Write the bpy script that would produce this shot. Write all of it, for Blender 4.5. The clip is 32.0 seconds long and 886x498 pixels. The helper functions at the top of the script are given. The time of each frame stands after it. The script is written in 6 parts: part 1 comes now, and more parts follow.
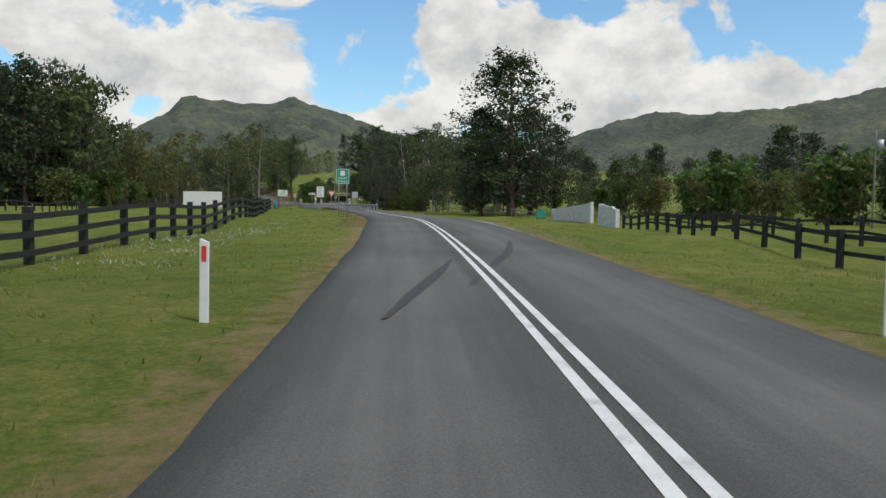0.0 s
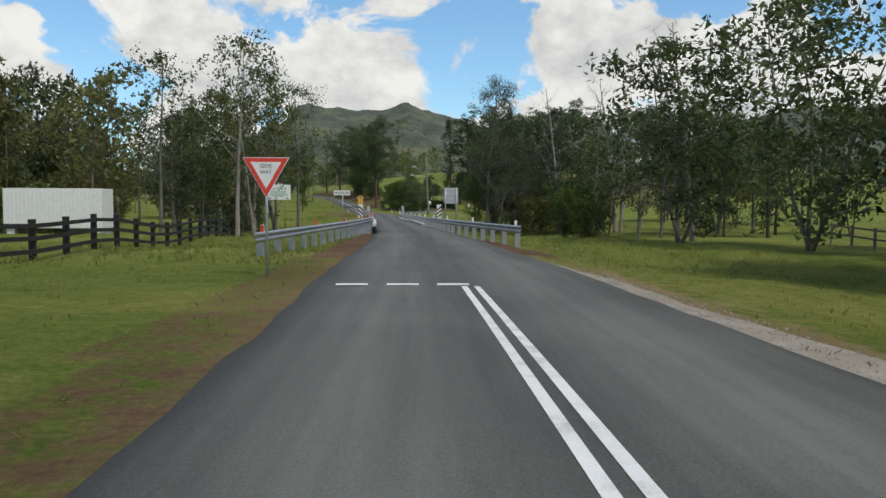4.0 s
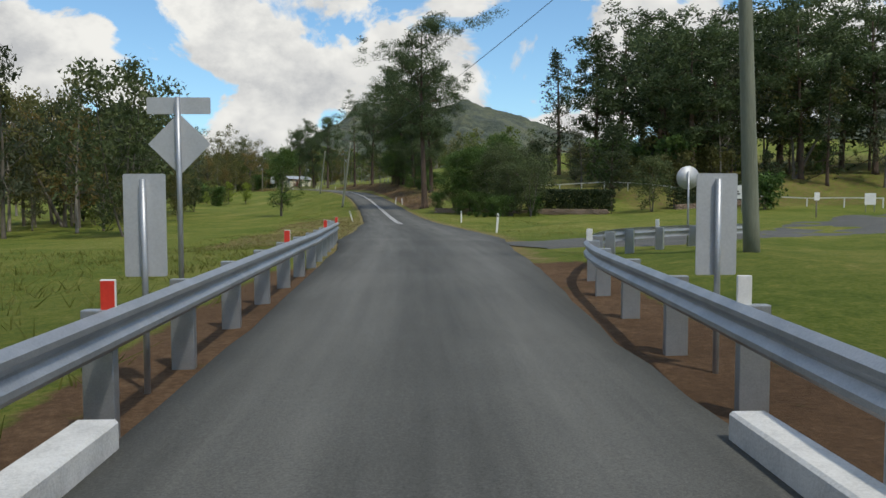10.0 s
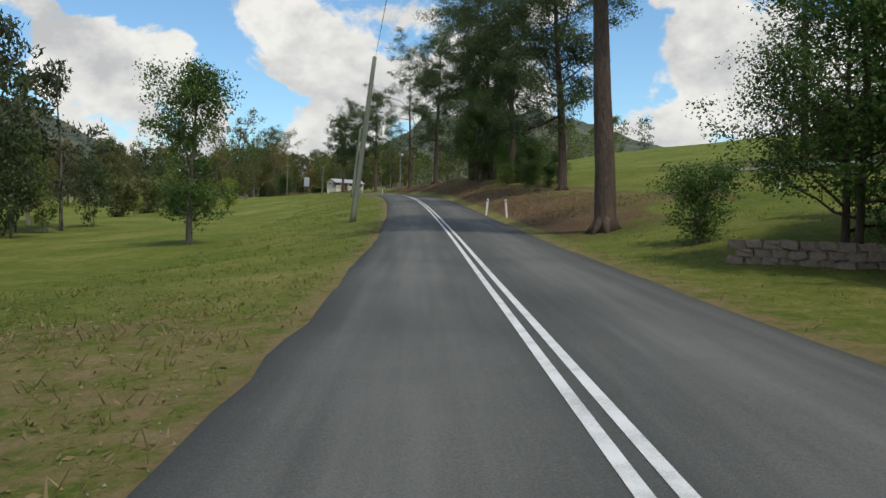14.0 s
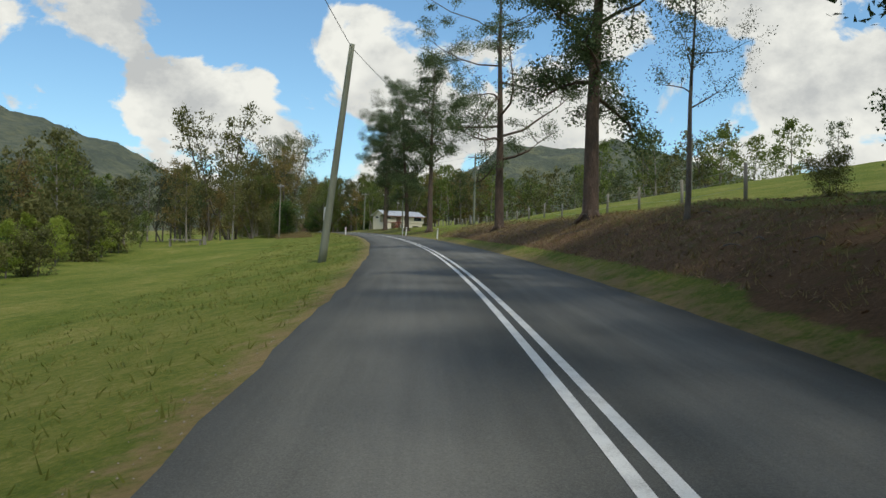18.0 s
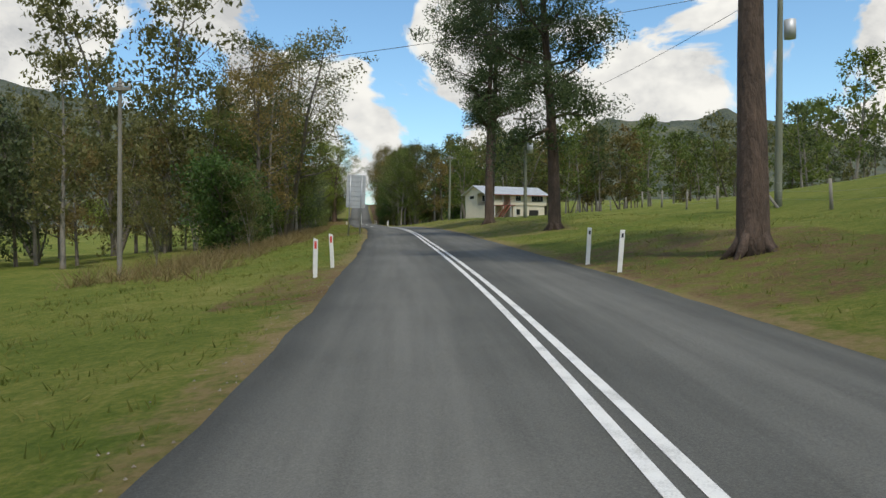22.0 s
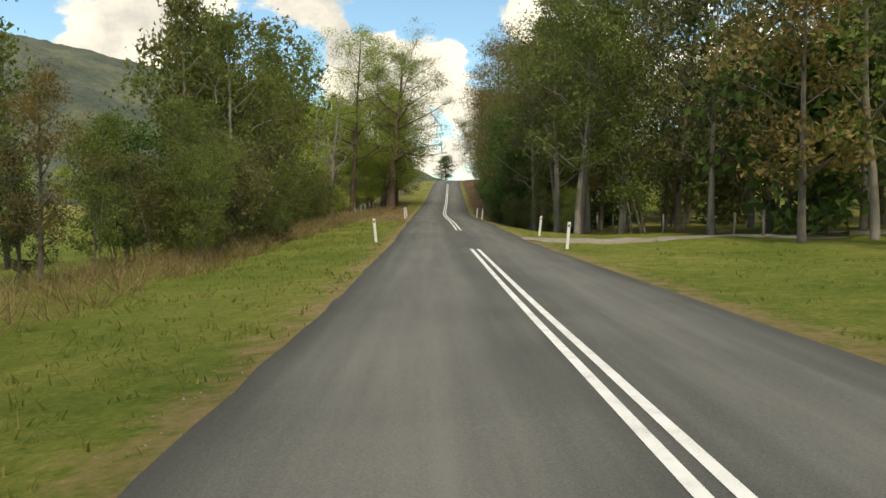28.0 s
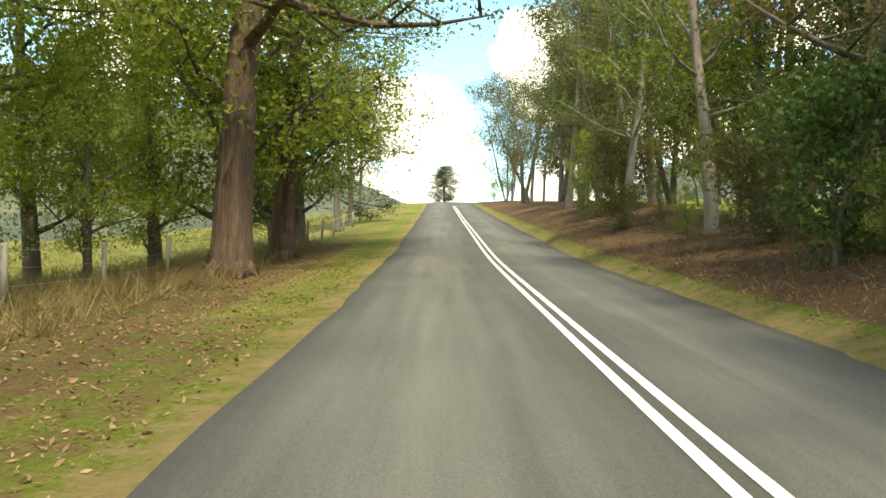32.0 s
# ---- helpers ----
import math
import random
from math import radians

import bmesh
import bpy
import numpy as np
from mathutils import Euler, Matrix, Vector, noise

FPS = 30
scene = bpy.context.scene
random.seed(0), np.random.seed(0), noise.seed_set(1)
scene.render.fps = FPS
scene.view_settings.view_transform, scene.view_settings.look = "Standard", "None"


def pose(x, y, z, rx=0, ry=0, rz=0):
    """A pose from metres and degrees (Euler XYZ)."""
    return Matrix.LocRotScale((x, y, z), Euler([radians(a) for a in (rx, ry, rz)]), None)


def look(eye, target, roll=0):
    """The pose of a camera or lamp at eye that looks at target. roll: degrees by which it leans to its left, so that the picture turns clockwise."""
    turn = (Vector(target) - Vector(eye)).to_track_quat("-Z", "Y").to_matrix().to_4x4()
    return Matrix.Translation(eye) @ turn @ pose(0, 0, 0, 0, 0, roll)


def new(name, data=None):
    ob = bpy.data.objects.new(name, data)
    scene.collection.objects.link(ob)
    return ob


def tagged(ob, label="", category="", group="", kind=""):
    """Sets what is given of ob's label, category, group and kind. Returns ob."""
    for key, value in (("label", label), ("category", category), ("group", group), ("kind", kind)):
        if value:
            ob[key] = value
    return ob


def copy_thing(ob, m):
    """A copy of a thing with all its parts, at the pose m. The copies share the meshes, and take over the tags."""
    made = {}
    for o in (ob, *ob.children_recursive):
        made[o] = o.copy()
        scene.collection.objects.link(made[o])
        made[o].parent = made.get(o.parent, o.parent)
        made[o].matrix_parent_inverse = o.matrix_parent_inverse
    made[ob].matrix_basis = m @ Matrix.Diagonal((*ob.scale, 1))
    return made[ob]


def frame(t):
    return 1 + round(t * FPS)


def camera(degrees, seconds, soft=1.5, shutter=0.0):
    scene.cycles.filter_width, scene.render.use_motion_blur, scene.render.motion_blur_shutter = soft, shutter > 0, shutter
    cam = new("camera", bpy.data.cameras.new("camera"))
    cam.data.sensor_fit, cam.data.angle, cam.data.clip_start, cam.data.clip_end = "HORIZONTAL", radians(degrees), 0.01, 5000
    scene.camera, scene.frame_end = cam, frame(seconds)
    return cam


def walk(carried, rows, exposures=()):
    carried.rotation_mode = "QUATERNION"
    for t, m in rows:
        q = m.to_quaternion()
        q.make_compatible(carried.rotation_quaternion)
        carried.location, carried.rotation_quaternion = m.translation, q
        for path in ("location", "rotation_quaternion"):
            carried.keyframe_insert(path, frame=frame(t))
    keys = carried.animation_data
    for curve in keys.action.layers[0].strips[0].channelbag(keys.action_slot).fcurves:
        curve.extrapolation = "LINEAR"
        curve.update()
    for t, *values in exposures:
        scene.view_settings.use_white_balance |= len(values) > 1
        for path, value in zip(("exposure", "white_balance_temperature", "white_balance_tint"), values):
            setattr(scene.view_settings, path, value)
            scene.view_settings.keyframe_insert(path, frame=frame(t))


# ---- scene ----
# ---- camera and drive ----
cam = camera(60.0, 32.0)
ROWS = [
    (0.0, 0.01, -0.00, 1.505, -29.59, -3.64, 0.57),
    (0.5, 5.47, 10.49, 1.628, -28.50, -3.62, -0.19),
    (1.0, 10.54, 20.73, 1.781, -27.49, -3.58, -0.15),
    (1.5, 15.21, 30.54, 1.884, -26.39, -3.60, -0.12),
    (2.0, 19.60, 40.16, 1.895, -25.31, -3.63, -0.38),
    (2.5, 23.72, 49.80, 1.772, -24.08, -3.59, -0.35),
    (3.0, 27.58, 59.29, 1.644, -22.76, -3.58, -0.08),
    (3.5, 31.11, 68.57, 1.592, -21.84, -3.49, 0.50),
    (4.0, 34.45, 77.76, 1.580, -21.17, -3.28, 0.21),
    (4.5, 37.66, 86.91, 1.585, -20.62, -3.17, 0.08),
    (5.0, 40.77, 96.03, 1.587, -20.10, -3.19, 0.35),
    (5.5, 43.78, 105.11, 1.574, -19.57, -3.34, 0.93),
    (6.0, 46.63, 114.07, 1.548, -19.01, -3.53, 0.33),
    (6.5, 49.29, 122.73, 1.516, -18.48, -3.54, -0.06),
    (7.0, 51.86, 131.26, 1.459, -18.13, -3.50, -0.55),
    (7.5, 54.36, 139.91, 1.404, -17.95, -3.51, -1.04),
    (8.0, 56.88, 148.63, 1.354, -17.75, -3.44, -1.27),
    (8.5, 59.39, 157.32, 1.290, -17.46, -3.49, -1.11),
    (9.0, 61.83, 165.83, 1.194, -17.19, -3.44, -1.18),
    (9.5, 64.15, 174.21, 1.080, -16.90, -3.24, -1.14),
    (10.0, 66.34, 182.52, 1.096, -16.71, -3.26, -0.17),
    (10.5, 68.55, 191.00, 1.235, -16.28, -3.58, -0.13),
    (11.0, 70.70, 199.57, 1.322, -15.77, -3.31, -0.10),
    (11.5, 72.75, 208.10, 1.301, -14.64, -3.46, -0.53),
    (12.0, 74.61, 216.68, 1.243, -13.51, -3.45, 0.68),
    (12.5, 76.27, 225.25, 1.202, -12.38, -3.28, 1.73),
    (13.0, 77.85, 233.72, 1.161, -11.77, -3.30, 1.98),
    (13.5, 79.36, 242.08, 1.174, -11.70, -2.98, 1.26),
    (14.0, 80.88, 250.56, 1.253, -11.68, -2.47, 0.31),
    (14.5, 82.44, 259.31, 1.409, -11.60, -1.92, -0.02),
    (15.0, 84.03, 268.39, 1.654, -11.37, -1.39, -0.10),
    (15.5, 85.63, 277.82, 1.995, -10.94, -0.89, -0.21),
    (16.0, 87.13, 287.56, 2.433, -10.32, -0.38, -0.26),
    (16.5, 88.57, 297.36, 2.941, -9.51, -0.08, 0.11),
    (17.0, 89.87, 307.11, 3.488, -8.42, 0.11, 0.23),
    (17.5, 91.03, 316.78, 4.060, -7.30, 0.05, 0.47),
    (18.0, 91.99, 326.38, 4.576, -6.26, -0.06, 0.68),
    (18.5, 92.74, 335.76, 4.993, -5.45, -0.19, 0.05),
    (19.0, 93.36, 344.91, 5.326, -4.66, -0.23, -0.11),
    (19.5, 93.83, 354.21, 5.623, -3.70, -0.54, 0.38),
    (20.0, 94.13, 363.70, 5.944, -2.85, -0.73, 0.81),
    (20.5, 94.31, 373.17, 6.220, -1.97, -0.81, -0.49),
    (21.0, 94.33, 382.65, 6.510, -1.01, -1.11, -0.74),
    (21.5, 94.19, 392.09, 6.792, -0.08, -1.24, -1.00),
    (22.0, 93.86, 401.51, 7.085, 0.95, -1.35, -0.80),
    (22.5, 93.40, 411.05, 7.363, 2.07, -1.49, 0.18),
    (23.0, 92.68, 420.62, 7.619, 3.00, -1.57, 0.29),
    (23.5, 91.86, 430.03, 7.862, 3.54, -1.57, 0.24),
    (24.0, 90.98, 439.29, 8.095, 3.98, -1.52, 0.84),
    (24.5, 90.14, 448.39, 8.354, 4.47, -1.66, 0.41),
    (25.0, 89.14, 457.19, 8.590, 4.91, -1.81, -0.49),
    (25.5, 88.10, 466.02, 8.769, 5.27, -1.89, -0.35),
    (26.0, 86.94, 475.26, 8.929, 5.97, -2.13, -0.09),
    (26.5, 85.59, 485.05, 9.073, 6.76, -2.37, -0.03),
    (27.0, 84.01, 495.45, 9.195, 7.44, -2.55, -0.10),
    (27.5, 82.24, 506.40, 9.293, 7.79, -2.63, -0.11),
    (28.0, 80.42, 517.74, 9.367, 7.62, -2.62, 0.57),
    (28.5, 78.66, 529.01, 9.440, 7.29, -2.54, 0.67),
    (29.0, 77.06, 539.79, 9.575, 7.24, -2.51, 0.18),
    (29.5, 75.41, 550.36, 9.779, 7.25, -2.34, -0.39),
    (30.0, 73.78, 561.13, 10.036, 7.12, -2.29, -0.67),
    (30.5, 72.16, 571.98, 10.259, 7.09, -2.34, -1.03),
    (31.0, 70.53, 582.76, 10.397, 7.14, -2.37, -0.08),
    (31.5, 68.87, 593.23, 10.540, 7.00, -0.60, 0.66),
    (32.0, 67.28, 603.50, 10.849, 6.82, 0.06, 0.74),
]


def heading(yaw, pitch):
    a, b = radians(yaw), radians(pitch)
    return Vector((-math.sin(a) * math.cos(b), math.cos(a) * math.cos(b), math.sin(b)))


walk(cam, [(t, look((x, y, z), Vector((x, y, z)) + heading(yaw, pitch), roll)) for t, x, y, z, yaw, pitch, roll in ROWS],
     exposures=[(0.0, -0.5, 6700, 8), (14.0, -0.5, 6700, 8), (17.0, -0.5, 6800, 5), (20.0, -0.45, 6800, 6), (23.0, -0.35, 6900, 9), (25.5, -0.2, 7400, 10), (28.0, -0.05, 8200, 6), (29.5, 0.5, 8700, 0), (30.7, 0.95, 9300, 0), (32.0, 0.95, 8600, 2)])

# ---- world and sun ----
SUN_AZ, SUN_EL = radians(158), radians(60)     # clockwise from +y, and above the horizon


def N(tree, kind, **kw):
    n = tree.nodes.new(kind)
    for k, v in kw.items():
        if k in n.inputs:
            n.inputs[k].default_value = v
        else:
            setattr(n, k, v)
    return n


world = bpy.data.worlds.new("sky")
scene.world = world
world.use_nodes = True
wt = world.node_tree
wt.nodes.clear()
w_out = N(wt, "ShaderNodeOutputWorld")
w_bg = N(wt, "ShaderNodeBackground", Strength=0.11)
w_sky = N(wt, "ShaderNodeTexSky", sky_type="NISHITA", sun_disc=False, sun_elevation=SUN_EL, sun_rotation=SUN_AZ, dust_density=0.6)
w_co = N(wt, "ShaderNodeTexCoord")
w_sep = N(wt, "ShaderNodeSeparateXYZ")
w_map = N(wt, "ShaderNodeMapping")
w_map.inputs["Scale"].default_value = (1.0, 1.0, 1.4)
w_map.inputs["Location"].default_value = (0.35, 0.1, 0.0)
w_n1 = N(wt, "ShaderNodeTexNoise", Scale=5.4, Detail=12.0, Roughness=0.55, Distortion=0.35)
w_n2 = N(wt, "ShaderNodeTexNoise", Scale=9.0, Detail=9.0, Roughness=0.62)
w_low = N(wt, "ShaderNodeMapRange")
w_low.inputs["From Min"].default_value, w_low.inputs["From Max"].default_value = 0.05, 0.5
w_low.inputs["To Min"].default_value, w_low.inputs["To Max"].default_value = 0.075, -0.035
w_sum = N(wt, "ShaderNodeMath", operation="ADD")
w_r1 = N(wt, "ShaderNodeValToRGB")
w_r1.color_ramp.elements[0].position, w_r1.color_ramp.elements[1].position = 0.478, 0.512
w_r2 = N(wt, "ShaderNodeValToRGB")
w_r2.color_ramp.elements[0].position, w_r2.color_ramp.elements[1].position = 0.36, 0.6
w_r2.color_ramp.elements[0].color = (6.8, 7.0, 7.4, 1)
w_r2.color_ramp.elements[1].color = (11.2, 11.2, 11.1, 1)
w_mix = N(wt, "ShaderNodeMix", data_type="RGBA")
w_blue = N(wt, "ShaderNodeMix", data_type="RGBA", blend_type="MULTIPLY")
w_blue.inputs[0].default_value = 1.0
w_blue.inputs[7].default_value = (1.45, 1.9, 2.15, 1)
L = wt.links.new
L(w_co.outputs["Generated"], w_sep.inputs[0])
L(w_sep.outputs["Z"], w_low.inputs["Value"])
L(w_co.outputs["Generated"], w_map.inputs[0])
L(w_map.outputs[0], w_n1.inputs["Vector"])
L(w_map.outputs[0], w_n2.inputs["Vector"])
L(w_n1.outputs["Fac"], w_sum.inputs[0])
L(w_low.outputs[0], w_sum.inputs[1])
L(w_sum.outputs[0], w_r1.inputs[0])
L(w_n2.outputs["Fac"], w_r2.inputs[0])
L(w_sky.outputs[0], w_blue.inputs[6])
L(w_r1.outputs[0], w_mix.inputs[0])
L(w_blue.outputs[2], w_mix.inputs[6])
L(w_r2.outputs[0], w_mix.inputs[7])
L(w_mix.outputs[2], w_bg.inputs[0])
L(w_bg.outputs[0], w_out.inputs[0])

sun = new("sun", bpy.data.lights.new("sun", "SUN"))
sun.data.energy, sun.data.angle, sun.data.color = 3.3, radians(2.5), (1.0, 0.94, 0.85)
s_dir = Vector((math.sin(SUN_AZ) * math.cos(SUN_EL), math.cos(SUN_AZ) * math.cos(SUN_EL), math.sin(SUN_EL)))
sun.matrix_basis = look(s_dir * 100, (0, 0, 0))

# ---- materials ----


def material(name, rough=0.8, metal=0.0):
    m = bpy.data.materials.new(name)
    m.use_nodes = True
    b = m.node_tree.nodes["Principled BSDF"]
    b.inputs["Roughness"].default_value, b.inputs["Metallic"].default_value = rough, metal
    return m, m.node_tree, b


def ramp(tree, stops):
    r = N(tree, "ShaderNodeValToRGB")
    e = r.color_ramp.elements
    while len(e) < len(stops):
        e.new(0.5)
    for el, (p, c) in zip(e, stops):
        el.position, el.color = p, (*c, 1)
    return r


def mottled(name, stops, scale=4.0, rough=0.8, metal=0.0, bump=0.3, fine=40.0, stretch=(1, 1, 1), dist=0.02):
    """Noise at two scales drives the colour; the finer one gives relief."""
    m, t, b = material(name, rough, metal)
    co = N(t, "ShaderNodeTexCoord")
    mp = N(t, "ShaderNodeMapping")
    mp.inputs["Scale"].default_value = stretch
    n1 = N(t, "ShaderNodeTexNoise", Scale=scale, Detail=6.0, Roughness=0.62)
    n2 = N(t, "ShaderNodeTexNoise", Scale=fine, Detail=4.0, Roughness=0.6)
    mx = N(t, "ShaderNodeMix", data_type="FLOAT")
    mx.inputs[0].default_value = 0.4
    r = ramp(t, stops)
    bp = N(t, "ShaderNodeBump", Strength=bump, Distance=dist)
    k = t.links.new
    k(co.outputs["Object"], mp.inputs[0])
    k(mp.outputs[0], n1.inputs["Vector"])
    k(mp.outputs[0], n2.inputs["Vector"])
    k(n1.outputs["Fac"], mx.inputs[2])
    k(n2.outputs["Fac"], mx.inputs[3])
    k(mx.outputs[0], r.inputs[0])
    k(r.outputs[0], b.inputs["Base Color"])
    k(n2.outputs["Fac"], bp.inputs["Height"])
    k(bp.outputs[0], b.inputs["Normal"])
    return m


def foliage(name, stops, glow=0.3, rough=0.55):
    """Leaves: each leaf island has its own tint; some light passes through."""
    m, t, b = material(name, rough)
    g = N(t, "ShaderNodeNewGeometry")
    oi = N(t, "ShaderNodeObjectInfo")
    co = N(t, "ShaderNodeTexCoord")
    n1 = N(t, "ShaderNodeTexNoise", Scale=0.55, Detail=3.0)
    a1 = N(t, "ShaderNodeMath", operation="MULTIPLY_ADD")
    a1.inputs[1].default_value = 0.42
    a2 = N(t, "ShaderNodeMath", operation="MULTIPLY_ADD")
    a2.inputs[1].default_value = 0.75
    a3 = N(t, "ShaderNodeMath", operation="MULTIPLY_ADD")
    a3.inputs[1].default_value = 0.16
    a3.inputs[2].default_value = -0.16
    r = ramp(t, stops)
    tr = N(t, "ShaderNodeBsdfTranslucent")
    ms = N(t, "ShaderNodeMixShader")
    ms.inputs[0].default_value = glow
    b.inputs["Specular IOR Level"].default_value = 0.25
    k = t.links.new
    k(co.outputs["Object"], n1.inputs["Vector"])
    k(oi.outputs["Random"], a3.inputs[0])
    k(a3.outputs[0], a2.inputs[2])
    k(n1.outputs["Fac"], a2.inputs[0])
    k(g.outputs["Random Per Island"], a1.inputs[0])
    k(a2.outputs[0], a1.inputs[2])
    k(a1.outputs[0], r.inputs[0])
    k(r.outputs[0], b.inputs["Base Color"])
    k(r.outputs[0], tr.inputs["Color"])
    out = t.nodes["Material Output"]
    k(b.outputs[0], ms.inputs[1])
    k(tr.outputs[0], ms.inputs[2])
    k(ms.outputs[0], out.inputs["Surface"])
    return m


M_EUC = foliage("gum_leaves", [(0.1, (0.032, 0.046, 0.02)), (0.5, (0.085, 0.115, 0.045)), (0.9, (0.19, 0.215, 0.09))], 0.4)
M_DARK = foliage("dark_leaves", [(0.1, (0.016, 0.027, 0.012)), (0.5, (0.042, 0.063, 0.026)), (0.9, (0.11, 0.135, 0.058))], 0.2)
M_OAK = foliage("she_oak_needles", [(0.1, (0.03, 0.038, 0.022)), (0.5, (0.082, 0.098, 0.056)), (0.9, (0.18, 0.19, 0.115))], 0.35)
M_PINE = foliage("pine_needles", [(0.1, (0.025, 0.043, 0.02)), (0.5, (0.075, 0.112, 0.046)), (0.9, (0.17, 0.21, 0.09))], 0.35)
M_BROAD = foliage("broad_leaves", [(0.1, (0.028, 0.058, 0.015)), (0.5, (0.08, 0.145, 0.034)), (0.9, (0.19, 0.27, 0.068))], 0.4)
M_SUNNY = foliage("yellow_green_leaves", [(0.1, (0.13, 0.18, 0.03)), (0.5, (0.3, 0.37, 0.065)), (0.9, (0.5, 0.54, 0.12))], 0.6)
M_LIGHT = foliage("light_green_leaves", [(0.1, (0.055, 0.082, 0.02)), (0.5, (0.145, 0.19, 0.045)), (0.9, (0.28, 0.32, 0.09))], 0.5)
M_OLIVE = foliage("olive_leaves", [(0.1, (0.055, 0.062, 0.022)), (0.5, (0.155, 0.158, 0.055)), (0.9, (0.28, 0.265, 0.1))], 0.5)
M_RUST = foliage("rusty_leaves", [(0.1, (0.09, 0.07, 0.028)), (0.5, (0.225, 0.172, 0.062)), (0.9, (0.39, 0.3, 0.105))], 0.5)
M_BLADE = foliage("grass_blades", [(0.1, (0.1, 0.12, 0.022)), (0.5, (0.19, 0.205, 0.045)), (0.9, (0.36, 0.32, 0.12))], 0.6)
M_STRAW = foliage("dry_grass", [(0.1, (0.12, 0.09, 0.035)), (0.5, (0.24, 0.18, 0.08)), (0.9, (0.38, 0.3, 0.15))], 0.35)
M_BARK = mottled("grey_bark", [(0.3, (0.07, 0.058, 0.048)), (0.6, (0.17, 0.15, 0.125)), (0.8, (0.3, 0.27, 0.23))], 3, 0.9, 0, 0.8, 22, (1, 1, 0.25), 0.04)
M_PALE = mottled("pale_bark", [(0.3, (0.16, 0.14, 0.115)), (0.6, (0.3, 0.27, 0.235)), (0.8, (0.45, 0.42, 0.37))], 3, 0.85, 0, 0.5, 22, (1, 1, 0.3), 0.03)
M_PBARK = mottled("pine_bark", [(0.3, (0.035, 0.024, 0.018)), (0.55, (0.1, 0.068, 0.05)), (0.8, (0.2, 0.135, 0.1))], 4, 0.92, 0, 1.0, 14, (1, 1, 0.28), 0.08)
M_RBARK = mottled("red_bark", [(0.3, (0.045, 0.03, 0.022)), (0.52, (0.13, 0.085, 0.06)), (0.75, (0.27, 0.19, 0.14))], 5, 0.92, 0, 1.0, 18, (1, 1, 0.12), 0.08)
M_TIMBER = mottled("dark_timber", [(0.3, (0.007, 0.0065, 0.006)), (0.7, (0.022, 0.02, 0.018))], 6, 0.85, 0, 0.5, 50, (1, 1, 0.3))
M_GREYWOOD = mottled("weathered_wood", [(0.3, (0.13, 0.12, 0.1)), (0.7, (0.3, 0.28, 0.24))], 6, 0.9, 0, 0.6, 40, (1, 1, 0.2))
M_POLE = mottled("greenish_pole_wood", [(0.3, (0.12, 0.135, 0.1)), (0.7, (0.24, 0.25, 0.19))], 4, 0.9, 0, 0.5, 40, (1, 1, 0.12))
M_GALV = mottled("galvanised_steel", [(0.3, (0.3, 0.32, 0.34)), (0.7, (0.5, 0.52, 0.54))], 3, 0.45, 0.75, 0.1, 60)
M_SIGNBACK = mottled("sign_aluminium", [(0.3, (0.42, 0.44, 0.46)), (0.7, (0.58, 0.6, 0.62))], 2, 0.5, 0.35, 0.05, 40)
M_WHITE = mottled("white_paint", [(0.3, (0.62, 0.62, 0.6)), (0.7, (0.82, 0.82, 0.8))], 5, 0.6, 0, 0.1, 60)
M_CONC = mottled("painted_concrete", [(0.25, (0.34, 0.34, 0.33)), (0.55, (0.6, 0.6, 0.58)), (0.8, (0.74, 0.74, 0.72))], 3, 0.85, 0, 0.3, 50)
M_BLACK = mottled("black_paint", [(0.3, (0.012, 0.013, 0.016)), (0.7, (0.03, 0.032, 0.04))], 6, 0.55, 0, 0.05, 60)
M_RED = mottled("red_reflector", [(0.3, (0.55, 0.03, 0.02)), (0.7, (0.75, 0.06, 0.035))], 8, 0.4, 0, 0.05, 60)
M_GREEN = mottled("green_sign_face", [(0.3, (0.02, 0.24, 0.15)), (0.7, (0.04, 0.32, 0.21))], 4, 0.45, 0, 0.05, 60)
M_YELLOW = mottled("yellow_sign_face", [(0.3, (0.72, 0.38, 0.01)), (0.7, (0.85, 0.48, 0.02))], 4, 0.45, 0, 0.05, 60)
M_LINE = mottled("line_paint", [(0.28, (0.3, 0.3, 0.29)), (0.5, (0.66, 0.66, 0.64)), (0.8, (0.8, 0.8, 0.78))], 2.5, 0.75, 0, 0.4, 70)
M_STONE = mottled("field_stone", [(0.25, (0.13, 0.085, 0.06)), (0.5, (0.28, 0.2, 0.15)), (0.8, (0.4, 0.33, 0.27))], 3, 0.9, 0, 0.6, 20, (1, 1, 1), 0.05)
M_HILL = mottled("forested_hill", [(0.3, (0.024, 0.036, 0.03)), (0.48, (0.062, 0.077, 0.052)), (0.7, (0.16, 0.16, 0.085))], 0.009, 0.95, 0, 1.0, 0.07, (1, 1, 1), 9.0)
M_WALL = mottled("cream_weatherboard", [(0.3, (0.6, 0.54, 0.42)), (0.7, (0.72, 0.66, 0.54))], 2, 0.7, 0, 0.1, 40)
M_ROOF = mottled("zinc_roof", [(0.3, (0.42, 0.44, 0.46)), (0.7, (0.6, 0.62, 0.64))], 1.2, 0.45, 0.5, 0.1, 30)
M_DECK = mottled("red_stained_timber", [(0.3, (0.16, 0.045, 0.03)), (0.7, (0.26, 0.08, 0.055))], 5, 0.75, 0, 0.3, 40)
M_GLASS, _t, _b = material("dark_window_glass", 0.05)
_b.inputs["Base Color"].default_value = (0.02, 0.025, 0.03, 1)
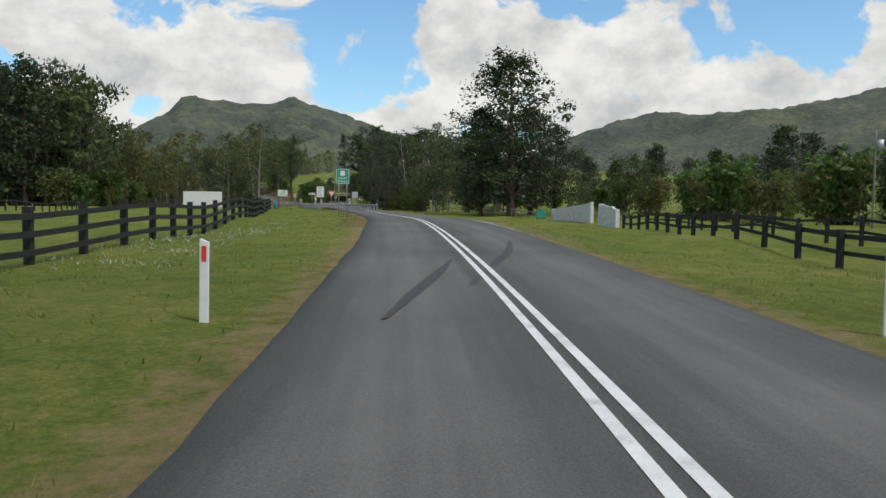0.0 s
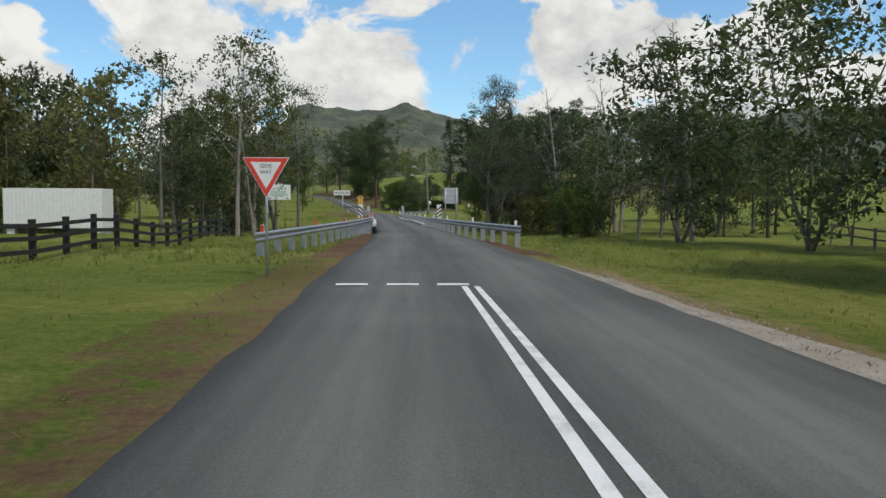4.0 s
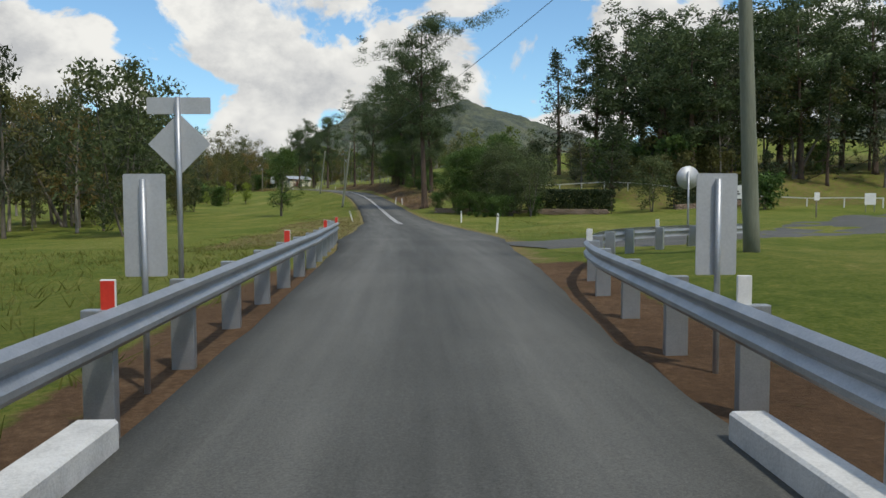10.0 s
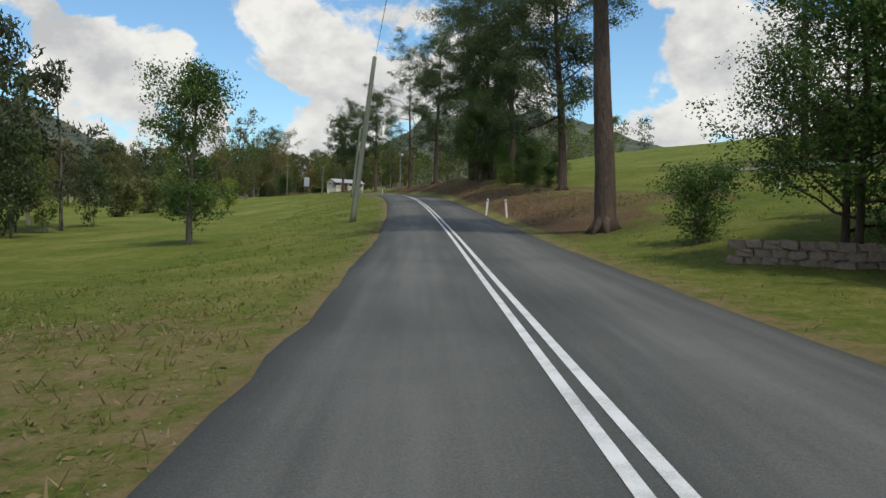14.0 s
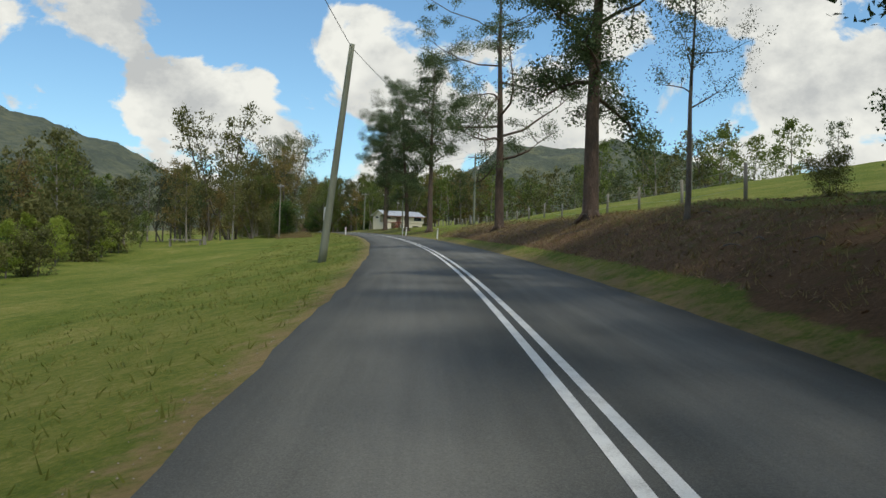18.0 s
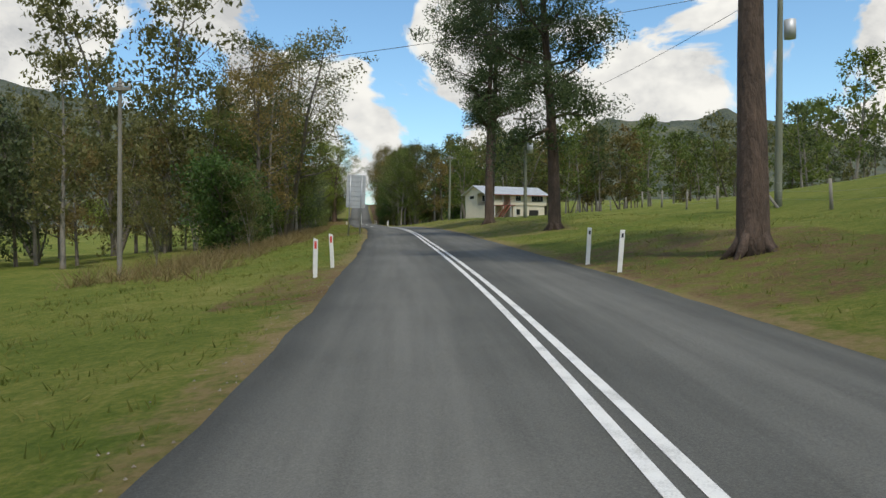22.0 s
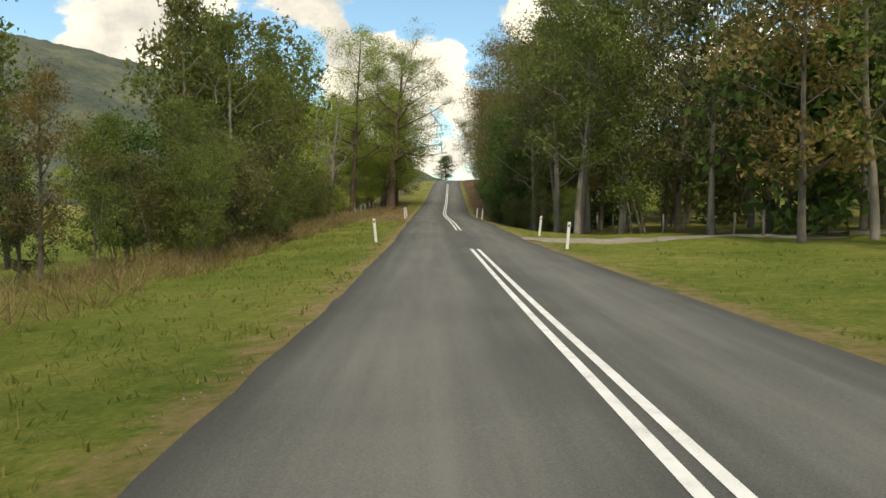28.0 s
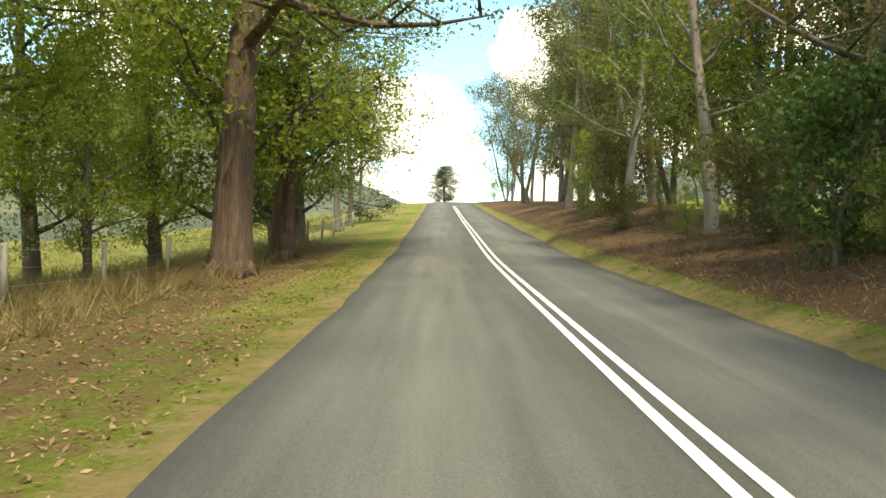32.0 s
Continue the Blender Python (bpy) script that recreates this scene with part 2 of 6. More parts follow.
M_GRAVEL = mottled("pale_gravel", [(0.25, (0.14, 0.115, 0.09)), (0.5, (0.26, 0.225, 0.18)), (0.8, (0.42, 0.375, 0.32))], 1.5, 0.95, 0, 0.8, 30, (1, 1, 1), 0.03)


def asphalt():
    """Worn chip seal: stone grain, streaks along the lane, darker binder stains and paler wheel tracks."""
    m, t, b = material("asphalt", 0.88)
    b.inputs["Specular IOR Level"].default_value = 0.25
    k = t.links.new
    co = N(t, "ShaderNodeTexCoord")
    lane_x, lane_y, lane = N(t, "ShaderNodeAttribute", attribute_name="across"), N(t, "ShaderNodeAttribute", attribute_name="along"), N(t, "ShaderNodeCombineXYZ")
    mp = N(t, "ShaderNodeMapping")
    mp.inputs["Scale"].default_value = (1.0, 0.045, 1.0)
    k(lane_x.outputs["Fac"], lane.inputs[0])
    k(lane_y.outputs["Fac"], lane.inputs[1])
    streak = N(t, "ShaderNodeTexNoise", Scale=2.6, Detail=5.0, Roughness=0.6)
    patch = N(t, "ShaderNodeTexNoise", Scale=0.22, Detail=4.0, Roughness=0.55, Distortion=0.6)
    grain = N(t, "ShaderNodeTexNoise", Scale=45.0, Detail=6.0, Roughness=0.8)
    chips = N(t, "ShaderNodeTexVoronoi", Scale=70.0)
    at = N(t, "ShaderNodeAttribute", attribute_name="wear")
    k(lane.outputs[0], mp.inputs[0])
    k(mp.outputs[0], streak.inputs["Vector"])
    for n in (patch, grain, chips):
        k(co.outputs["Object"], n.inputs["Vector"])
    total = None
    for out, w in ((streak.outputs["Fac"], 0.3), (patch.outputs["Fac"], 0.22), (grain.outputs["Fac"], 0.42), (at.outputs["Fac"], 0.13), (chips.outputs["Distance"], 0.12)):
        a = N(t, "ShaderNodeMath", operation="MULTIPLY_ADD")
        a.inputs[1].default_value, a.inputs[2].default_value = w, 0.0
        k(out, a.inputs[0])
        if total:
            k(total, a.inputs[2])
        total = a.outputs[0]
    r = ramp(t, [(0.36, (0.038, 0.039, 0.036)), (0.55, (0.083, 0.084, 0.077)), (0.74, (0.155, 0.154, 0.14))])
    bp = N(t, "ShaderNodeBump", Strength=0.6, Distance=0.012)
    k(total, r.inputs[0])
    k(r.outputs[0], b.inputs["Base Color"])
    k(grain.outputs["Fac"], bp.inputs["Height"])
    k(bp.outputs[0], b.inputs["Normal"])
    return m


M_ROAD = asphalt()


def ground_material():
    """Grass, with bare earth and dry grass where the surface's own masks say so."""
    m, t, b = material("grass_ground", 0.95)
    b.inputs["Specular IOR Level"].default_value = 0.1
    co = N(t, "ShaderNodeTexCoord")
    n1 = N(t, "ShaderNodeTexNoise", Scale=0.14, Detail=9.0, Roughness=0.72)
    n2 = N(t, "ShaderNodeTexNoise", Scale=2.2, Detail=6.0, Roughness=0.7)
    n3 = N(t, "ShaderNodeTexNoise", Scale=12.0, Detail=6.0, Roughness=0.78)
    mx = N(t, "ShaderNodeMix", data_type="FLOAT")
    mx.inputs[0].default_value = 0.4
    mx2 = N(t, "ShaderNodeMix", data_type="FLOAT")
    mx2.inputs[0].default_value = 0.4
    grass = ramp(t, [(0.34, (0.045, 0.072, 0.012)), (0.45, (0.09, 0.128, 0.02)), (0.53, (0.165, 0.18, 0.038)), (0.62, (0.29, 0.25, 0.095))])
    dry = ramp(t, [(0.3, (0.13, 0.1, 0.045)), (0.55, (0.25, 0.19, 0.09)), (0.75, (0.36, 0.29, 0.17))])
    earth = ramp(t, [(0.32, (0.042, 0.026, 0.015)), (0.5, (0.125, 0.076, 0.043)), (0.68, (0.26, 0.17, 0.1))])
    ad = N(t, "ShaderNodeAttribute", attribute_name="dry")
    ae = N(t, "ShaderNodeAttribute", attribute_name="earth")
    k = t.links.new
    for n in (n1, n2, n3):
        k(co.outputs["Object"], n.inputs["Vector"])
    k(n1.outputs["Fac"], mx.inputs[2])
    k(n2.outputs["Fac"], mx.inputs[3])
    k(mx.outputs[0], mx2.inputs[2])
    k(n3.outputs["Fac"], mx2.inputs[3])
    for r in (grass, dry, earth):
        k(mx2.outputs[0], r.inputs[0])

    def masked(attr):
        a = N(t, "ShaderNodeMath", operation="ADD")
        s = N(t, "ShaderNodeMapRange")
        s.inputs["From Min"].default_value, s.inputs["From Max"].default_value = 0.88, 1.12
        k(attr.outputs["Fac"], a.inputs[0])
        k(n2.outputs["Fac"], a.inputs[1])
        k(a.outputs[0], s.inputs["Value"])
        return s

    m1 = N(t, "ShaderNodeMix", data_type="RGBA")
    m2 = N(t, "ShaderNodeMix", data_type="RGBA")
    k(masked(ad).outputs[0], m1.inputs[0])
    k(grass.outputs[0], m1.inputs[6])
    k(dry.outputs[0], m1.inputs[7])
    k(masked(ae).outputs[0], m2.inputs[0])
    k(m1.outputs[2], m2.inputs[6])
    k(earth.outputs[0], m2.inputs[7])
    k(m2.outputs[2], b.inputs["Base Color"])
    bp = N(t, "ShaderNodeBump", Strength=0.9, Distance=0.08)
    k(n3.outputs["Fac"], bp.inputs["Height"])
    k(bp.outputs[0], b.inputs["Normal"])
    return m


M_GROUND = ground_material()

# ---- the road's line: stations along y, offsets to the right of the driven line ----
_r = np.array([r[1:4] for r in ROWS])
US = np.arange(-200.0, 1000.0, 1.0)
_x, _z = np.interp(US, _r[:, 1], _r[:, 0]), np.interp(US, _r[:, 1], _r[:, 2]) - 1.5
_lo, _hi = US < 0, US > _r[-1, 1]
_x[_lo] = US[_lo] * 0.53
_e = US[_hi] - _r[-1, 1]
_x[_hi] = _r[-1, 0] - _e * 0.125 + 4.0 * (np.clip(_e - 100, 0, 110) / 45) ** 2
_z[_hi] = _z[~_hi][-1] + np.interp(_e, (0, 25, 60, 120, 160, 400), (0, 1.2, 4.0, 9.1, 10.7, 12.0))
_z[_lo] = 0.0


def smooth(a, n):
    k = np.hanning(2 * n + 3)
    return np.convolve(np.pad(a, n + 1, mode="edge"), k / k.sum(), mode="valid")


XR, ZR = smooth(_x, 9), smooth(_z, 9)
PSI = np.arctan2(-np.gradient(XR, US), 1.0)


def road_z(u):
    return np.interp(u, US, ZR)


def spot(u, d):
    """World x, y of a station and an offset."""
    w = np.interp(u, US, PSI)
    return np.interp(u, US, XR) + np.cos(w) * d, u + np.sin(w) * d


def station(x, y):
    u = np.array(y, float)
    for _ in range(6):
        w = np.interp(u, US, PSI)
        d = (x - np.interp(u, US, XR)) * np.cos(w) + (y - u) * np.sin(w)
        u = y - np.sin(w) * d
    return u, d


def cline(u):
    """Offset of the painted centre line."""
    return np.interp(u, (0, 60, 91, 130, 190, 240, 260, 380, 500, 525, 545, 604, 640),
                     (1.42, 1.37, 1.0, 0.3, 0.3, 1.2, 1.28, 1.4, 1.45, 1.6, 1.6, 1.75, 1.8))


def mid(u):
    """Offset of the middle of the road."""
    return np.interp(u, (0, 50, 75, 92, 120, 134, 190, 208, 226, 236, 246, 330, 345, 460, 500, 532, 550, 572, 595, 616),
                     (1.5, 1.5, 1.3, 0.85, 0.5, 0.11, 0.11, 0.6, 1.05, 1.2, 1.45, 1.42, 1.47, 1.47, 1.5, 1.55, 1.42, 1.4, 1.45, 1.55))


def half(u):
    return np.interp(u, (0, 50, 92, 120, 134, 190, 204, 212, 235, 246, 320, 345, 530, 550, 572, 616),
                     (2.95, 3.1, 2.9, 2.1, 1.98, 1.98, 2.6, 3.3, 3.2, 2.95, 2.9, 3.08, 3.1, 2.85, 2.95, 3.2))


# Height of the ground over the road, by station, at fixed offsets from the centre line.
D_AT = (-120, -60, -25, -12, -7, -3.2, 3.1, 4.4, 7, 9, 14, 25, 60, 120)
G_AT = (
    (-100, 2, 1, 0.4, 0.1, 0, 0, 0, 0, -0.2, -0.3, -0.4, -0.4, 0, 0),
    (70, 1, 0, 0, 0, 0, -0.05, -0.05, -0.1, -0.3, -0.45, -0.7, -0.8, -0.6, 1),
    (95, 1, 0, 0, 0, 0, -0.05, -0.05, -0.1, -0.3, -0.4, -0.5, -0.5, -0.4, 1),
    (125, 0, -0.4, -0.4, -0.5, -0.5, -0.3, -0.3, -0.5, -0.6, -0.7, -0.7, -0.5, -0.5, 0),
    (140, -1, -1.2, -1.4, -1.6, -1.5, -0.9, -0.9, -1.2, -1.6, -1.7, -1.5, -1.2, -1, 0),
    (155, -1.2, -1.8, -2.2, -2.6, -2.6, -1.9, -1.9, -2.0, -2.2, -2.2, -1.8, -1.2, -0.6, 0),
    (172, -1.4, -1.4, -1.4, -1.3, -1.1, -0.8, -0.6, -0.6, -0.6, -0.6, -0.5, -0.3, 0.2, 2),
    (195, -1.4, -1.2, -0.9, -0.6, -0.4, -0.15, -0.05, -0.05, 0, 0, 0, 0.1, 0.4, 3),
    (225, -1.6, -1.5, -1.1, -0.6, -0.35, -0.1, -0.02, 0, 0, 0.05, 0.1, 0.3, 0.8, 4),
    (256, -1.9, -1.8, -1.4, -0.8, -0.45, -0.12, 0, 0.02, 0.08, 0.15, 0.35, 0.65, 1.3, 5),
    (272, -2.1, -2.0, -1.6, -1.0, -0.55, -0.15, 0, 0.1, 0.45, 0.8, 1.5, 2.6, 5, 9),
    (287, -2.4, -2.3, -2.0, -1.4, -0.7, -0.15, 0, 0.25, 0.8, 1.1, 1.5, 2.6, 6, 10),
    (306, -2.9, -2.9, -2.5, -1.7, -0.8, -0.12, 0, 0.4, 1.1, 1.3, 1.5, 2.6, 6, 10),
    (325, -3.2, -3.4, -3.0, -1.9, -0.9, -0.1, 0, 0.55, 1.5, 1.85, 2.2, 3.2, 6, 10),
    (362, -3.4, -3.6, -3.0, -1.7, -0.8, -0.05, 0, 0.55, 1.75, 2.15, 2.5, 3.9, 9, 15),
    (384, -3.4, -3.5, -2.8, -1.5, -0.6, -0.05, 0, 0.45, 1.4, 1.7, 2.1, 4.0, 10, 16),
    (404, -3.4, -3.4, -2.6, -1.2, -0.5, -0.05, 0, 0.2, 0.95, 1.3, 1.9, 4.0, 10, 16),
    (420, -3.3, -3.0, -2.0, -1.0, -0.45, -0.05, 0, 0.15, 0.7, 1.0, 1.5, 3.4, 9.8, 15),
    (445, -3.3, -3.0, -1.7, -0.9, -0.4, -0.05, 0, 0.1, 0.45, 0.7, 1.05, 2.4, 8.6, 13),
    (482, -3.6, -3.2, -2.2, -1.0, -0.5, -0.1, 0, 0.3, 0.7, 0.8, 0.95, 1.5, 4.8, 8),
    (520, -3, -2.6, -1.8, -0.9, -0.5, -0.1, 0, 0.1, 0.4, 0.6, 0.8, 1.0, 1.5, 4),
    (550, -2.5, -2, -1.4, -0.7, -0.3, -0.04, 0, -0.05, -0.1, -0.1, 0, 0.2, 1, 3),
    (588, -2, -1.6, -1.0, -0.3, 0.0, -0.03, 0, -0.3, -0.9, -1.0, -0.6, 0, 1, 3),
    (612, -2.2, -1.8, -1.2, -0.7, -0.3, -0.05, 0, 0.35, 1.0, 1.3, 1.5, 1.8, 2.5, 4),
    (645, -5, -4.2, -2.6, -1.2, -0.4, -0.05, 0, 0.5, 1.2, 1.5, 1.6, 1.8, 2, 3),
    (730, -9, -7, -3, -0.8, -0.2, -0.05, 0, 0.2, 0.3, 0.3, 0.2, 0, 0, 0),
    (900, -9, -7, -3, -0.8, -0.2, -0.05, 0, 0, 0, 0, 0, 0, 0, 0),
)
_gu = np.array([g[0] for g in G_AT], float)
_gh = np.array([g[1:] for g in G_AT], float)


def bumps(x, y):
    return (np.sin(x * 0.13 + 1.1) * np.cos(y * 0.11) + 0.6 * np.sin(x * 0.31 + y * 0.27) + 0.35 * np.sin(x * 0.83 - y * 0.71 + 2)
            + 0.2 * np.sin(x * 1.9 + y * 1.6))


def over_road(u, d):
    e = d - mid(u)
    j = np.clip(np.searchsorted(_gu, u) - 1, 0, len(_gu) - 2)
    f = np.clip((u - _gu[j]) / (_gu[j + 1] - _gu[j]), 0, 1)
    f = f * f * (3 - 2 * f)
    k = np.clip(np.searchsorted(D_AT, e) - 1, 0, len(D_AT) - 2)
    da = np.array(D_AT)
    g = np.clip((e - da[k]) / (da[k + 1] - da[k]), 0, 1)
    rows = _gh[j] * (1 - f[:, None]) + _gh[j + 1] * f[:, None]
    n = np.arange(len(u))
    return rows[n, k] * (1 - g) + rows[n, k + 1] * g


def ground_z(x, y):
    x, y = np.atleast_1d(np.asarray(x, float)), np.atleast_1d(np.asarray(y, float))
    u, d = station(x, y)
    h = over_road(u, d)
    e = np.abs(d - mid(u)) - half(u)
    rough = np.clip((e - 0.4) / 5, 0, 1)
    z = road_z(u) + h + bumps(x, y) * 0.16 * rough
    return np.where(e < 0.05, np.minimum(z, road_z(u) - 0.07), z - 0.03)


def on(u, d, lift=0.0):
    """A point on the ground, by station and offset."""
    x, y = spot(u, d)
    return Vector((float(x), float(y), float(ground_z(x, y)[0]) + lift))


def turned(u, extra=0.0):
    """Heading of the road at a station, in radians about z."""
    return float(np.interp(u, US, PSI)) + extra


# ---- mesh helpers ----
def mesh_from(name, verts, faces, mat, smooth_faces=False):
    me = bpy.data.meshes.new(name)
    me.from_pydata([tuple(v) for v in verts], [], faces)
    me.materials.append(mat)
    if smooth_faces:
        me.polygons.foreach_set("use_smooth", [True] * len(me.polygons))
    me.update()
    return me


def quads_mesh(name, co, mat):
    """A mesh of loose leaves from an (n, corners, 3) array."""
    n, k = co.shape[:2]
    me = bpy.data.meshes.new(name)
    me.vertices.add(k * n)
    me.vertices.foreach_set("co", np.ascontiguousarray(co, np.float32).ravel())
    me.loops.add(k * n)
    me.loops.foreach_set("vertex_index", np.arange(k * n, dtype=np.int32))
    me.polygons.add(n)
    me.polygons.foreach_set("loop_start", np.arange(0, k * n, k, dtype=np.int32))
    me.materials.append(mat)
    me.update(calc_edges=True)
    return me


def thing(name, label, category, where=(0, 0, 0), rz=0.0, group="", kind=""):
    ob = new(name)
    ob.empty_display_size = 0.2
    ob.matrix_basis = Matrix.Translation(where) @ Matrix.Rotation(rz, 4, "Z")
    return tagged(ob, label, category, group, kind)


def part(name, me, parent, label=""):
    ob = new(name, me)
    ob.parent = parent
    if label:
        tagged(ob, label)
    return ob


def box(x0, x1, y0, y1, z0, z1, bevel=0.0):
    bm = bmesh.new()
    bmesh.ops.create_cube(bm, size=1)
    for v in bm.verts:
        v.co = ((x0 + x1) / 2 + v.co.x * (x1 - x0), (y0 + y1) / 2 + v.co.y * (y1 - y0), (z0 + z1) / 2 + v.co.z * (z1 - z0))
    if bevel:
        bmesh.ops.bevel(bm, geom=bm.edges[:], offset=bevel, segments=2, affect="EDGES", profile=0.6)
    return bm


def done(name, bm, mat):
    me = bpy.data.meshes.new(name)
    bm.to_mesh(me)
    bm.free()
    me.materials.append(mat)
    return me


def tube(path, radii, sides=7):
    """Verts and faces of a round bar along a path."""
    verts, faces = [], []
    path = [Vector(p) for p in path]
    for i, p in enumerate(path):
        way = (path[min(i + 1, len(path) - 1)] - path[max(i - 1, 0)]).normalized()
        side = way.orthogonal().normalized()
        other = way.cross(side)
        for k in range(sides):
            a = 2 * math.pi * k / sides
            verts.append(p + (side * math.cos(a) + other * math.sin(a)) * radii[i])
    for i in range(len(path) - 1):
        for k in range(sides):
            a, b = i * sides + k, i * sides + (k + 1) % sides
            faces.append((a, b, b + sides, a + sides))
    faces.append(tuple(range(sides))[::-1])
    n = (len(path) - 1) * sides
    faces.append(tuple(range(n, n + sides)))
    return verts, faces


def tubes(name, many, mat):
    verts, faces = [], []
    for path, radii, sides in many:
        v, f = tube(path, radii, sides)
        k = len(verts)
        verts += v
        faces += [tuple(i + k for i in q) for q in f]
    return mesh_from(name, verts, faces, mat, True)


# ---- ground, road and markings ----
def build_ground():
    us = np.concatenate([np.arange(-700, -40, 30), np.arange(-40, 680, 1.25), np.arange(680, 1000, 10), np.arange(1000, 3000, 100)])
    near = np.concatenate([np.arange(-14, -4, 0.7), np.arange(-4, 8, 0.4), np.arange(8, 16, 0.7)])
    ds = np.concatenate([-np.array([2600, 1500, 800, 450, 280, 180, 120, 90, 70, 55, 44, 36, 30, 25, 21, 17.5]), near,
                         np.array([17.5, 20, 24, 28, 33, 40, 48, 58, 70, 90, 120, 180, 280, 450, 800, 1500, 2600])])
    uu, dd = np.meshgrid(us, ds, indexing="ij")
    y = uu
    x = np.interp(uu, US, XR) + dd
    z = ground_z(x.ravel(), y.ravel())
    nu, nd = uu.shape
    i = np.arange(nu * nd).reshape(nu, nd)
    f = np.stack([i[:-1, :-1], i[:-1, 1:], i[1:, 1:], i[1:, :-1]], -1).reshape(-1, 4)
    me = mesh_from("ground", np.stack([x.ravel(), y.ravel(), z], -1), [tuple(q) for q in f.tolist()], M_GROUND, True)
    su, sd = station(x.ravel(), y.ravel())
    e = np.abs(sd - mid(su)) - half(su)
    right = sd > mid(su)
    dry = np.clip(0.62 - e * 0.32, 0, 0.62)
    dry = np.where((su > 610) & ~right & (e > 1.2), 0.45, dry)
    dry = np.where((su > 36) & (su < 96) & right & (e < 1.0), 0.8, dry)
    dry = np.where((su > 20) & (su < 100) & right & (e < 2.6), np.maximum(dry, 0.55 - 0.1 * e), dry)
    dry = np.where((su > 215) & (su < 262) & ~right & (e > 0.5) & (e < 7), 0.5, dry)
    earth = np.where((su > 100) & (su < 200) & (e < 1.4), 0.75, 0)
    bank = np.interp(su, (268, 280, 388, 400, 406), (0, 1, 1, 0.8, 0.0)) * right * (e > 0.7) * (e < 5.2)
    earth = np.maximum(earth, bank * (0.72 - 0.03 * e))
    earth = np.maximum(earth, 0.52 * (right & (su > 282) & (su < 322) & (e > 3) & (e < 10)))
    spots = ((su > 411) & (su < 426) & (e > 0.1) & (e < 6) & right) | ((su > 414) & (su < 424) & (e < 2.0) & ~right) | ((su > 456) & (su < 470) & (e < 3.5) & ~right)
    earth = np.maximum(earth, spots * 0.5)
    earth = np.maximum(earth, 0.5 * (right & (su > 562) & (su < 600) & (e > 2.2) & (e < 14)))
    earth = np.maximum(earth, 0.72 * (right & (su > 598) & (e > 0.5) & (e < 7)))
    dry = np.where(~right & (su > 578) & (su < 604) & (e < 4.5), 0.62, dry)
    earth = np.maximum(earth, 0.48 * (~right & (su > 580) & (su < 616) & (e > 0.6) & (e < 6.5)))
    earth = np.maximum(earth, 0.55 * (~right & (su > 606) & (su < 640) & (e > 2.0) & (e < 7)))
    earth = np.maximum(earth, 0.5 * (~right & (su > 30) & (su < 100) & (e < 1.5)))
    earth = np.maximum(earth, 0.46 * ((su > 255) & (su < 335) & (sd > 25) & (sd < 95)))
    earth = np.maximum(earth, 0.44 * (right & (su > 556) & (su < 600) & (sd > 14) & (sd < 60)))
    dry = np.where(right & (su > 440) & (su < 500) & (e > 0.8) & (e < 5), 0.46, dry)
    for n, v in (("dry", dry), ("earth", earth)):
        me.attributes.new(n, "FLOAT", "POINT").data.foreach_set("value", v.astype(np.float32))
    return tagged(new("ground", me), "grassy paddock ground with bare red earth banks", "ground", kind="structure")


ground = build_ground()


def ribbon(name, us, a, b, lift, mat, cols=1, skirt=0.0, wear=False):
    """A strip along the road between two offsets."""
    t = np.linspace(0, 1, cols + 1)
    verts, keep, lie = [], [], []
    for u, p, q in zip(us, a, b):
        for s in t:
            d = p + (q - p) * s
            x, y = spot(u, d)
            e = abs(s - 0.5) * 2
            verts.append((float(x), float(y), float(road_z(u)) + lift - (0.03 * e * e if wear else 0)))
            keep.append(0.5 + 0.5 * math.cos((s * 4 - 1) * math.pi))
            lie.append((d, u))
    if skirt:
        t = np.r_[t, 0]
    n = cols + 1
    faces = [(i * n + k, i * n + k + 1, (i + 1) * n + k + 1, (i + 1) * n + k) for i in range(len(us) - 1) for k in range(cols)]
    if skirt:
        base = len(verts)
        m = len(us)
        for side in (0, cols):
            for i in range(m):
                v = verts[i * n + side]
                verts.append((v[0], v[1], v[2] - skirt))
                keep.append(0)
                lie.append((0.0, 0.0))
        for i in range(m - 1):
            faces.append((base + i, i * n, (i + 1) * n, base + i + 1))
            faces.append((i * n + cols, base + m + i, base + m + i + 1, (i + 1) * n + cols))
    me = mesh_from(name, verts, faces, mat, True)
    if wear:
        me.attributes.new("wear", "FLOAT", "POINT").data.foreach_set("value", np.array(keep, np.float32))
        for n, k in (("across", 0), ("along", 1)):
            me.attributes.new(n, "FLOAT", "POINT").data.foreach_set("value", np.array(lie, np.float32)[:, k])
    return me


_us = np.arange(-60, 790, 1.0)
_jit = 0.035 * np.sin(_us * 0.37) + np.random.default_rng(5).normal(size=len(_us)) * 0.028
road = tagged(new("road", ribbon("road", _us, mid(_us) - half(_us) + _jit, mid(_us) + half(_us) + 0.8 * _jit[::-1], 0.0, M_ROAD, 12, 0.2, True)),
              "worn dark grey asphalt country road", "road", kind="structure")
for _a, _b, _off in ((-60, 91, -0.17), (-60, 91, 0.06), (240, 544, -0.17), (240, 544, 0.06), (559, 700, -0.17), (559, 700, 0.06)):
    _u = np.arange(_a, _b + 0.1, 1.0)
    part("line_marking", ribbon("line_marking", _u, cline(_u) + _off, cline(_u) + _off + 0.11, 0.006, M_LINE), road, "white painted centre line")
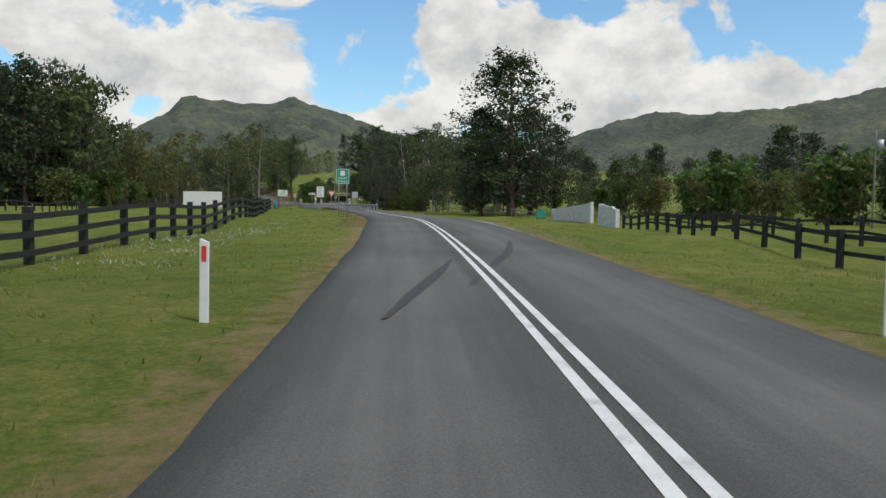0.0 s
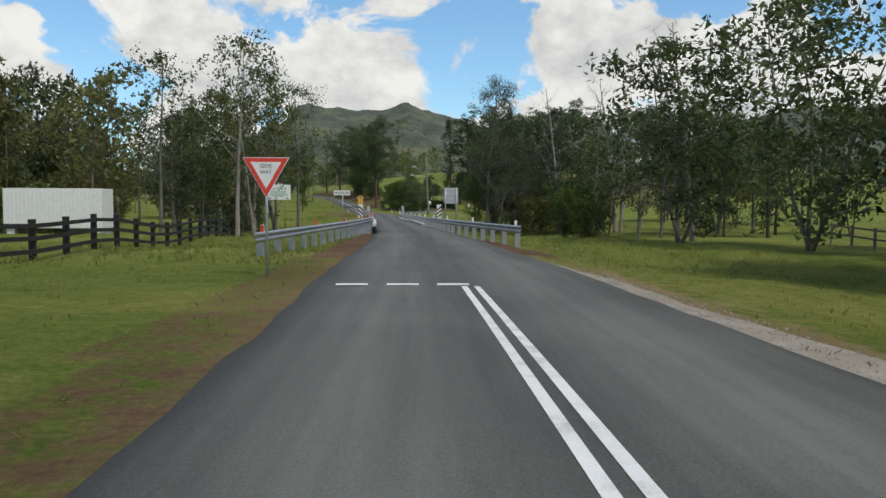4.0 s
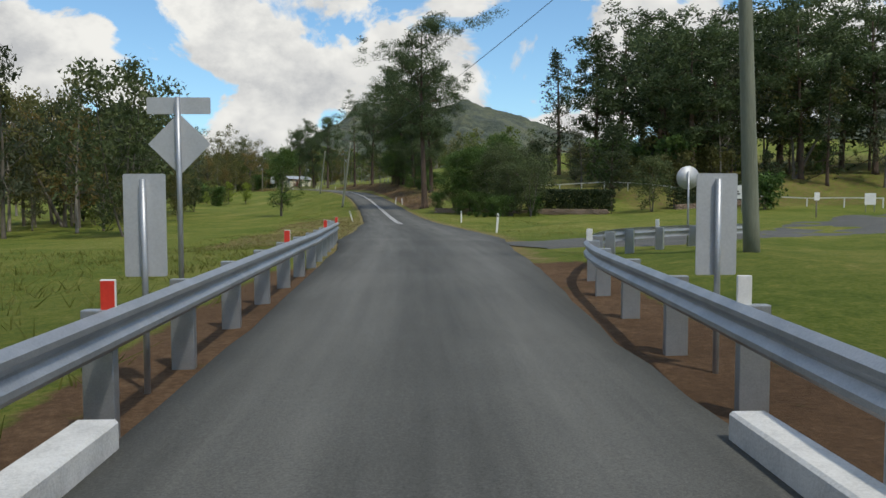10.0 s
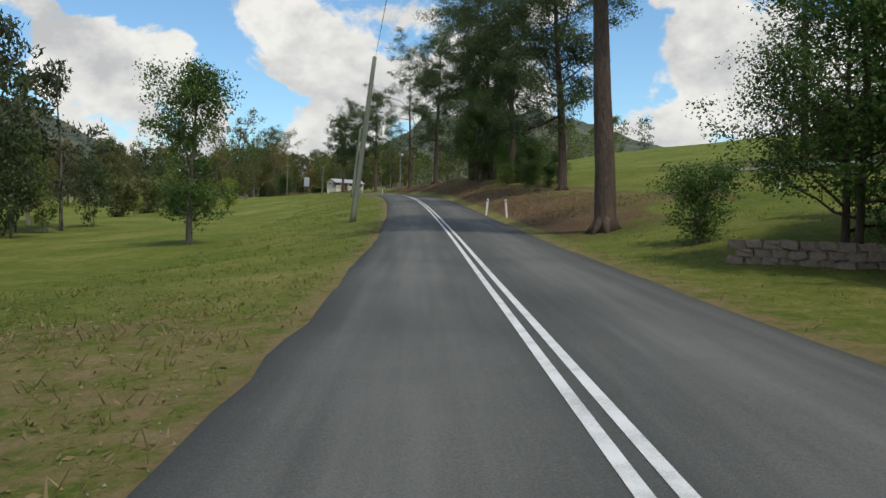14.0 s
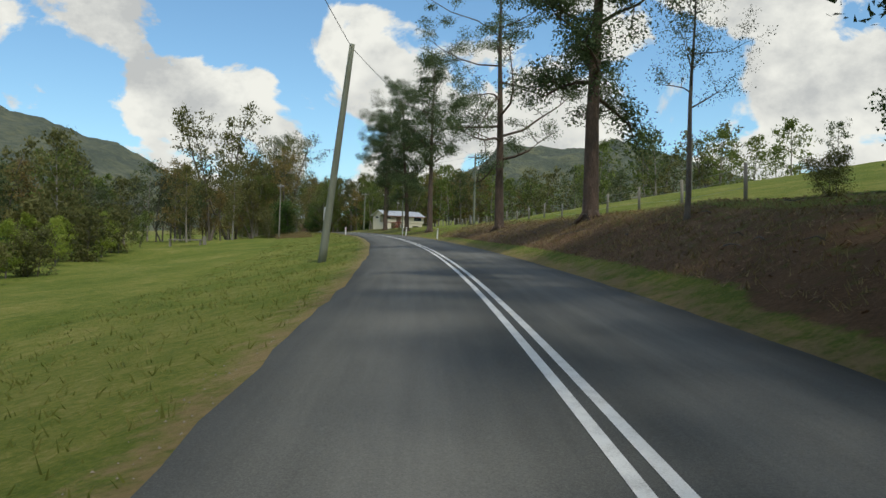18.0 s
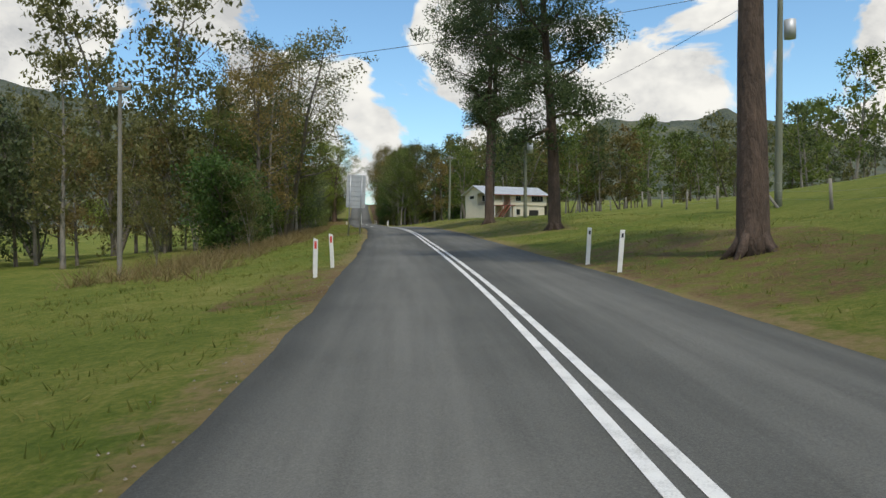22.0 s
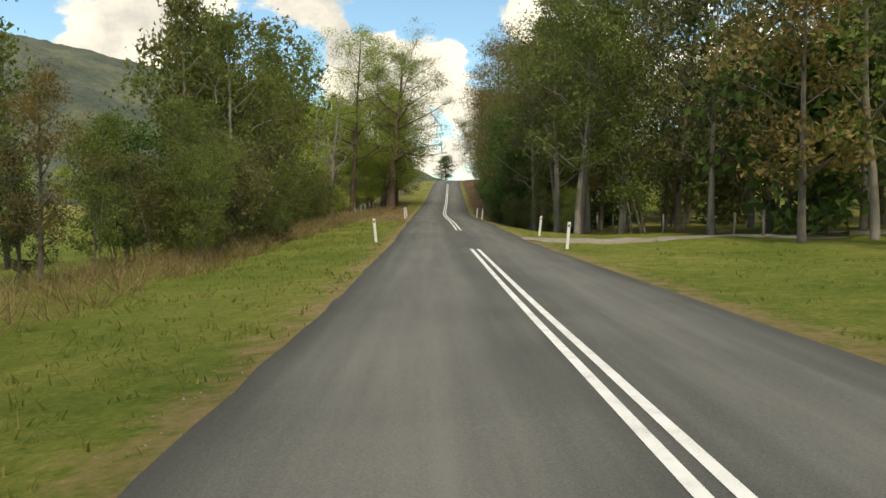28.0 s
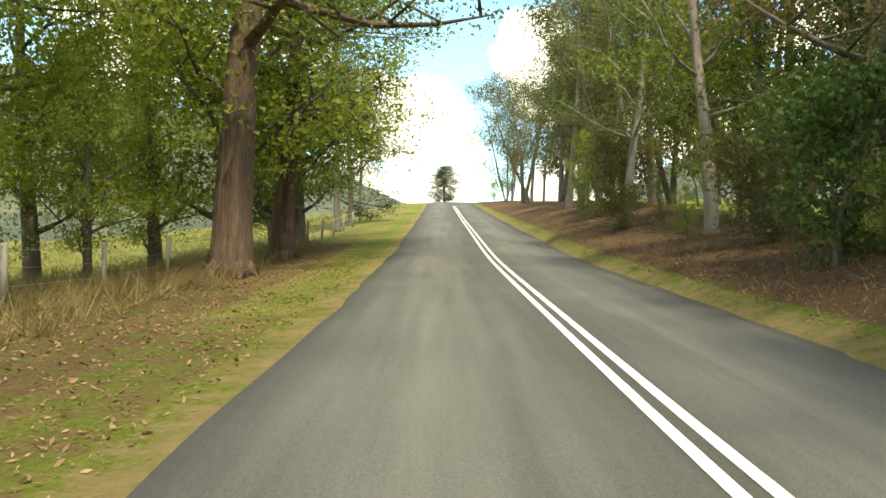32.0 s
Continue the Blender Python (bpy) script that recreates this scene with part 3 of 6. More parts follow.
for _d in (-1.5, -0.55, 0.4):
    part("line_marking", ribbon("line_marking", np.array([91.2, 91.5]), np.full(2, _d), np.full(2, _d + 0.6), 0.006, M_LINE), road, "white give way dash")



def shoulder(name, label, us, inner, outer, mat, lift=0.014):
    """A thin strip of loose stone lying on the ground beside the seal."""
    verts, cols = [], 4
    for u, p, q in zip(us, inner, outer):
        for k in range(cols + 1):
            x, y = spot(u, p + (q - p) * k / cols)
            verts.append((float(x), float(y), float(ground_z(x, y)[0]) + (lift if k < cols else -0.02)))
    n = cols + 1
    faces = [(i * n + k, i * n + k + 1, (i + 1) * n + k + 1, (i + 1) * n + k) for i in range(len(us) - 1) for k in range(cols)]
    return tagged(new(name, mesh_from(name, verts, faces, mat, True)), label, "gravel", kind="structure")


_u = np.arange(24, 98, 0.7)
_w = np.interp(_u, (24, 40, 60, 85, 97), (0.1, 0.55, 1.0, 0.9, 0.3)) + 0.12 * np.sin(_u * 0.9) + 0.08 * np.sin(_u * 2.3 + 1)
shoulder("gravel_shoulder", "pale loose gravel shoulder beside the seal", _u, mid(_u) + half(_u) + 0.03, mid(_u) + half(_u) + 0.06 + np.maximum(_w, 0.05), M_GRAVEL)
M_TYRE = mottled("tyre_rubber_mark", [(0.35, (0.028, 0.028, 0.028)), (0.6, (0.055, 0.055, 0.053))], 3, 0.8, 0, 0.3, 60)
for _k in (((43, -1.2), (48, -1.2), (53, -1.15), (60, -1.08), (68, -1.02), (75, -1.0)), ((42, 0.15), (45, -0.05), (47, 0.2), (50, 0.62)), ((8, -0.35), (10, 0.0), (13, 0.58), (15, 0.9)), ((11, 0.95), (14, 1.7), (17, 2.5), (21, 3.2))):
    _u = np.arange(_k[0][0], _k[-1][0] + 0.01, 0.5)
    _d = np.interp(_u, [p[0] for p in _k], [p[1] for p in _k])
    _w = 0.09 * np.sin(np.linspace(0.15, 3.0, len(_u))) + 0.02
    part("tyre_mark", ribbon("tyre_mark", _u, _d - _w, _d + _w, 0.004, M_TYRE), road, "dark curved tyre mark")

# ---- trees ----
rng = np.random.default_rng(7)


def leaf_quads(centres, spread, count, size, aspect, droop, r):
    """Small leaves scattered round cluster centres."""
    n = len(centres) * count
    c = np.repeat(centres, count, 0)
    s = np.repeat(spread, count)[:, None]
    v = r.normal(size=(n, 3))
    v /= np.linalg.norm(v, axis=1)[:, None]
    p = c + v * s * r.random((n, 1)) ** 0.45 * np.array([1, 1, 0.72])
    a = r.normal(size=(n, 3)) + np.array([0, 0, -droop])
    a /= np.linalg.norm(a, axis=1)[:, None]
    b = np.cross(a, r.normal(size=(n, 3)))
    b /= np.linalg.norm(b, axis=1)[:, None] + 1e-9
    k = size * (0.6 + 0.8 * r.random((n, 1)))
    a, b = a * k, b * k * aspect
    return np.stack([p - a, p - b * 1.25 + a * 0.35, p + a, p + b * 1.25 + a * 0.35], 1)


def bent(p, way, length, steps, wander, lift, r):
    out = [np.array(p, float)]
    way = np.array(way, float)
    for _ in range(steps):
        way = way + r.normal(size=3) * wander + np.array([0, 0, lift])
        way /= np.linalg.norm(way)
        out.append(out[-1] + way * length / steps)
    return out


def make_tree(name, label, height, trunk_r, bark, leaves, seed, crown0=0.35, reach=0.3, limbs=14, twigs=4, clump=0.9, per=55, leaf=0.17,
              aspect=0.45, droop=0.6, rise=0.35, lean=0.03, shape=None, forks=1, many=1.0, fine=1.0, core=3):
    """A tapered trunk with limbs and twigs, and a crown of small leaves on their ends."""
    r = np.random.default_rng(seed)
    shape = shape or (lambda s: math.sin(math.pi * min(1, 0.15 + 0.85 * s)) ** 0.7)
    root = thing(name, label, "tree")
    stems, roots, bars, centres, spreads = [], [], [], [], []
    for f in range(forks):
        way = np.array([r.normal() * (lean + 0.09 * (forks > 1)), r.normal() * (lean + 0.09 * (forks > 1)), 1.0])
        stem = bent((r.normal() * 0.25 * (forks > 1), r.normal() * 0.25 * (forks > 1), -0.3), way, height * 0.97 + 0.3, 9, lean, 0.05, r)
        rad = [trunk_r * (1.5 if i == 0 else 1) * (1 - 0.88 * (i / 9) ** 0.9) / forks ** 0.5 for i in range(10)]
        stem = [stem[0], stem[0] + (stem[1] - stem[0]) * 0.3, *stem[1:]]
        rad = [rad[1] * 1.5, rad[1] * 1.1, *rad[1:]]
        stems.append((stem, rad, 9 if fine < 0.9 else 6))
        if fine < 0.9 and trunk_r > 0.3:
            # root flare
            roots += [([np.array([math.cos(a) * trunk_r * 1.9, math.sin(a) * trunk_r * 1.9, -0.25]), np.array([math.cos(a) * trunk_r * 0.85, math.sin(a) * trunk_r * 0.85, 0.18]),
                            np.array([0, 0, 0.9])], [trunk_r * 0.2, trunk_r * 0.36, trunk_r * 0.4], 6) for a in np.arange(6) * 1.05 + r.random(6) * 0.5]
        s = np.array([stem[0], *stem[2:]])
        for i in range(limbs):
            q = crown0 + (1 - crown0) * (i + r.random()) / limbs
            q = min(q, 0.985)
            at = np.array([np.interp(q * 9, range(10), s[:, k]) for k in range(3)])
            span = height * reach * shape((q - crown0) / (1 - crown0)) * (0.7 + 0.6 * r.random())
            az = i * 2.4 + r.random() * 1.2
            limb = bent(at, (math.cos(az), math.sin(az), rise + 0.35 * r.normal()), span, 4, 0.17, 0.07, r)
            r0 = max(0.02, np.interp(q * 9, range(10), [rad[1], *rad[2:]]) * 0.5)
            if fine < 0.9:
                bars.append((limb, [r0, r0 * 0.8, r0 * 0.6, r0 * 0.4, r0 * 0.15], 5))
            else:
                bars.append((limb[::2], [r0, r0 * 0.6, r0 * 0.15], 3))
            for k in range(twigs):
                w = 0.3 + 0.7 * (k + r.random()) / twigs
                b0 = np.array([np.interp(w * 4, range(5), np.array(limb)[:, j]) for j in range(3)])
                tw = bent(b0, r.normal(size=3) + np.array([0, 0, 0.5]), span * 0.33 + 0.4, 2, 0.2, 0.1, r)
                if fine < 0.9 or not leaves:
                    bars.append((tw[::2], [r0 * 0.35, r0 * 0.08], 3))
                centres += [tw[1], tw[2]]
                spreads += [clump * (0.55 + 0.5 * r.random())] * 2
            centres.append(limb[-1])
            spreads.append(clump)
    for st in stems:
        part("trunk", tubes("trunk", [st], bark), root)
    for st in roots:
        part("root", tubes("root", [st], bark), root)
    tagged(part("branchwork", tubes("branchwork", bars, bark), root), kind="stuff")
    if leaves:
        cs, sp = np.array(centres), np.array(spreads)
        q = leaf_quads(cs, sp, max(1, round(per * many)), leaf * fine, aspect, droop, r)
        n_in, s_in = (3 * core, 0.085) if fine < 0.5 else (2 * core, 0.14) if fine < 0.9 else (core, 0.24) if fine < 1.3 else (1, 0.42)
        inner = leaf_quads(cs, sp * 0.5, n_in, float(np.mean(sp)) * s_in, min(0.6, aspect * 1.3), 0.2, r)
        part("crown", quads_mesh("crown", np.concatenate([q, inner])[:, [0, 1, 3]], leaves), root)
    return root


def cone(s):
    return max(0.06, 1 - s) ** 0.8


def flat_top(s):
    return 0.45 + 0.75 * s if s < 0.75 else 1.0 - (s - 0.75) * 2.0


def kinds(make_tree):
    return {
        "gum": [make_tree("gum_tree", "tall eucalypt with an open grey-green crown and pale trunk", 18, 0.26, M_PALE, M_EUC, 11, 0.34, 0.25, 15, 4, 1.15, 26, 0.2, 0.36, 0.9, 0.55),
                make_tree("gum_tree", "slender eucalypt with sparse drooping olive leaves", 16, 0.2, M_BARK, M_EUC, 12, 0.4, 0.22, 13, 4, 1.0, 22, 0.2, 0.34, 1.0, 0.6),
                make_tree("gum_tree", "spreading eucalypt with forked trunk and olive crown", 14, 0.3, M_BARK, M_OLIVE, 13, 0.3, 0.26, 9, 4, 1.1, 26, 0.2, 0.36, 0.8, 0.5, 0.06, None, 2)],
        "oak": [make_tree("she_oak", "feathery dark grey-green river she-oak", 13, 0.18, M_BARK, M_OAK, 21, 0.18, 0.24, 18, 4, 1.0, 32, 0.2, 0.22, 1.2, 0.5),
                make_tree("she_oak", "bushy dull green creekside tree with thin trunks", 10, 0.14, M_BARK, M_EUC, 22, 0.15, 0.3, 9, 4, 1.0, 30, 0.19, 0.3, 0.8, 0.5, 0.06, None, 3)],
        "pine": [make_tree("pine_tree", "tall pine with bare reddish trunk and dark clumped needles", 22, 0.36, M_PBARK, M_PINE, 31, 0.27, 0.3, 25, 5, 1.2, 150, 0.2, 0.27, 0.1, 0.3, 0.015, flat_top, core=7),
                 make_tree("pine_tree", "tall pine with sparse high crown of dark needles", 21, 0.33, M_PBARK, M_PINE, 32, 0.38, 0.27, 20, 5, 1.05, 125, 0.2, 0.27, 0.1, 0.35, 0.02, flat_top, core=5),
                 make_tree("pine_tree", "tall pine with a bare trunk, long bare limbs and few tufts", 21, 0.35, M_PBARK, M_PINE, 34, 0.24, 0.36, 19, 4, 0.85, 120, 0.17, 0.27, 0.1, 0.2, 0.02, lambda s: 0.75 + 0.3 * s if s < 0.75 else 1.0 - (s - 0.75) * 2.0, core=4),
                 make_tree("pine_tree", "dense dark pine with branches from low on its trunk", 20, 0.36, M_PBARK, M_DARK, 33, 0.14, 0.25, 26, 4, 1.6, 36, 0.3, 0.3, 0.2, 0.25, 0.015)],
        "dense": [make_tree("dense_tree", "large dense dark green tree with foliage to the ground", 20, 0.4, M_PBARK, M_DARK, 35, 0.05, 0.29, 38, 5, 1.5, 40, 0.2, 0.4, 0.4, 0.3, 0.015, lambda s: (1 - s) ** 0.42 * (0.75 + 0.4 * min(1, s * 2.5)), core=4)],
        "hoop": [make_tree("hoop_pine", "dark conical hoop pine with tiered branches", 20, 0.3, M_PBARK, M_DARK, 41, 0.12, 0.2, 34, 4, 0.75, 30, 0.2, 0.22, 0.2, 0.05, 0.01, cone)],
        "broad": [make_tree("broadleaf_tree", "dense round leafy tree with glossy green leaves", 9, 0.2, M_BARK, M_BROAD, 51, 0.16, 0.34, 22, 5, 1.0, 38, 0.15, 0.5, 0.4, 0.45),
                  make_tree("broadleaf_tree", "leafy dark green roadside tree with low branches", 11, 0.2, M_BARK, M_DARK, 52, 0.1, 0.3, 24, 5, 1.05, 36, 0.17, 0.45, 0.5, 0.45)],
        "sunny": [make_tree("yellow_green_tree", "sunlit yellow-green leafy tree", 11, 0.2, M_BARK, M_SUNNY, 61, 0.12, 0.32, 22, 5, 1.05, 30, 0.19, 0.45, 0.5, 0.45)],
        "rust": [make_tree("autumn_tree", "feathery tree with rusty yellow-brown foliage", 13, 0.2, M_BARK, M_RUST, 71, 0.16, 0.26, 20, 4, 1.1, 32, 0.19, 0.3, 0.8, 0.5),
                 make_tree("olive_tree", "thin-leaved tree with olive-brown foliage", 14, 0.2, M_PALE, M_OLIVE, 72, 0.2, 0.24, 18, 4, 1.1, 30, 0.2, 0.3, 0.9, 0.5)],
        "olive": [make_tree("olive_tree", "open yellowish-olive forest tree with a pale trunk", 14, 0.2, M_PALE, M_LIGHT, 73, 0.22, 0.25, 18, 4, 1.1, 30, 0.18, 0.36, 0.7, 0.5)],
        "scrub": [make_tree("scrub_tree", "scrubby roadside tree with many thin stems and leaves to the ground", 12, 0.12, M_BARK, M_LIGHT, 77, 0.08, 0.22, 14, 4, 1.1, 16, 0.18, 0.36, 0.7, 0.7, 0.05, None, 3, core=3),
                  make_tree("scrub_tree", "scrubby leafy tree with yellow-green leaves and leaning stems", 13, 0.13, M_PALE, M_OLIVE, 78, 0.1, 0.22, 14, 4, 1.1, 16, 0.19, 0.36, 0.7, 0.7, 0.06, None, 3, core=3)],
        "laurel": [make_tree("broadleaf_tree", "dense domed tree with dark glossy leaves and several stems", 8, 0.17, M_PBARK, M_BROAD, 53, 0.14, 0.42, 17, 5, 0.85, 36, 0.14, 0.5, 0.4, 0.5, 0.05,
                            lambda s: (1 - s) ** 0.5 * (0.72 + 0.5 * min(1, s * 2.5)), 2, core=5)],
        "redgum": [make_tree("red_gum", "large gum with thick stringy reddish trunk and leafy crown", 19, 0.5, M_RBARK, M_LIGHT, 76, 0.3, 0.4, 22, 5, 1.3, 40, 0.19, 0.42, 0.7, 0.4, 0.03)],
        "shade": [make_tree("shade_gum", "tall spreading gum with a wide leafy crown over the road", 20, 0.28, M_PBARK, M_SUNNY, 79, 0.24, 0.4, 20, 6, 1.35, 40, 0.19, 0.42, 0.7, 0.5, 0.03)],
        "dead": [make_tree("bare_tree", "leafless pale grey tree with fine branches", 16, 0.24, M_PALE, None, 81, 0.25, 0.26, 18, 6, 1, 1, 0.1, 0.3, 0, 0.8, 0.04)],
        "shrub": [make_tree("shrub", "dense dark green rounded shrub", 3.2, 0.09, M_BARK, M_BROAD, 91, 0.02, 0.5, 14, 4, 0.6, 15, 0.13, 0.5, 0.3, 0.7, 0.1, None, 2),
                  make_tree("shrub", "scrubby olive bush with thin stems", 3.0, 0.07, M_BARK, M_OLIVE, 92, 0.02, 0.48, 12, 4, 0.6, 14, 0.14, 0.3, 0.6, 0.9, 0.12, None, 3)],
    }


def close_tree(*a, **kw):
    return make_tree(*a, many=2.1, fine=0.38, **kw)


def near_tree(*a, **kw):
    return make_tree(*a, many=1.25, fine=0.57, **kw)


def mid_tree(*a, **kw):
    return make_tree(*a, many=0.46, fine=1.02, **kw)


def far_tree(*a, **kw):
    return make_tree(*a, many=0.26, fine=1.5, **kw)


CLOSE, NEAR, MID, FAR = kinds(close_tree), kinds(near_tree), kinds(mid_tree), kinds(far_tree)
PROTO = [o for k in (CLOSE, NEAR, MID, FAR) for v in k.values() for o in v]
_pk = 0


def plant(kind, u, d, height=None, which=None, turn=None, wide=1.0, group=""):
    """A tree of a kind on the ground at a station and offset."""
    global _pk
    _pk += 1
    e = abs(d - 1.4)
    stock = (NEAR if kind == "pine" and e < 14 else CLOSE if e < (5 if kind == "shrub" else 17 if u > 596 and d < 0 else 9 if u > 596 else 7.5) and kind != "dense" else NEAR if e < 14 else MID if e < 30 else FAR)[kind]
    src = stock[(_pk if which is None else which) % len(stock)]
    base = {"gum": (18, 16, 14), "oak": (13, 10), "pine": (22, 21, 21, 20), "hoop": (20,), "broad": (9, 11), "sunny": (11,), "rust": (13, 14), "dead": (16,), "redgum": (19,), "shade": (20,),
            "shrub": (3.2, 3.0), "olive": (14,), "laurel": (8,), "dense": (20,), "scrub": (12, 13)}[kind][stock.index(src)]
    s = (height or base) / base
    p = on(u, d)
    m = Matrix.Translation(p) @ Matrix.Rotation(rng.random() * 6.28 if turn is None else turn, 4, "Z") @ Matrix.Diagonal((s * wide, s * wide, s, 1))
    ob = copy_thing(src, m)
    if group:
        tagged(ob, group=group)
    return ob


def wood(kinds, n, u0, u1, d0, d1, h0, h1, group):
    """A belt of trees, scattered evenly with some jitter."""
    g = max(1, int(math.sqrt(n * abs(u1 - u0) / max(1, abs(d1 - d0)))))
    for i in range(n):
        u = u0 + (u1 - u0) * ((i % g) + rng.random()) / g
        rowsn = max(1, math.ceil(n / g))
        d = d0 + (d1 - d0) * ((i // g) + rng.random()) / rowsn
        plant(kinds[int(rng.integers(len(kinds)))], u, d, h0 + (h1 - h0) * rng.random(), group=group)


# first paddocks
wood(("oak", "gum", "dense", "oak"), 26, 118, 160, -80, -40, 19, 25, "tall trees behind the left paddock")
wood(("oak", "gum", "pine", "rust", "oak"), 22, 155, 215, -78, -44, 18, 23, "trees behind the left paddock")
wood(("shrub", "scrub"), 26, 112, 200, -45, -36, 3, 6, "scrub at the paddock edge")
wood(("oak", "gum", "gum", "rust"), 14, 150, 190, -44, -17, 13, 17, "trees behind the creek sign")
wood(("oak", "gum", "dense"), 22, 20, 115, -140, -80, 17, 23, "far trees behind the left paddock")
plant("dense", 91, 20.3, 21, 0, 0.5, 1.35)
plant("dense", 96, 17.5, 15, 0, 2.5, 1.15)
plant("dense", 97, 25, 15, 0, 4.5, 1.35)
plant("dense", 103, 31, 13, 0, 1.5, 1.35)
wood(("dense", "oak"), 10, 124, 158, -56, -38, 18, 22, "tall trees behind the left paddock")
for _k, _u, _d, _h in (("dense", 104, 24, 13), ("oak", 99, 26, 11), ("oak", 112, 20, 13), ("oak", 110, 26, 12), ("oak", 120, 17, 12), ("oak", 96, 32, 9), ("oak", 90, 36, 8)):
    plant(_k, _u, _d, _h, None, None, 1.25, "dark trees beside the paddock")
wood(("oak", "gum", "hoop", "oak", "dead"), 34, 138, 178, 19, 48, 9, 12.5, "dark trees by the creek")
wood(("shrub", "broad", "scrub"), 14, 144, 172, 15, 22, 3, 5.5, "scrub by the creek")
wood(("oak", "dense", "oak", "dense"), 50, 62, 150, 48, 100, 8.5, 12, "far trees behind the right paddock")
wood(("shrub", "scrub"), 22, 50, 130, 42, 52, 4, 7, "scrub at the paddock edge")
for _u, _d, _h in ((152, 21, 15), (160, 19, 17), (153, -14, 15), (122, 18, 14), (146, -20, 14), (160, -18, 13)):
    plant("dead", _u, _d, _h, group="bare trees by the creek")
for _k, _u, _d, _h in (("gum", 141, -13.5, 17), ("gum", 152, -9.5, 16), ("gum", 164, -17, 15), ("oak", 146, -17, 12), ("oak", 156, -14, 11), ("broad", 149, -15, 5), ("oak", 160, -23, 12), ("gum", 138, -19, 15),
                       ("oak", 158, 12, 9), ("oak", 164, 12.5, 10), ("hoop", 160, 17, 13), ("dead", 155, 24, 17), ("broad", 168, 10.5, 6), ("oak", 169, 13, 11), ("hoop", 172, 16, 13)):
    plant(_k, _u, _d, _h, group="trees beside the bridge")
for _k, _u, _d, _h, _w in (("gum", 165, -16, 19, 0), ("gum", 168, -13.5, 18, 2), ("gum", 172, -18, 17, 2), ("oak", 175, -20, 10, 1), ("oak", 180, -24, 11, 0), ("scrub", 170, -15.5, 5, 0), ("oak", 163, 11.2, 18, 0), ("hoop", 164, 14.5, 15, 0), ("oak", 162, 16.5, 10, 0),
                           ("hoop", 168, 17, 13, 0), ("oak", 172, 13, 9, 1), ("oak", 166, 12.5, 8, 1), ("oak", 159, 14.5, 9, 0)):
    plant(_k, _u, _d, _h, _w, None, 0.9, "creekside trees by the bridge")
# past the bridge
wood(("oak", "gum", "oak", "rust"), 34, 250, 330, -46, -24, 13, 17, "trees along the creek flat")
wood(("scrub", "oak"), 16, 262, 330, -40, -26, 6, 9, "low trees along the creek flat")
wood(("oak", "gum", "dense"), 26, 200, 330, -75, -48, 13, 18, "far trees beyond the creek")
plant("broad", 292.6, -12.2, 9.4, 0, None, 0.95)
for _i in range(26):
    plant("hoop" if _i % 6 == 5 else "pine", 262 + 11 * (_i % 6) + 8 * rng.random(), 36 + 11 * (_i // 6) + 7 * rng.random(), 18 + 6 * rng.random(), (0, 1, 3)[_i % 3], None, 1.25, "tall trees on the hillside")
for _k, _u, _d, _h in (("dense", 270, 19, 6.5), ("oak", 277, 22, 7), ("dense", 266, 27, 8), ("oak", 280, 28, 8)):
    plant(_k, _u, _d, _h, None, None, 1.3, "garden trees above the wall")
wood(("shrub", "broad"), 12, 266, 300, 26, 45, 3, 6, "shrubs on the hillside")
wood(("gum", "oak", "gum", "hoop"), 22, 262, 312, 40, 72, 9, 16, "dark trees on the hillside")
for _u, _d, _h, _w in ((277, 6.6, 23, 1), (305.4, 11.3, 20, 0), (321.8, 10.7, 20, 0), (331.2, 10.3, 20, 0), (340, 9.6, 20, 0), (343, 13, 19, 0), (360.5, 8.4, 21, 0),
                       (380.3, 7.6, 19, 2), (418, 7.6, 21, 1), (442, 8.5, 20, 0), (460, 7.7, 20, 1), (463, 8.3, 19, 1)):
    plant("pine", _u, _d, _h, _w, None, 1.15, "roadside pines")
for _u, _d, _h in ((265.6, 8.6, 6.0), (263.6, 10.2, 6.4), (266.5, 11.6, 6.2), (268.5, 14.5, 7)):
    plant("laurel", _u, _d, _h, 0, None, 1.1, "glossy garden shrubs by the wall")
for _u, _d, _h in ((261.6, 12.2, 6.6), (259.8, 14.4, 6.8), (263.5, 14.5, 7.2), (253.6, 26.4, 5.4), (254.4, 12.6, 5.0), (252.0, 14.2, 5.4), (255.6, 13.4, 5.2)):
    plant("oak", _u, _d, _h, 1, None, 1.35, "grey-green garden shrubs by the wall")
for _u, _d, _h in ((260.5, 10.9, 2.2), (258.2, 13.0, 2.4), (257.0, 15.6, 2.0), (262.5, 9.0, 1.8), (270.5, 7.6, 1.9), (250.5, 37, 3.0), (253.4, 11.0, 1.6), (251.6, 11.6, 1.8), (255.6, 11.4, 1.7)):
    plant("shrub", _u, _d, _h, 0, None, 1.2, "low garden shrubs by the wall")
for _u, _d, _h, _w in ((329.8, 8.6, 8.8, 1.0), (331.6, 9.4, 7.6, 0.9)):
    plant("laurel", _u, _d, _h, 0, None, _w, "rounded dark trees on the bank")
for _u, _d, _h, _w in ((321.5, 12.2, 3.9, 1.25), (323.5, 13.0, 3.6, 1.2), (319.3, 9.6, 1.9, 1.5), (317.5, 13.8, 2.6, 1.2), (339, 13.5, 5, 1.0), (343, 15, 6, 1.0)):
    plant("laurel", _u, _d, _h, 0, None, _w, "understorey bushes on the bank")
plant("gum", 348.6, 8.1, 8, 1)
wood(("shrub",), 9, 310, 350, 9.5, 14, 1.0, 2.0, "shrubs on the bank")
plant("gum", 470, -19, 24, 2, None, 0.9)
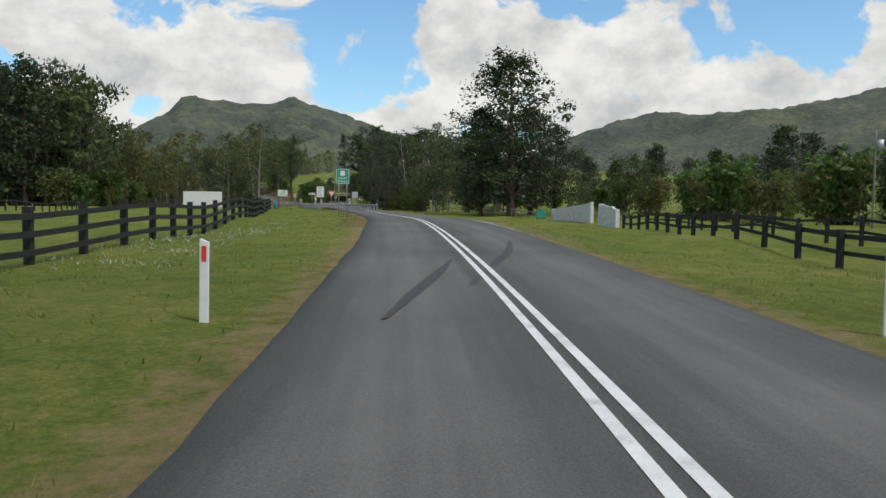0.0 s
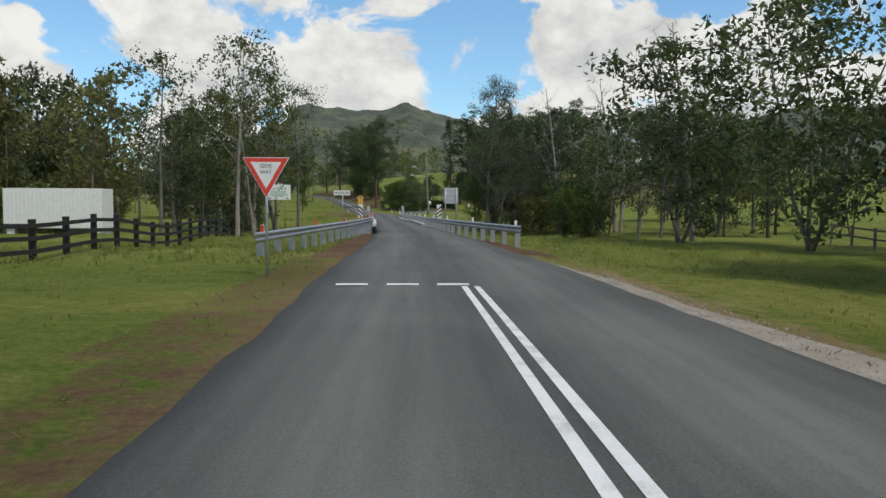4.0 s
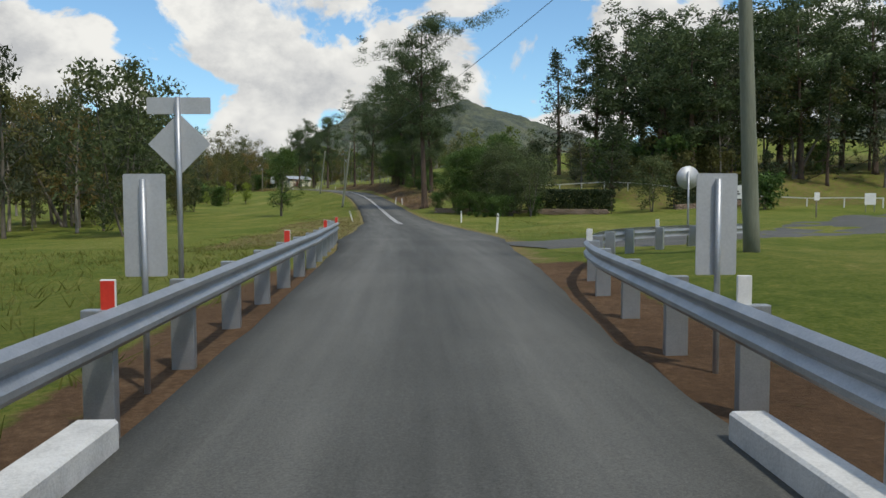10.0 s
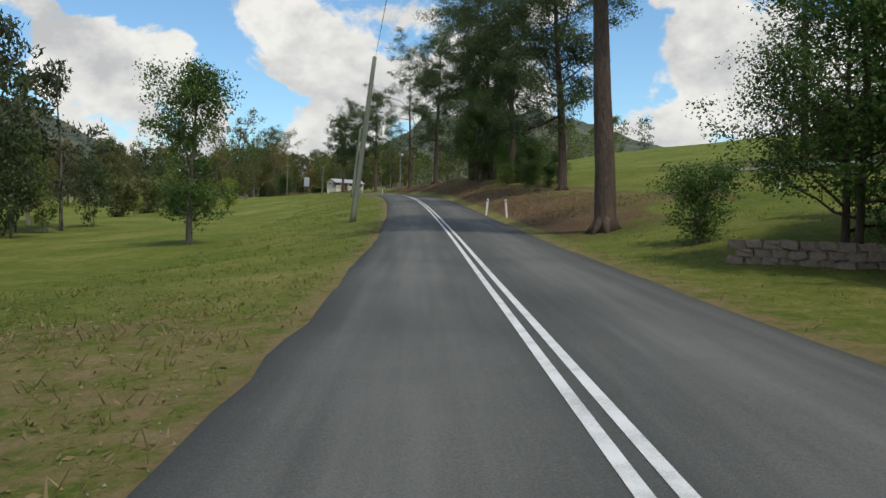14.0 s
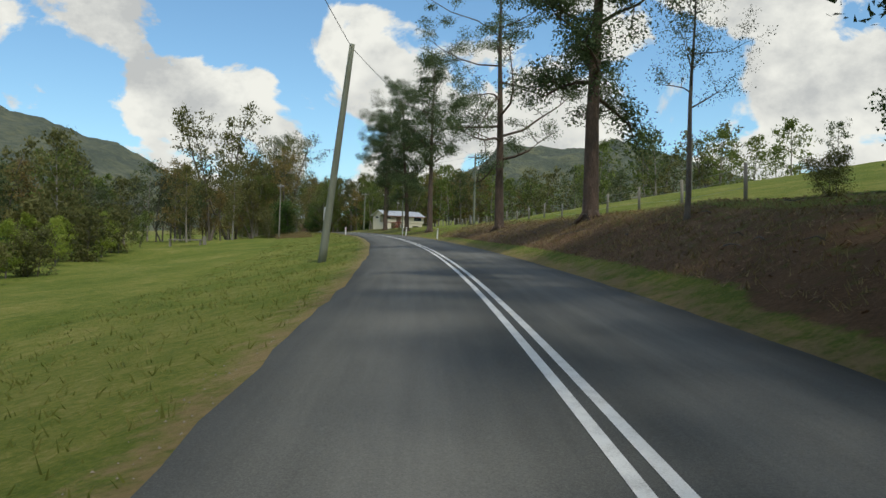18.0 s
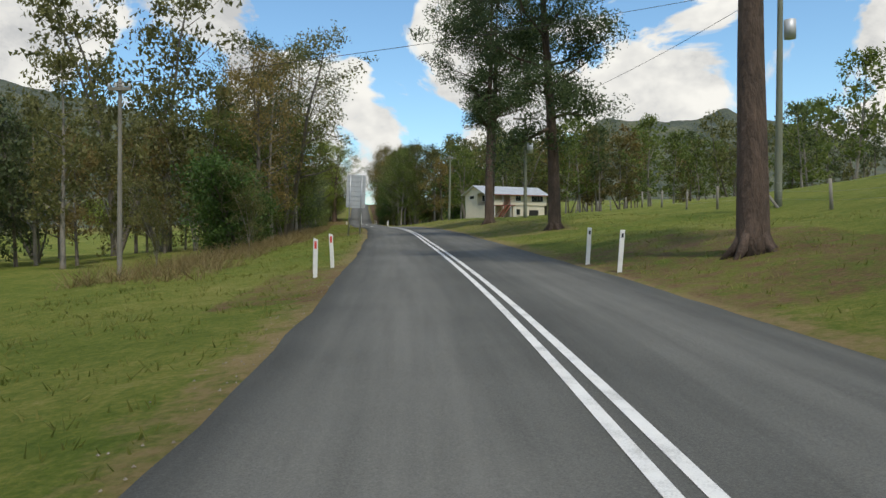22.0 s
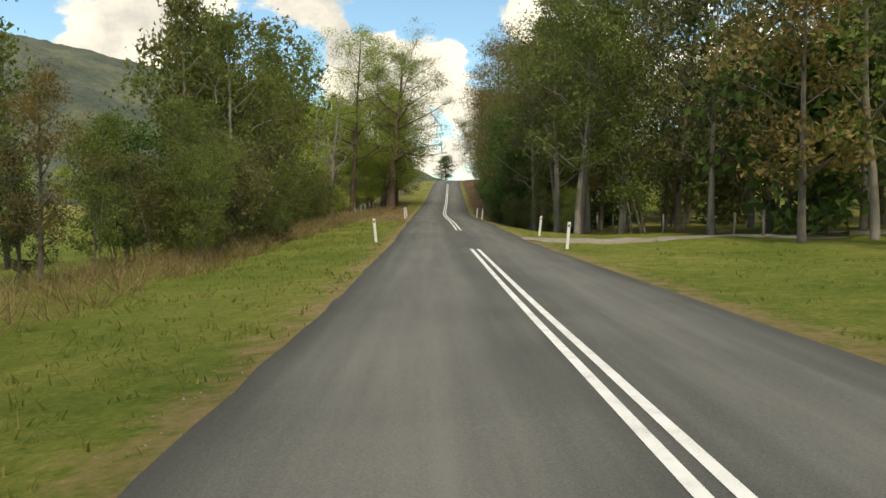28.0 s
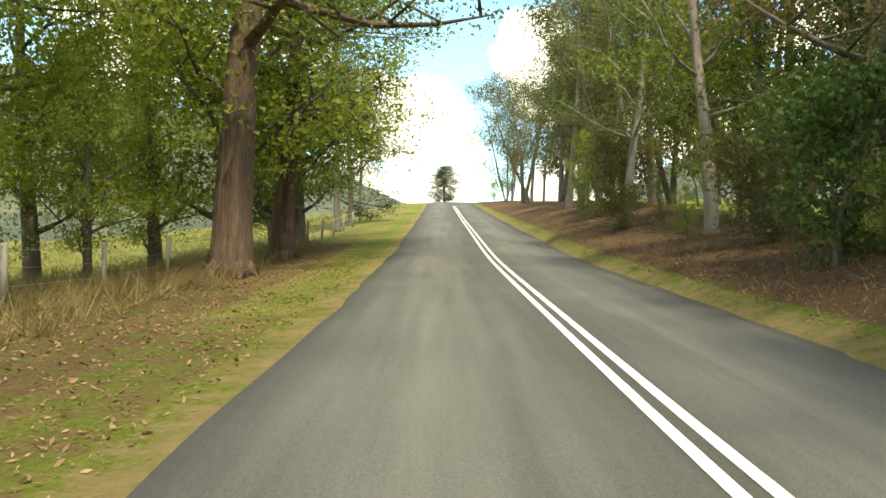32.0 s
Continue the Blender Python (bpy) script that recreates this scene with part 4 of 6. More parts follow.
plant("gum", 466, -22, 21, 2, None, 0.9)
wood(("oak", "rust", "gum", "scrub"), 26, 400, 440, -70, -28, 10, 13, "scrub below the road")
wood(("oak", "rust", "gum", "scrub"), 34, 436, 486, -66, -22, 9, 13, "scrub below the road")
wood(("shrub", "sunny", "shrub"), 20, 350, 412, -34, -20, 2.5, 5, "bushes below the verge")
wood(("shrub", "scrub"), 14, 412, 455, -40, -27, 3, 6, "bushes below the verge")
wood(("rust", "gum", "scrub", "rust"), 9, 458, 490, -18, -9.5, 11, 17, "gums beside the road")
wood(("rust", "scrub", "oak"), 14, 440, 490, -30, -17, 8, 12, "lower trees behind the gums")
for _k, _u, _d, _h in (("gum", 476, -9.5, 19), ("gum", 484, -9.0, 20), ("scrub", 480, -8.5, 12), ("gum", 491, -9.5, 18), ("scrub", 489, -8.0, 10), ("gum", 469, -11, 18), ("scrub", 472, -9, 11), ("rust", 495, -10, 14), ("scrub", 463, -10, 11)):
    plant(_k, _u, _d, _h, None, None, 1.1, "gums beside the road")
wood(("shrub", "scrub"), 20, 440, 500, -12, -7.5, 2.5, 5, "undergrowth beside the road")
wood(("broad", "scrub", "oak", "rust"), 26, 500, 546, -20, -7.5, 5, 9, "low trees beside the road")
wood(("gum", "olive", "gum", "olive"), 48, 470, 590, 66, 115, 15, 20, "trees behind the hill paddock")
wood(("gum", "olive", "rust", "gum"), 34, 545, 640, 30, 80, 13, 19, "forest behind the house")
wood(("olive", "olive", "rust", "gum"), 36, 536, 600, 20, 62, 13, 21, "trees behind the house")
wood(("rust", "rust", "olive", "scrub"), 15, 560, 590, 8.5, 17, 14, 18, "olive trees beside the road")
for _k, _u, _d, _h, _w in (("rust", 595.4, 11.7, 20, 0), ("rust", 600, 8.8, 20, 0), ("rust", 588, 10, 18, 0), ("gum", 584, 14.6, 19, 0), ("oak", 568, 16.5, 16, 0), ("oak", 574, 17.5, 18, 0), ("oak", 562, 20, 16, 0), ("rust", 549.7, 15.9, 13, 0),
                           ("olive", 546, 19, 14, 0), ("olive", 553, 21, 16, 0), ("rust", 608, 8.6, 19, 1), ("rust", 618, 8.8, 19, 0), ("olive", 628, 8.8, 16, 0), ("olive", 640, 9, 15, 0), ("rust", 654, 8.6, 15, 1), ("olive", 606, 10.5, 13, 0), ("olive", 612, 9.5, 13, 0), ("olive", 622, 10, 12, 0)):
    plant(_k, _u, _d, _h, _w, None, 1.1, "tall trees at the wood's edge")
wood(("scrub", "olive", "scrub", "rust"), 15, 557, 582, -16, -8.5, 9, 14, "trees beside the road")
wood(("scrub", "broad"), 9, 540, 554, -13, -8, 3.5, 6, "low trees beside the road")
wood(("shrub", "scrub"), 24, 542, 596, -10.5, -6.8, 2, 4.5, "undergrowth beside the road")
wood(("scrub", "rust", "gum", "scrub", "sunny"), 24, 588, 650, 9.0, 20, 9, 13, "forest above the red bank")
for _u, _d, _h in ((589.5, 10.2, 11), (594, 8.6, 10), (597, 11.5, 12), (601, 9.2, 10.5), (585, 9.0, 10), (581, 11.5, 12)):
    plant("laurel", _u, _d, _h, 0, None, 0.95, "dark leafy trees above the red bank")
wood(("shrub", "scrub", "sunny"), 26, 562, 650, 6.8, 10, 1.5, 4.5, "undergrowth above the red bank")
wood(("oak", "gum", "scrub"), 16, 650, 712, 8, 18, 13, 18, "forest above the red bank")
for _k, _u, _d, _h in (("sunny", 628, -13, 15), ("sunny", 636, -12, 16), ("redgum", 625.6, -6.0, 22), ("sunny", 629, -7.4, 17), ("sunny", 634.5, -6.4, 14), ("sunny", 641, -6.8, 15), ("sunny", 624, -14, 16), ("redgum", 631.8, -5.8, 17), ("broad", 646, -11, 9),
                       ("broad", 664, -7, 13), ("sunny", 618, -16.5, 14), ("sunny", 612, -20, 13), ("gum", 680, -8, 15), ("sunny", 596, -14, 12), ("shade", 617, -10.5, 23), ("shade", 642, -10.5, 24), ("sunny", 619, -9.8, 7), ("sunny", 623.5, -9.2, 6.5), ("sunny", 614, -14, 8), ("sunny", 629, -9.6, 7.5), ("broad", 641, -8, 9), ("sunny", 622, -18, 14)):
    plant(_k, _u, _d, _h, None, None, 1.1, "shade trees at the field edge")
for _u, _d, _h, _w in ((645, -9, 22, 0), (660, -7.5, 20, 1), (602, 13.5, 16, 2), (611, 12.5, 16, 2), (630, 12, 15, 2), (648, 11, 15, 2), (668, 10, 15, 2), (684, 9, 14, 2)):
    plant("gum", _u, _d, _h, _w, None, 1.15, "tall gums over the road")
wood(("oak", "gum", "sunny"), 16, 640, 760, -120, -60, 8, 13, "far trees beyond the field")
wood(("scrub", "shrub", "rust", "oak"), 22, 556, 604, 16, 34, 4, 10, "forest beyond the driveway")
wood(("shrub", "scrub", "broad"), 18, 262, 330, 36, 60, 3, 6, "shrubs on the hillside")
for _u, _d, _h in ((588, -9, 12), (593, -11, 11), (584, -12, 12), (598, -10, 10)):
    plant("dead", _u, _d, _h, group="bare trees beside the field")
wood(("scrub", "shrub", "sunny"), 9, 584, 599, -14, -8, 2, 4.5, "undergrowth beside the field")
plant("dense", 752, -3.8, 7.8, 0, None, 1.9)
plant("broad", 757, -4.8, 7, 0)
plant("sunny", 742, 7.0, 3.6, 0)
for _o in PROTO:
    for _c in (*_o.children_recursive, _o):
        bpy.data.objects.remove(_c)


# ---- hills ----
def hill(name, label, points, depth, far):
    """A long wooded ridge: crest heights along a bearing, with a slope towards the viewer."""
    cols, rowsn = 260, 30
    az = np.linspace(points[0][0], points[-1][0], cols)
    top = np.interp(az, [p[0] for p in points], [p[1] for p in points])
    verts = []
    for j in range(rowsn):
        s = j / (rowsn - 1)
        for a, h in zip(az, top):
            r = far - depth * (1 - s)
            z = h * (math.sin(s * math.pi / 2) ** 1.3)
            x, y = 60 + r * math.sin(radians(a)), 250 + r * math.cos(radians(a))
            n = (noise.noise((x / 160, y / 160, 0.3)) * 0.3 + noise.noise((x / 45, y / 45, 2.3)) * 0.1) * (1.08 - s)
            verts.append((x, y, -12 + z * (1 + n) + noise.noise((x / 14, y / 14, 5)) * 5 * min(1, h / 60)))
    faces = [(j * cols + i, j * cols + i + 1, (j + 1) * cols + i + 1, (j + 1) * cols + i) for j in range(rowsn - 1) for i in range(cols - 1)]
    return tagged(new(name, mesh_from(name, verts, faces, M_HILL, True)), label, "hill", kind="structure")


hill("backdrop_hill", "forested flat-topped mountain", [(-2, 60), (4, 190), (7.5, 315), (9.7, 392), (10.6, 447), (11.5, 457), (13.9, 450), (15.2, 434), (17.2, 440), (18.1, 463), (19, 476), (20.1, 460), (22.5, 416), (24.6, 360), (26.4, 330), (32, 240), (38, 150), (44, 70)], 1900, 3600)
hill("backdrop_hill", "long forested mountain range", [(34, 60), (40, 150), (46.5, 226), (49.5, 242), (52.5, 236), (56.5, 246), (60.3, 256), (64.5, 278), (70, 290), (82, 220), (100, 60)], 1100, 2000)
hill("backdrop_hill", "steep forested ridge beyond the valley", [(-80, 120), (-60, 300), (-45, 385), (-38, 380), (-32.5, 362), (-29.6, 342), (-26.5, 326), (-24, 308), (-21.5, 290), (-19.7, 277), (-17.5, 252), (-15, 226), (-11, 160), (-6, 90), (2, 30)], 1100, 2000)


# ---- signs and roadside furniture ----
def lettering(text, size, mat, parent, x, z, y=-0.016, name="lettering"):
    """Raised letters facing the oncoming driver, centred at x, z."""
    cu = bpy.data.curves.new("text", "FONT")
    cu.body, cu.size, cu.align_x, cu.align_y, cu.extrude = text, size, "CENTER", "CENTER", 0.0015
    tmp = bpy.data.objects.new("text", cu)
    scene.collection.objects.link(tmp)
    bpy.context.view_layer.update()
    me = bpy.data.meshes.new_from_object(tmp)
    bpy.data.objects.remove(tmp)
    me.materials.clear()
    me.materials.append(mat)
    me.transform(Matrix.Translation((x, y, z)) @ Matrix.Rotation(math.pi / 2, 4, "X"))
    return part(name, me, parent)


def plate(w, z0, z1, mat, x=0.0, y=0.0, thick=0.012, corner=0.05, name="sign_plate"):
    """A thin upright board with rounded corners."""
    bm = bmesh.new()
    pts = []
    for cx, cz, a0 in ((w / 2 - corner, z1 - corner, 0), (-w / 2 + corner, z1 - corner, 90), (-w / 2 + corner, z0 + corner, 180), (w / 2 - corner, z0 + corner, 270)):
        for k in range(4):
            a = radians(a0 + 30 * k)
            pts.append((x + cx + corner * math.cos(a), cz + corner * math.sin(a)))
    front = [bm.verts.new((px, y - thick / 2, pz)) for px, pz in pts]
    back = [bm.verts.new((px, y + thick / 2, pz)) for px, pz in pts]
    bm.faces.new(front[::-1])
    bm.faces.new(back)
    n = len(pts)
    for k in range(n):
        bm.faces.new((front[k], front[(k + 1) % n], back[(k + 1) % n], back[k]))
    bmesh.ops.recalc_face_normals(bm, faces=bm.faces[:])
    return done(name, bm, mat)


def stake(height, r=0.03, x=0.0, y=0.04, mat=None, sides=10, lean=0.0):
    return tubes("post", [([(x, y, -1.2), (x + lean * 0.5, y, height / 2), (x + lean, y, height)], [r] * 3, sides)], mat or M_GALV)


def bar(x0, x1, z0, z1, mat, y=-0.014, name="lettering_bar"):
    return done(name, box(x0, x1, y - 0.002, y + 0.002, z0, z1), mat)


def sign(name, label, u, d, w, z0, z1, mat, posts=(0.0,), yaw=0.0, back=False, border=None, corner=0.05, top=None, level=True):
    ob = thing(name, label, "road sign", on(u, d), turned(u, yaw))
    if level:
        ob.location.z = float(road_z(u))
    part("sign_plate", plate(w, z0, z1, mat, corner=corner), ob)
    if border:
        part("border", plate(w * 0.96, z0 + w * 0.02, z1 - w * 0.02, border, y=-0.009, thick=0.004, corner=corner), ob)
        part("face", plate(w * 0.91, z0 + w * 0.045, z1 - w * 0.045, mat, y=-0.012, thick=0.004, corner=corner * 0.8), ob)
    for x in posts:
        part("post", stake(top or (z1 - 0.03), 0.035, x, -0.045 if back else 0.045), ob, "galvanised steel post")
    return ob


s = sign("direction_sign", "green sign for great walks on two steel posts", 51, -3.2, 0.95, 2.35, 3.45, M_GREEN, (-0.28, 0.3), 0, False, M_WHITE, 0.07)
lettering("GREAT", 0.2, M_WHITE, s, 0, 2.75)
lettering("WALKS", 0.2, M_WHITE, s, 0, 2.52)
part("walker_symbol", bar(-0.16, 0.16, 2.95, 3.3, M_WHITE, -0.017, "walker_symbol"), s, "plain white block of the walking symbol")
s = sign("no_overtaking_sign", "white sign reading no overtaking or passing on a post", 79, -5.0, 0.84, 1.6, 2.8, M_WHITE, (0.02,), 0, False, M_BLACK, 0.06)
for _w, _zz, _sz in (("NO", 2.58, 0.24), ("OVERTAKING", 2.32, 0.118), ("OR", 2.07, 0.22), ("PASSING", 1.81, 0.165)):
    lettering(_w, _sz, M_BLACK, s, 0, _zz)


def give_way(u, d):
    ob = thing("give_way_sign", "red and white triangular give way sign on a post", "road sign", on(u, d), turned(u))
    for nm, k, y, mat in (("sign_plate", 0.5, 0.0, M_WHITE), ("border", 0.48, -0.004, M_RED), ("face", 0.33, -0.008, M_WHITE)):
        bm = bmesh.new()
        a = [(-k, 2.28 + k * 0.577), (k, 2.28 + k * 0.577), (0, 2.28 - k * 1.155)]
        f = [bm.verts.new((x, y - 0.005, z)) for x, z in a]
        b = [bm.verts.new((x, y + 0.005, z)) for x, z in a]
        bm.faces.new(f)
        bm.faces.new(b[::-1])
        for i in range(3):
            bm.faces.new((f[i], b[i], b[(i + 1) % 3], f[(i + 1) % 3]))
        bmesh.ops.recalc_face_normals(bm, faces=bm.faces[:])
        part(nm, done(nm, bm, mat), ob)
    lettering("GIVE", 0.12, M_BLACK, ob, 0, 2.38)
    lettering("WAY", 0.11, M_BLACK, ob, 0, 2.25)
    part("post", stake(2.5, 0.03), ob, "galvanised steel post")


give_way(93.5, -3.2)
s = sign("river_project_sign", "white river project sign with green leaves, on two posts", 134.5, -9.2, 2.3, 1.65, 3.15, M_WHITE, (-0.65, 0.6), 0.1, False, None, 0.02)
part("green_band", bar(-0.75, 0.65, 2.3, 2.5, M_GREEN, -0.012, "green_band"), s)
part("green_band", bar(-0.9, 0.85, 2.08, 2.22, M_GREEN, -0.012, "green_band"), s)
part("lettering_bar", bar(-0.7, 0.6, 2.36, 2.45, M_WHITE, -0.016), s)
part("lettering_bar", bar(-0.82, 0.78, 2.12, 2.18, M_WHITE, -0.016), s)
part("lettering_bar", bar(-0.6, 0.5, 1.98, 2.02, M_BLACK), s)
for _x in (-0.9, -0.3, 0.85):
    part("logo_block", bar(_x - 0.13, _x + 0.13, 1.74, 1.84, M_BLACK, -0.012, "logo_block"), s, "plain dark logo block")
part("twig", tubes("twig", [([(-0.6, -0.014, 2.7), (-0.1, -0.014, 2.82), (0.5, -0.014, 2.95)], [0.02, 0.018, 0.01], 5)], M_RBARK), s)
for _x, _zz in ((0.0, 2.68), (0.28, 2.72), (0.62, 2.75), (0.2, 2.9), (0.4, 3.0)):
    part("leaf_symbol", bar(_x - 0.07, _x + 0.07, _zz - 0.12, _zz + 0.1, M_GREEN, -0.012, "leaf_symbol"), s)
s.matrix_basis = s.matrix_basis @ Matrix.Translation((0, 0, 0.75)) @ Matrix.Diagonal((0.76, 1, 0.76, 1))
s = sign("creek_name_sign", "white creek name sign on a single post", 130, -4.2, 1.15, 2.28, 2.62, M_WHITE, (0.05,), 0.0, False, None, 0.02)
lettering("NIXONS CK", 0.185, M_BLACK, s, 0, 2.45)


def sign_back(name, label, u, d, w, z0, z1, rails, posts, corner=0.07, yaw=0.0):
    """The plain metal back of a sign that faces the other way."""
    ob = thing(name, label, "road sign", on(u, d), turned(u, yaw))
    ob.location.z = float(road_z(u))
    part("sign_plate", plate(w, z0, z1, M_SIGNBACK, corner=corner), ob)
    for i in range(rails):
        z = z0 + (z1 - z0) * (i + 0.5) / rails
        part("stiffener", done("stiffener", box(-w * 0.49, w * 0.49, -0.03, -0.008, z - 0.02, z + 0.02, 0.004), M_GALV), ob)
    for x in posts:
        part("post", stake(z1 - 0.02, 0.045, x, -0.075), ob, "galvanised steel post")
    return ob


sign_back("square_road_sign", "grey metal back of a square sign on two posts", 133.5, 3.9, 1.1, 1.75, 2.95, 3, (-0.42, 0.4))
sign_back("large_road_sign", "tall ribbed grey back of a road sign on two posts", 457.3, -2.6, 1.37, 1.77, 4.15, 7, (-0.42, 0.4), 0.1, -0.04)


def hazard_board(u, d, slope, front=True, low=0.6, high=1.7, w=0.37):
    ob = thing("hazard_board", "black and white striped bridge end marker" if front else "grey metal back of a bridge end marker", "road sign", on(u, d), turned(u))
    z0, z1 = low + float(road_z(u)) - ob.matrix_basis.translation.z, high + float(road_z(u)) - ob.matrix_basis.translation.z
    part("sign_plate", plate(w, z0, z1, M_WHITE if front else M_SIGNBACK, corner=0.02), ob)
    if front:
        for k in range(-1, 5):
            bm = bmesh.new()
            zc = z0 + 0.1 + k * 0.3
            pts = []
            for x, z in ((-w / 2, zc - slope * 0.16), (w / 2, zc + slope * 0.16), (w / 2, zc + slope * 0.16 + 0.145), (-w / 2, zc - slope * 0.16 + 0.145)):
                pts.append((x, min(max(z, z0), z1)))
            f = [bm.verts.new((x, -0.0095, z)) for x, z in pts]
            if len({(round(a, 3), round(b, 3)) for a, b in pts}) < 4:
                bm.free()
                continue
            bm.faces.new(f)
            part("black_stripe", done("black_stripe", bm, M_BLACK), ob)
    part("post", stake(z1 - 0.05, 0.028, 0.0, 0.05 if front else -0.04), ob, "galvanised steel post")
    return ob


hazard_board(137.2, -3.05, -1)
hazard_board(137.3, 3.32, 1)
hazard_board(189.2, -2.38, 1, False, 0.77, 1.68, 0.37)
hazard_board(189.3, 2.8, 1, False, 0.74, 1.68, 0.38)
_h = thing("load_limit_sign", "orange-yellow load limit plate above the striped marker", "road sign", on(137.25, -3.07), turned(137))
_z0 = float(road_z(137)) - _h.matrix_basis.translation.z
part("sign_plate", plate(0.36, _z0 + 1.72, _z0 + 2.36, M_YELLOW, corner=0.015), _h)
lettering("6", 0.2, M_DECK, _h, 0.0, _z0 + 2.1)
for _k in (-0.1, 0.0, 0.1):
    part("lettering_bar", bar(_k - 0.035, _k + 0.035, _z0 + 2.23, _z0 + 2.31, M_DECK), _h)
for _k in (0.0, 0.09):
    part("lettering_bar", bar(-0.11, 0.11, _z0 + 1.78 + _k, _z0 + 1.81 + _k, M_DECK), _h)
part("post", stake(_z0 + 2.3, 0.028), _h)
_h = thing("diamond_road_sign", "grey backs of bar and diamond signs on one post", "road sign", on(194, -3.52), turned(194))
part("bar_plate", plate(0.95, 2.95, 3.2, M_SIGNBACK, corner=0.02), _h)
bm = box(-0.33, 0.33, -0.006, 0.006, -0.33, 0.33)
bmesh.ops.rotate(bm, verts=bm.verts[:], matrix=Matrix.Rotation(math.pi / 4, 3, "Y"))
bmesh.ops.translate(bm, verts=bm.verts[:], vec=(0, 0, 2.5))
part("diamond_plate", done("diamond_plate", bm, M_SIGNBACK), _h)
part("post", stake(3.2, 0.04, 0, -0.05), _h, "galvanised steel post")
_h = thing("round_road_sign", "grey back of a round sign on a thin post", "road sign", on(205, 8.6), turned(205))
part("sign_plate", tubes("sign_plate", [([(0, -0.01, 2.1), (0, 0.01, 2.1)], [0.36, 0.36], 20)], M_SIGNBACK), _h)
part("post", stake(2.3, 0.03, 0, -0.05), _h)
s = sign("centre_sign", "white sign with blue lettering bars by the hedge", 247, 31.5, 1.9, 1.35, 2.55, M_WHITE, (-0.85, 0.85), -0.3, False, None, 0.02, None, False)
for _a, _b, _zz in ((-0.6, 0.6, 2.0), (-0.7, 0.7, 1.78), (-0.4, 0.4, 1.58)):
    part("lettering_bar", bar(_a, _b, _zz - 0.06, _zz + 0.06, M_BLACK), s)
part("logo_block", bar(-0.7, -0.4, 2.2, 2.45, M_BLACK, -0.012, "logo_block"), s)
for _u, _d in ((224, 19.5), (232, 29.9)):
    s = sign("small_notice", "small white notice on a timber stake", _u, _d, 0.4, 1.25, 1.8, M_WHITE, (), 0, False, None, 0.03, None, False)
    part("post", stake(1.85, 0.05, 0.0, 0.06, M_GREYWOOD), s)
s = sign("notice_board", "white notice board by the gate fence", 243, 42, 0.9, 0.7, 1.7, M_WHITE, (-0.35, 0.35), -0.3, level=False)


def guide_post():
    ob = thing("guide_post", "white roadside guide post with a reflector", "guide post")
    bm = box(-0.055, 0.055, -0.02, 0.02, -0.2, 0.98, 0.012)
    for v in bm.verts:
        v.co.y += 0.35 * v.co.x * v.co.x * 10 * 0.3
        if v.co.z > 0.9 and v.co.x > 0:
            v.co.z -= 0.03
    part("blade", done("blade", bm, M_WHITE), ob)
    part("reflector", done("reflector", box(-0.028, 0.028, -0.026, -0.021, 0.72, 0.9, 0.002), M_RED), ob, "red strip reflector")
    return ob


def guide_post_grey():
    ob = thing("guide_post", "white roadside guide post with a dark reflector", "guide post")
    part("blade", done("blade", box(-0.055, 0.055, -0.02, 0.02, -0.2, 0.98, 0.012), M_WHITE), ob)
    part("reflector", done("reflector", box(-0.025, 0.025, -0.026, -0.021, 0.8, 0.9, 0.002), M_BLACK), ob, "dark reflector")
    return ob


_gp = (guide_post(), guide_post_grey())
for _u, _d, _k, _lx, _ly in ((8, -2.45, 0, 1, 0), (7.5, 5.4, 1, 0, 0), (220, 5.0, 1, 4, 0), (243, 6.3, 1, 0, 0), (291, 5.0, 1, -4, 0), (254, -2.5, 1, -16, 5), (295.4, 4.4, 1, 6, 0),
                             (393.7, 4.75, 1, 2, 0), (421.6, 4.8, 1, 4, 0), (418.9, 4.85, 1, 5, 0), (423.6, -2.1, 0, -2, 0), (420.6, -2.3, 0, 2, 0), (549, -2.15, 1, -6, 0),
                             (556, 5.6, 1, 5, 0), (545, 5.0, 1, 4, 0), (593.2, -2.2, 1, -6, 0), (588.2, 4.9, 1, 4, 0), (594.8, 4.85, 1, 6, 0), (586.2, -2.2, 0, -3, 0)):
    m = Matrix.Translation(on(_u, _d)) @ Matrix.Rotation(turned(_u), 4, "Z") @ Matrix.Rotation(radians(_lx), 4, "Y") @ Matrix.Rotation(radians(_ly), 4, "X")
    tagged(copy_thing(_gp[_k], m), group="guide posts")
for _o in _gp:
    for _c in (*_o.children_recursive, _o):
        bpy.data.objects.remove(_c)


# ---- guard rails and bridge kerbs ----
def offsets(knots):
    a = np.array(knots, float)
    return lambda u: float(np.interp(u, a[:, 0], a[:, 1]))


_wb = ((0.0, 0.40), (0.055, 0.45), (0.055, 0.49), (0.0, 0.545), (0.0, 0.565), (0.055, 0.62), (0.055, 0.66), (0.0, 0.71), (-0.006, 0.71), (0.047, 0.66), (0.047, 0.62), (-0.008, 0.56),
          (-0.008, 0.55), (0.047, 0.49), (0.047, 0.45), (-0.006, 0.40))
W_BEAM = tuple((a, b - 0.03) for a, b in _wb)


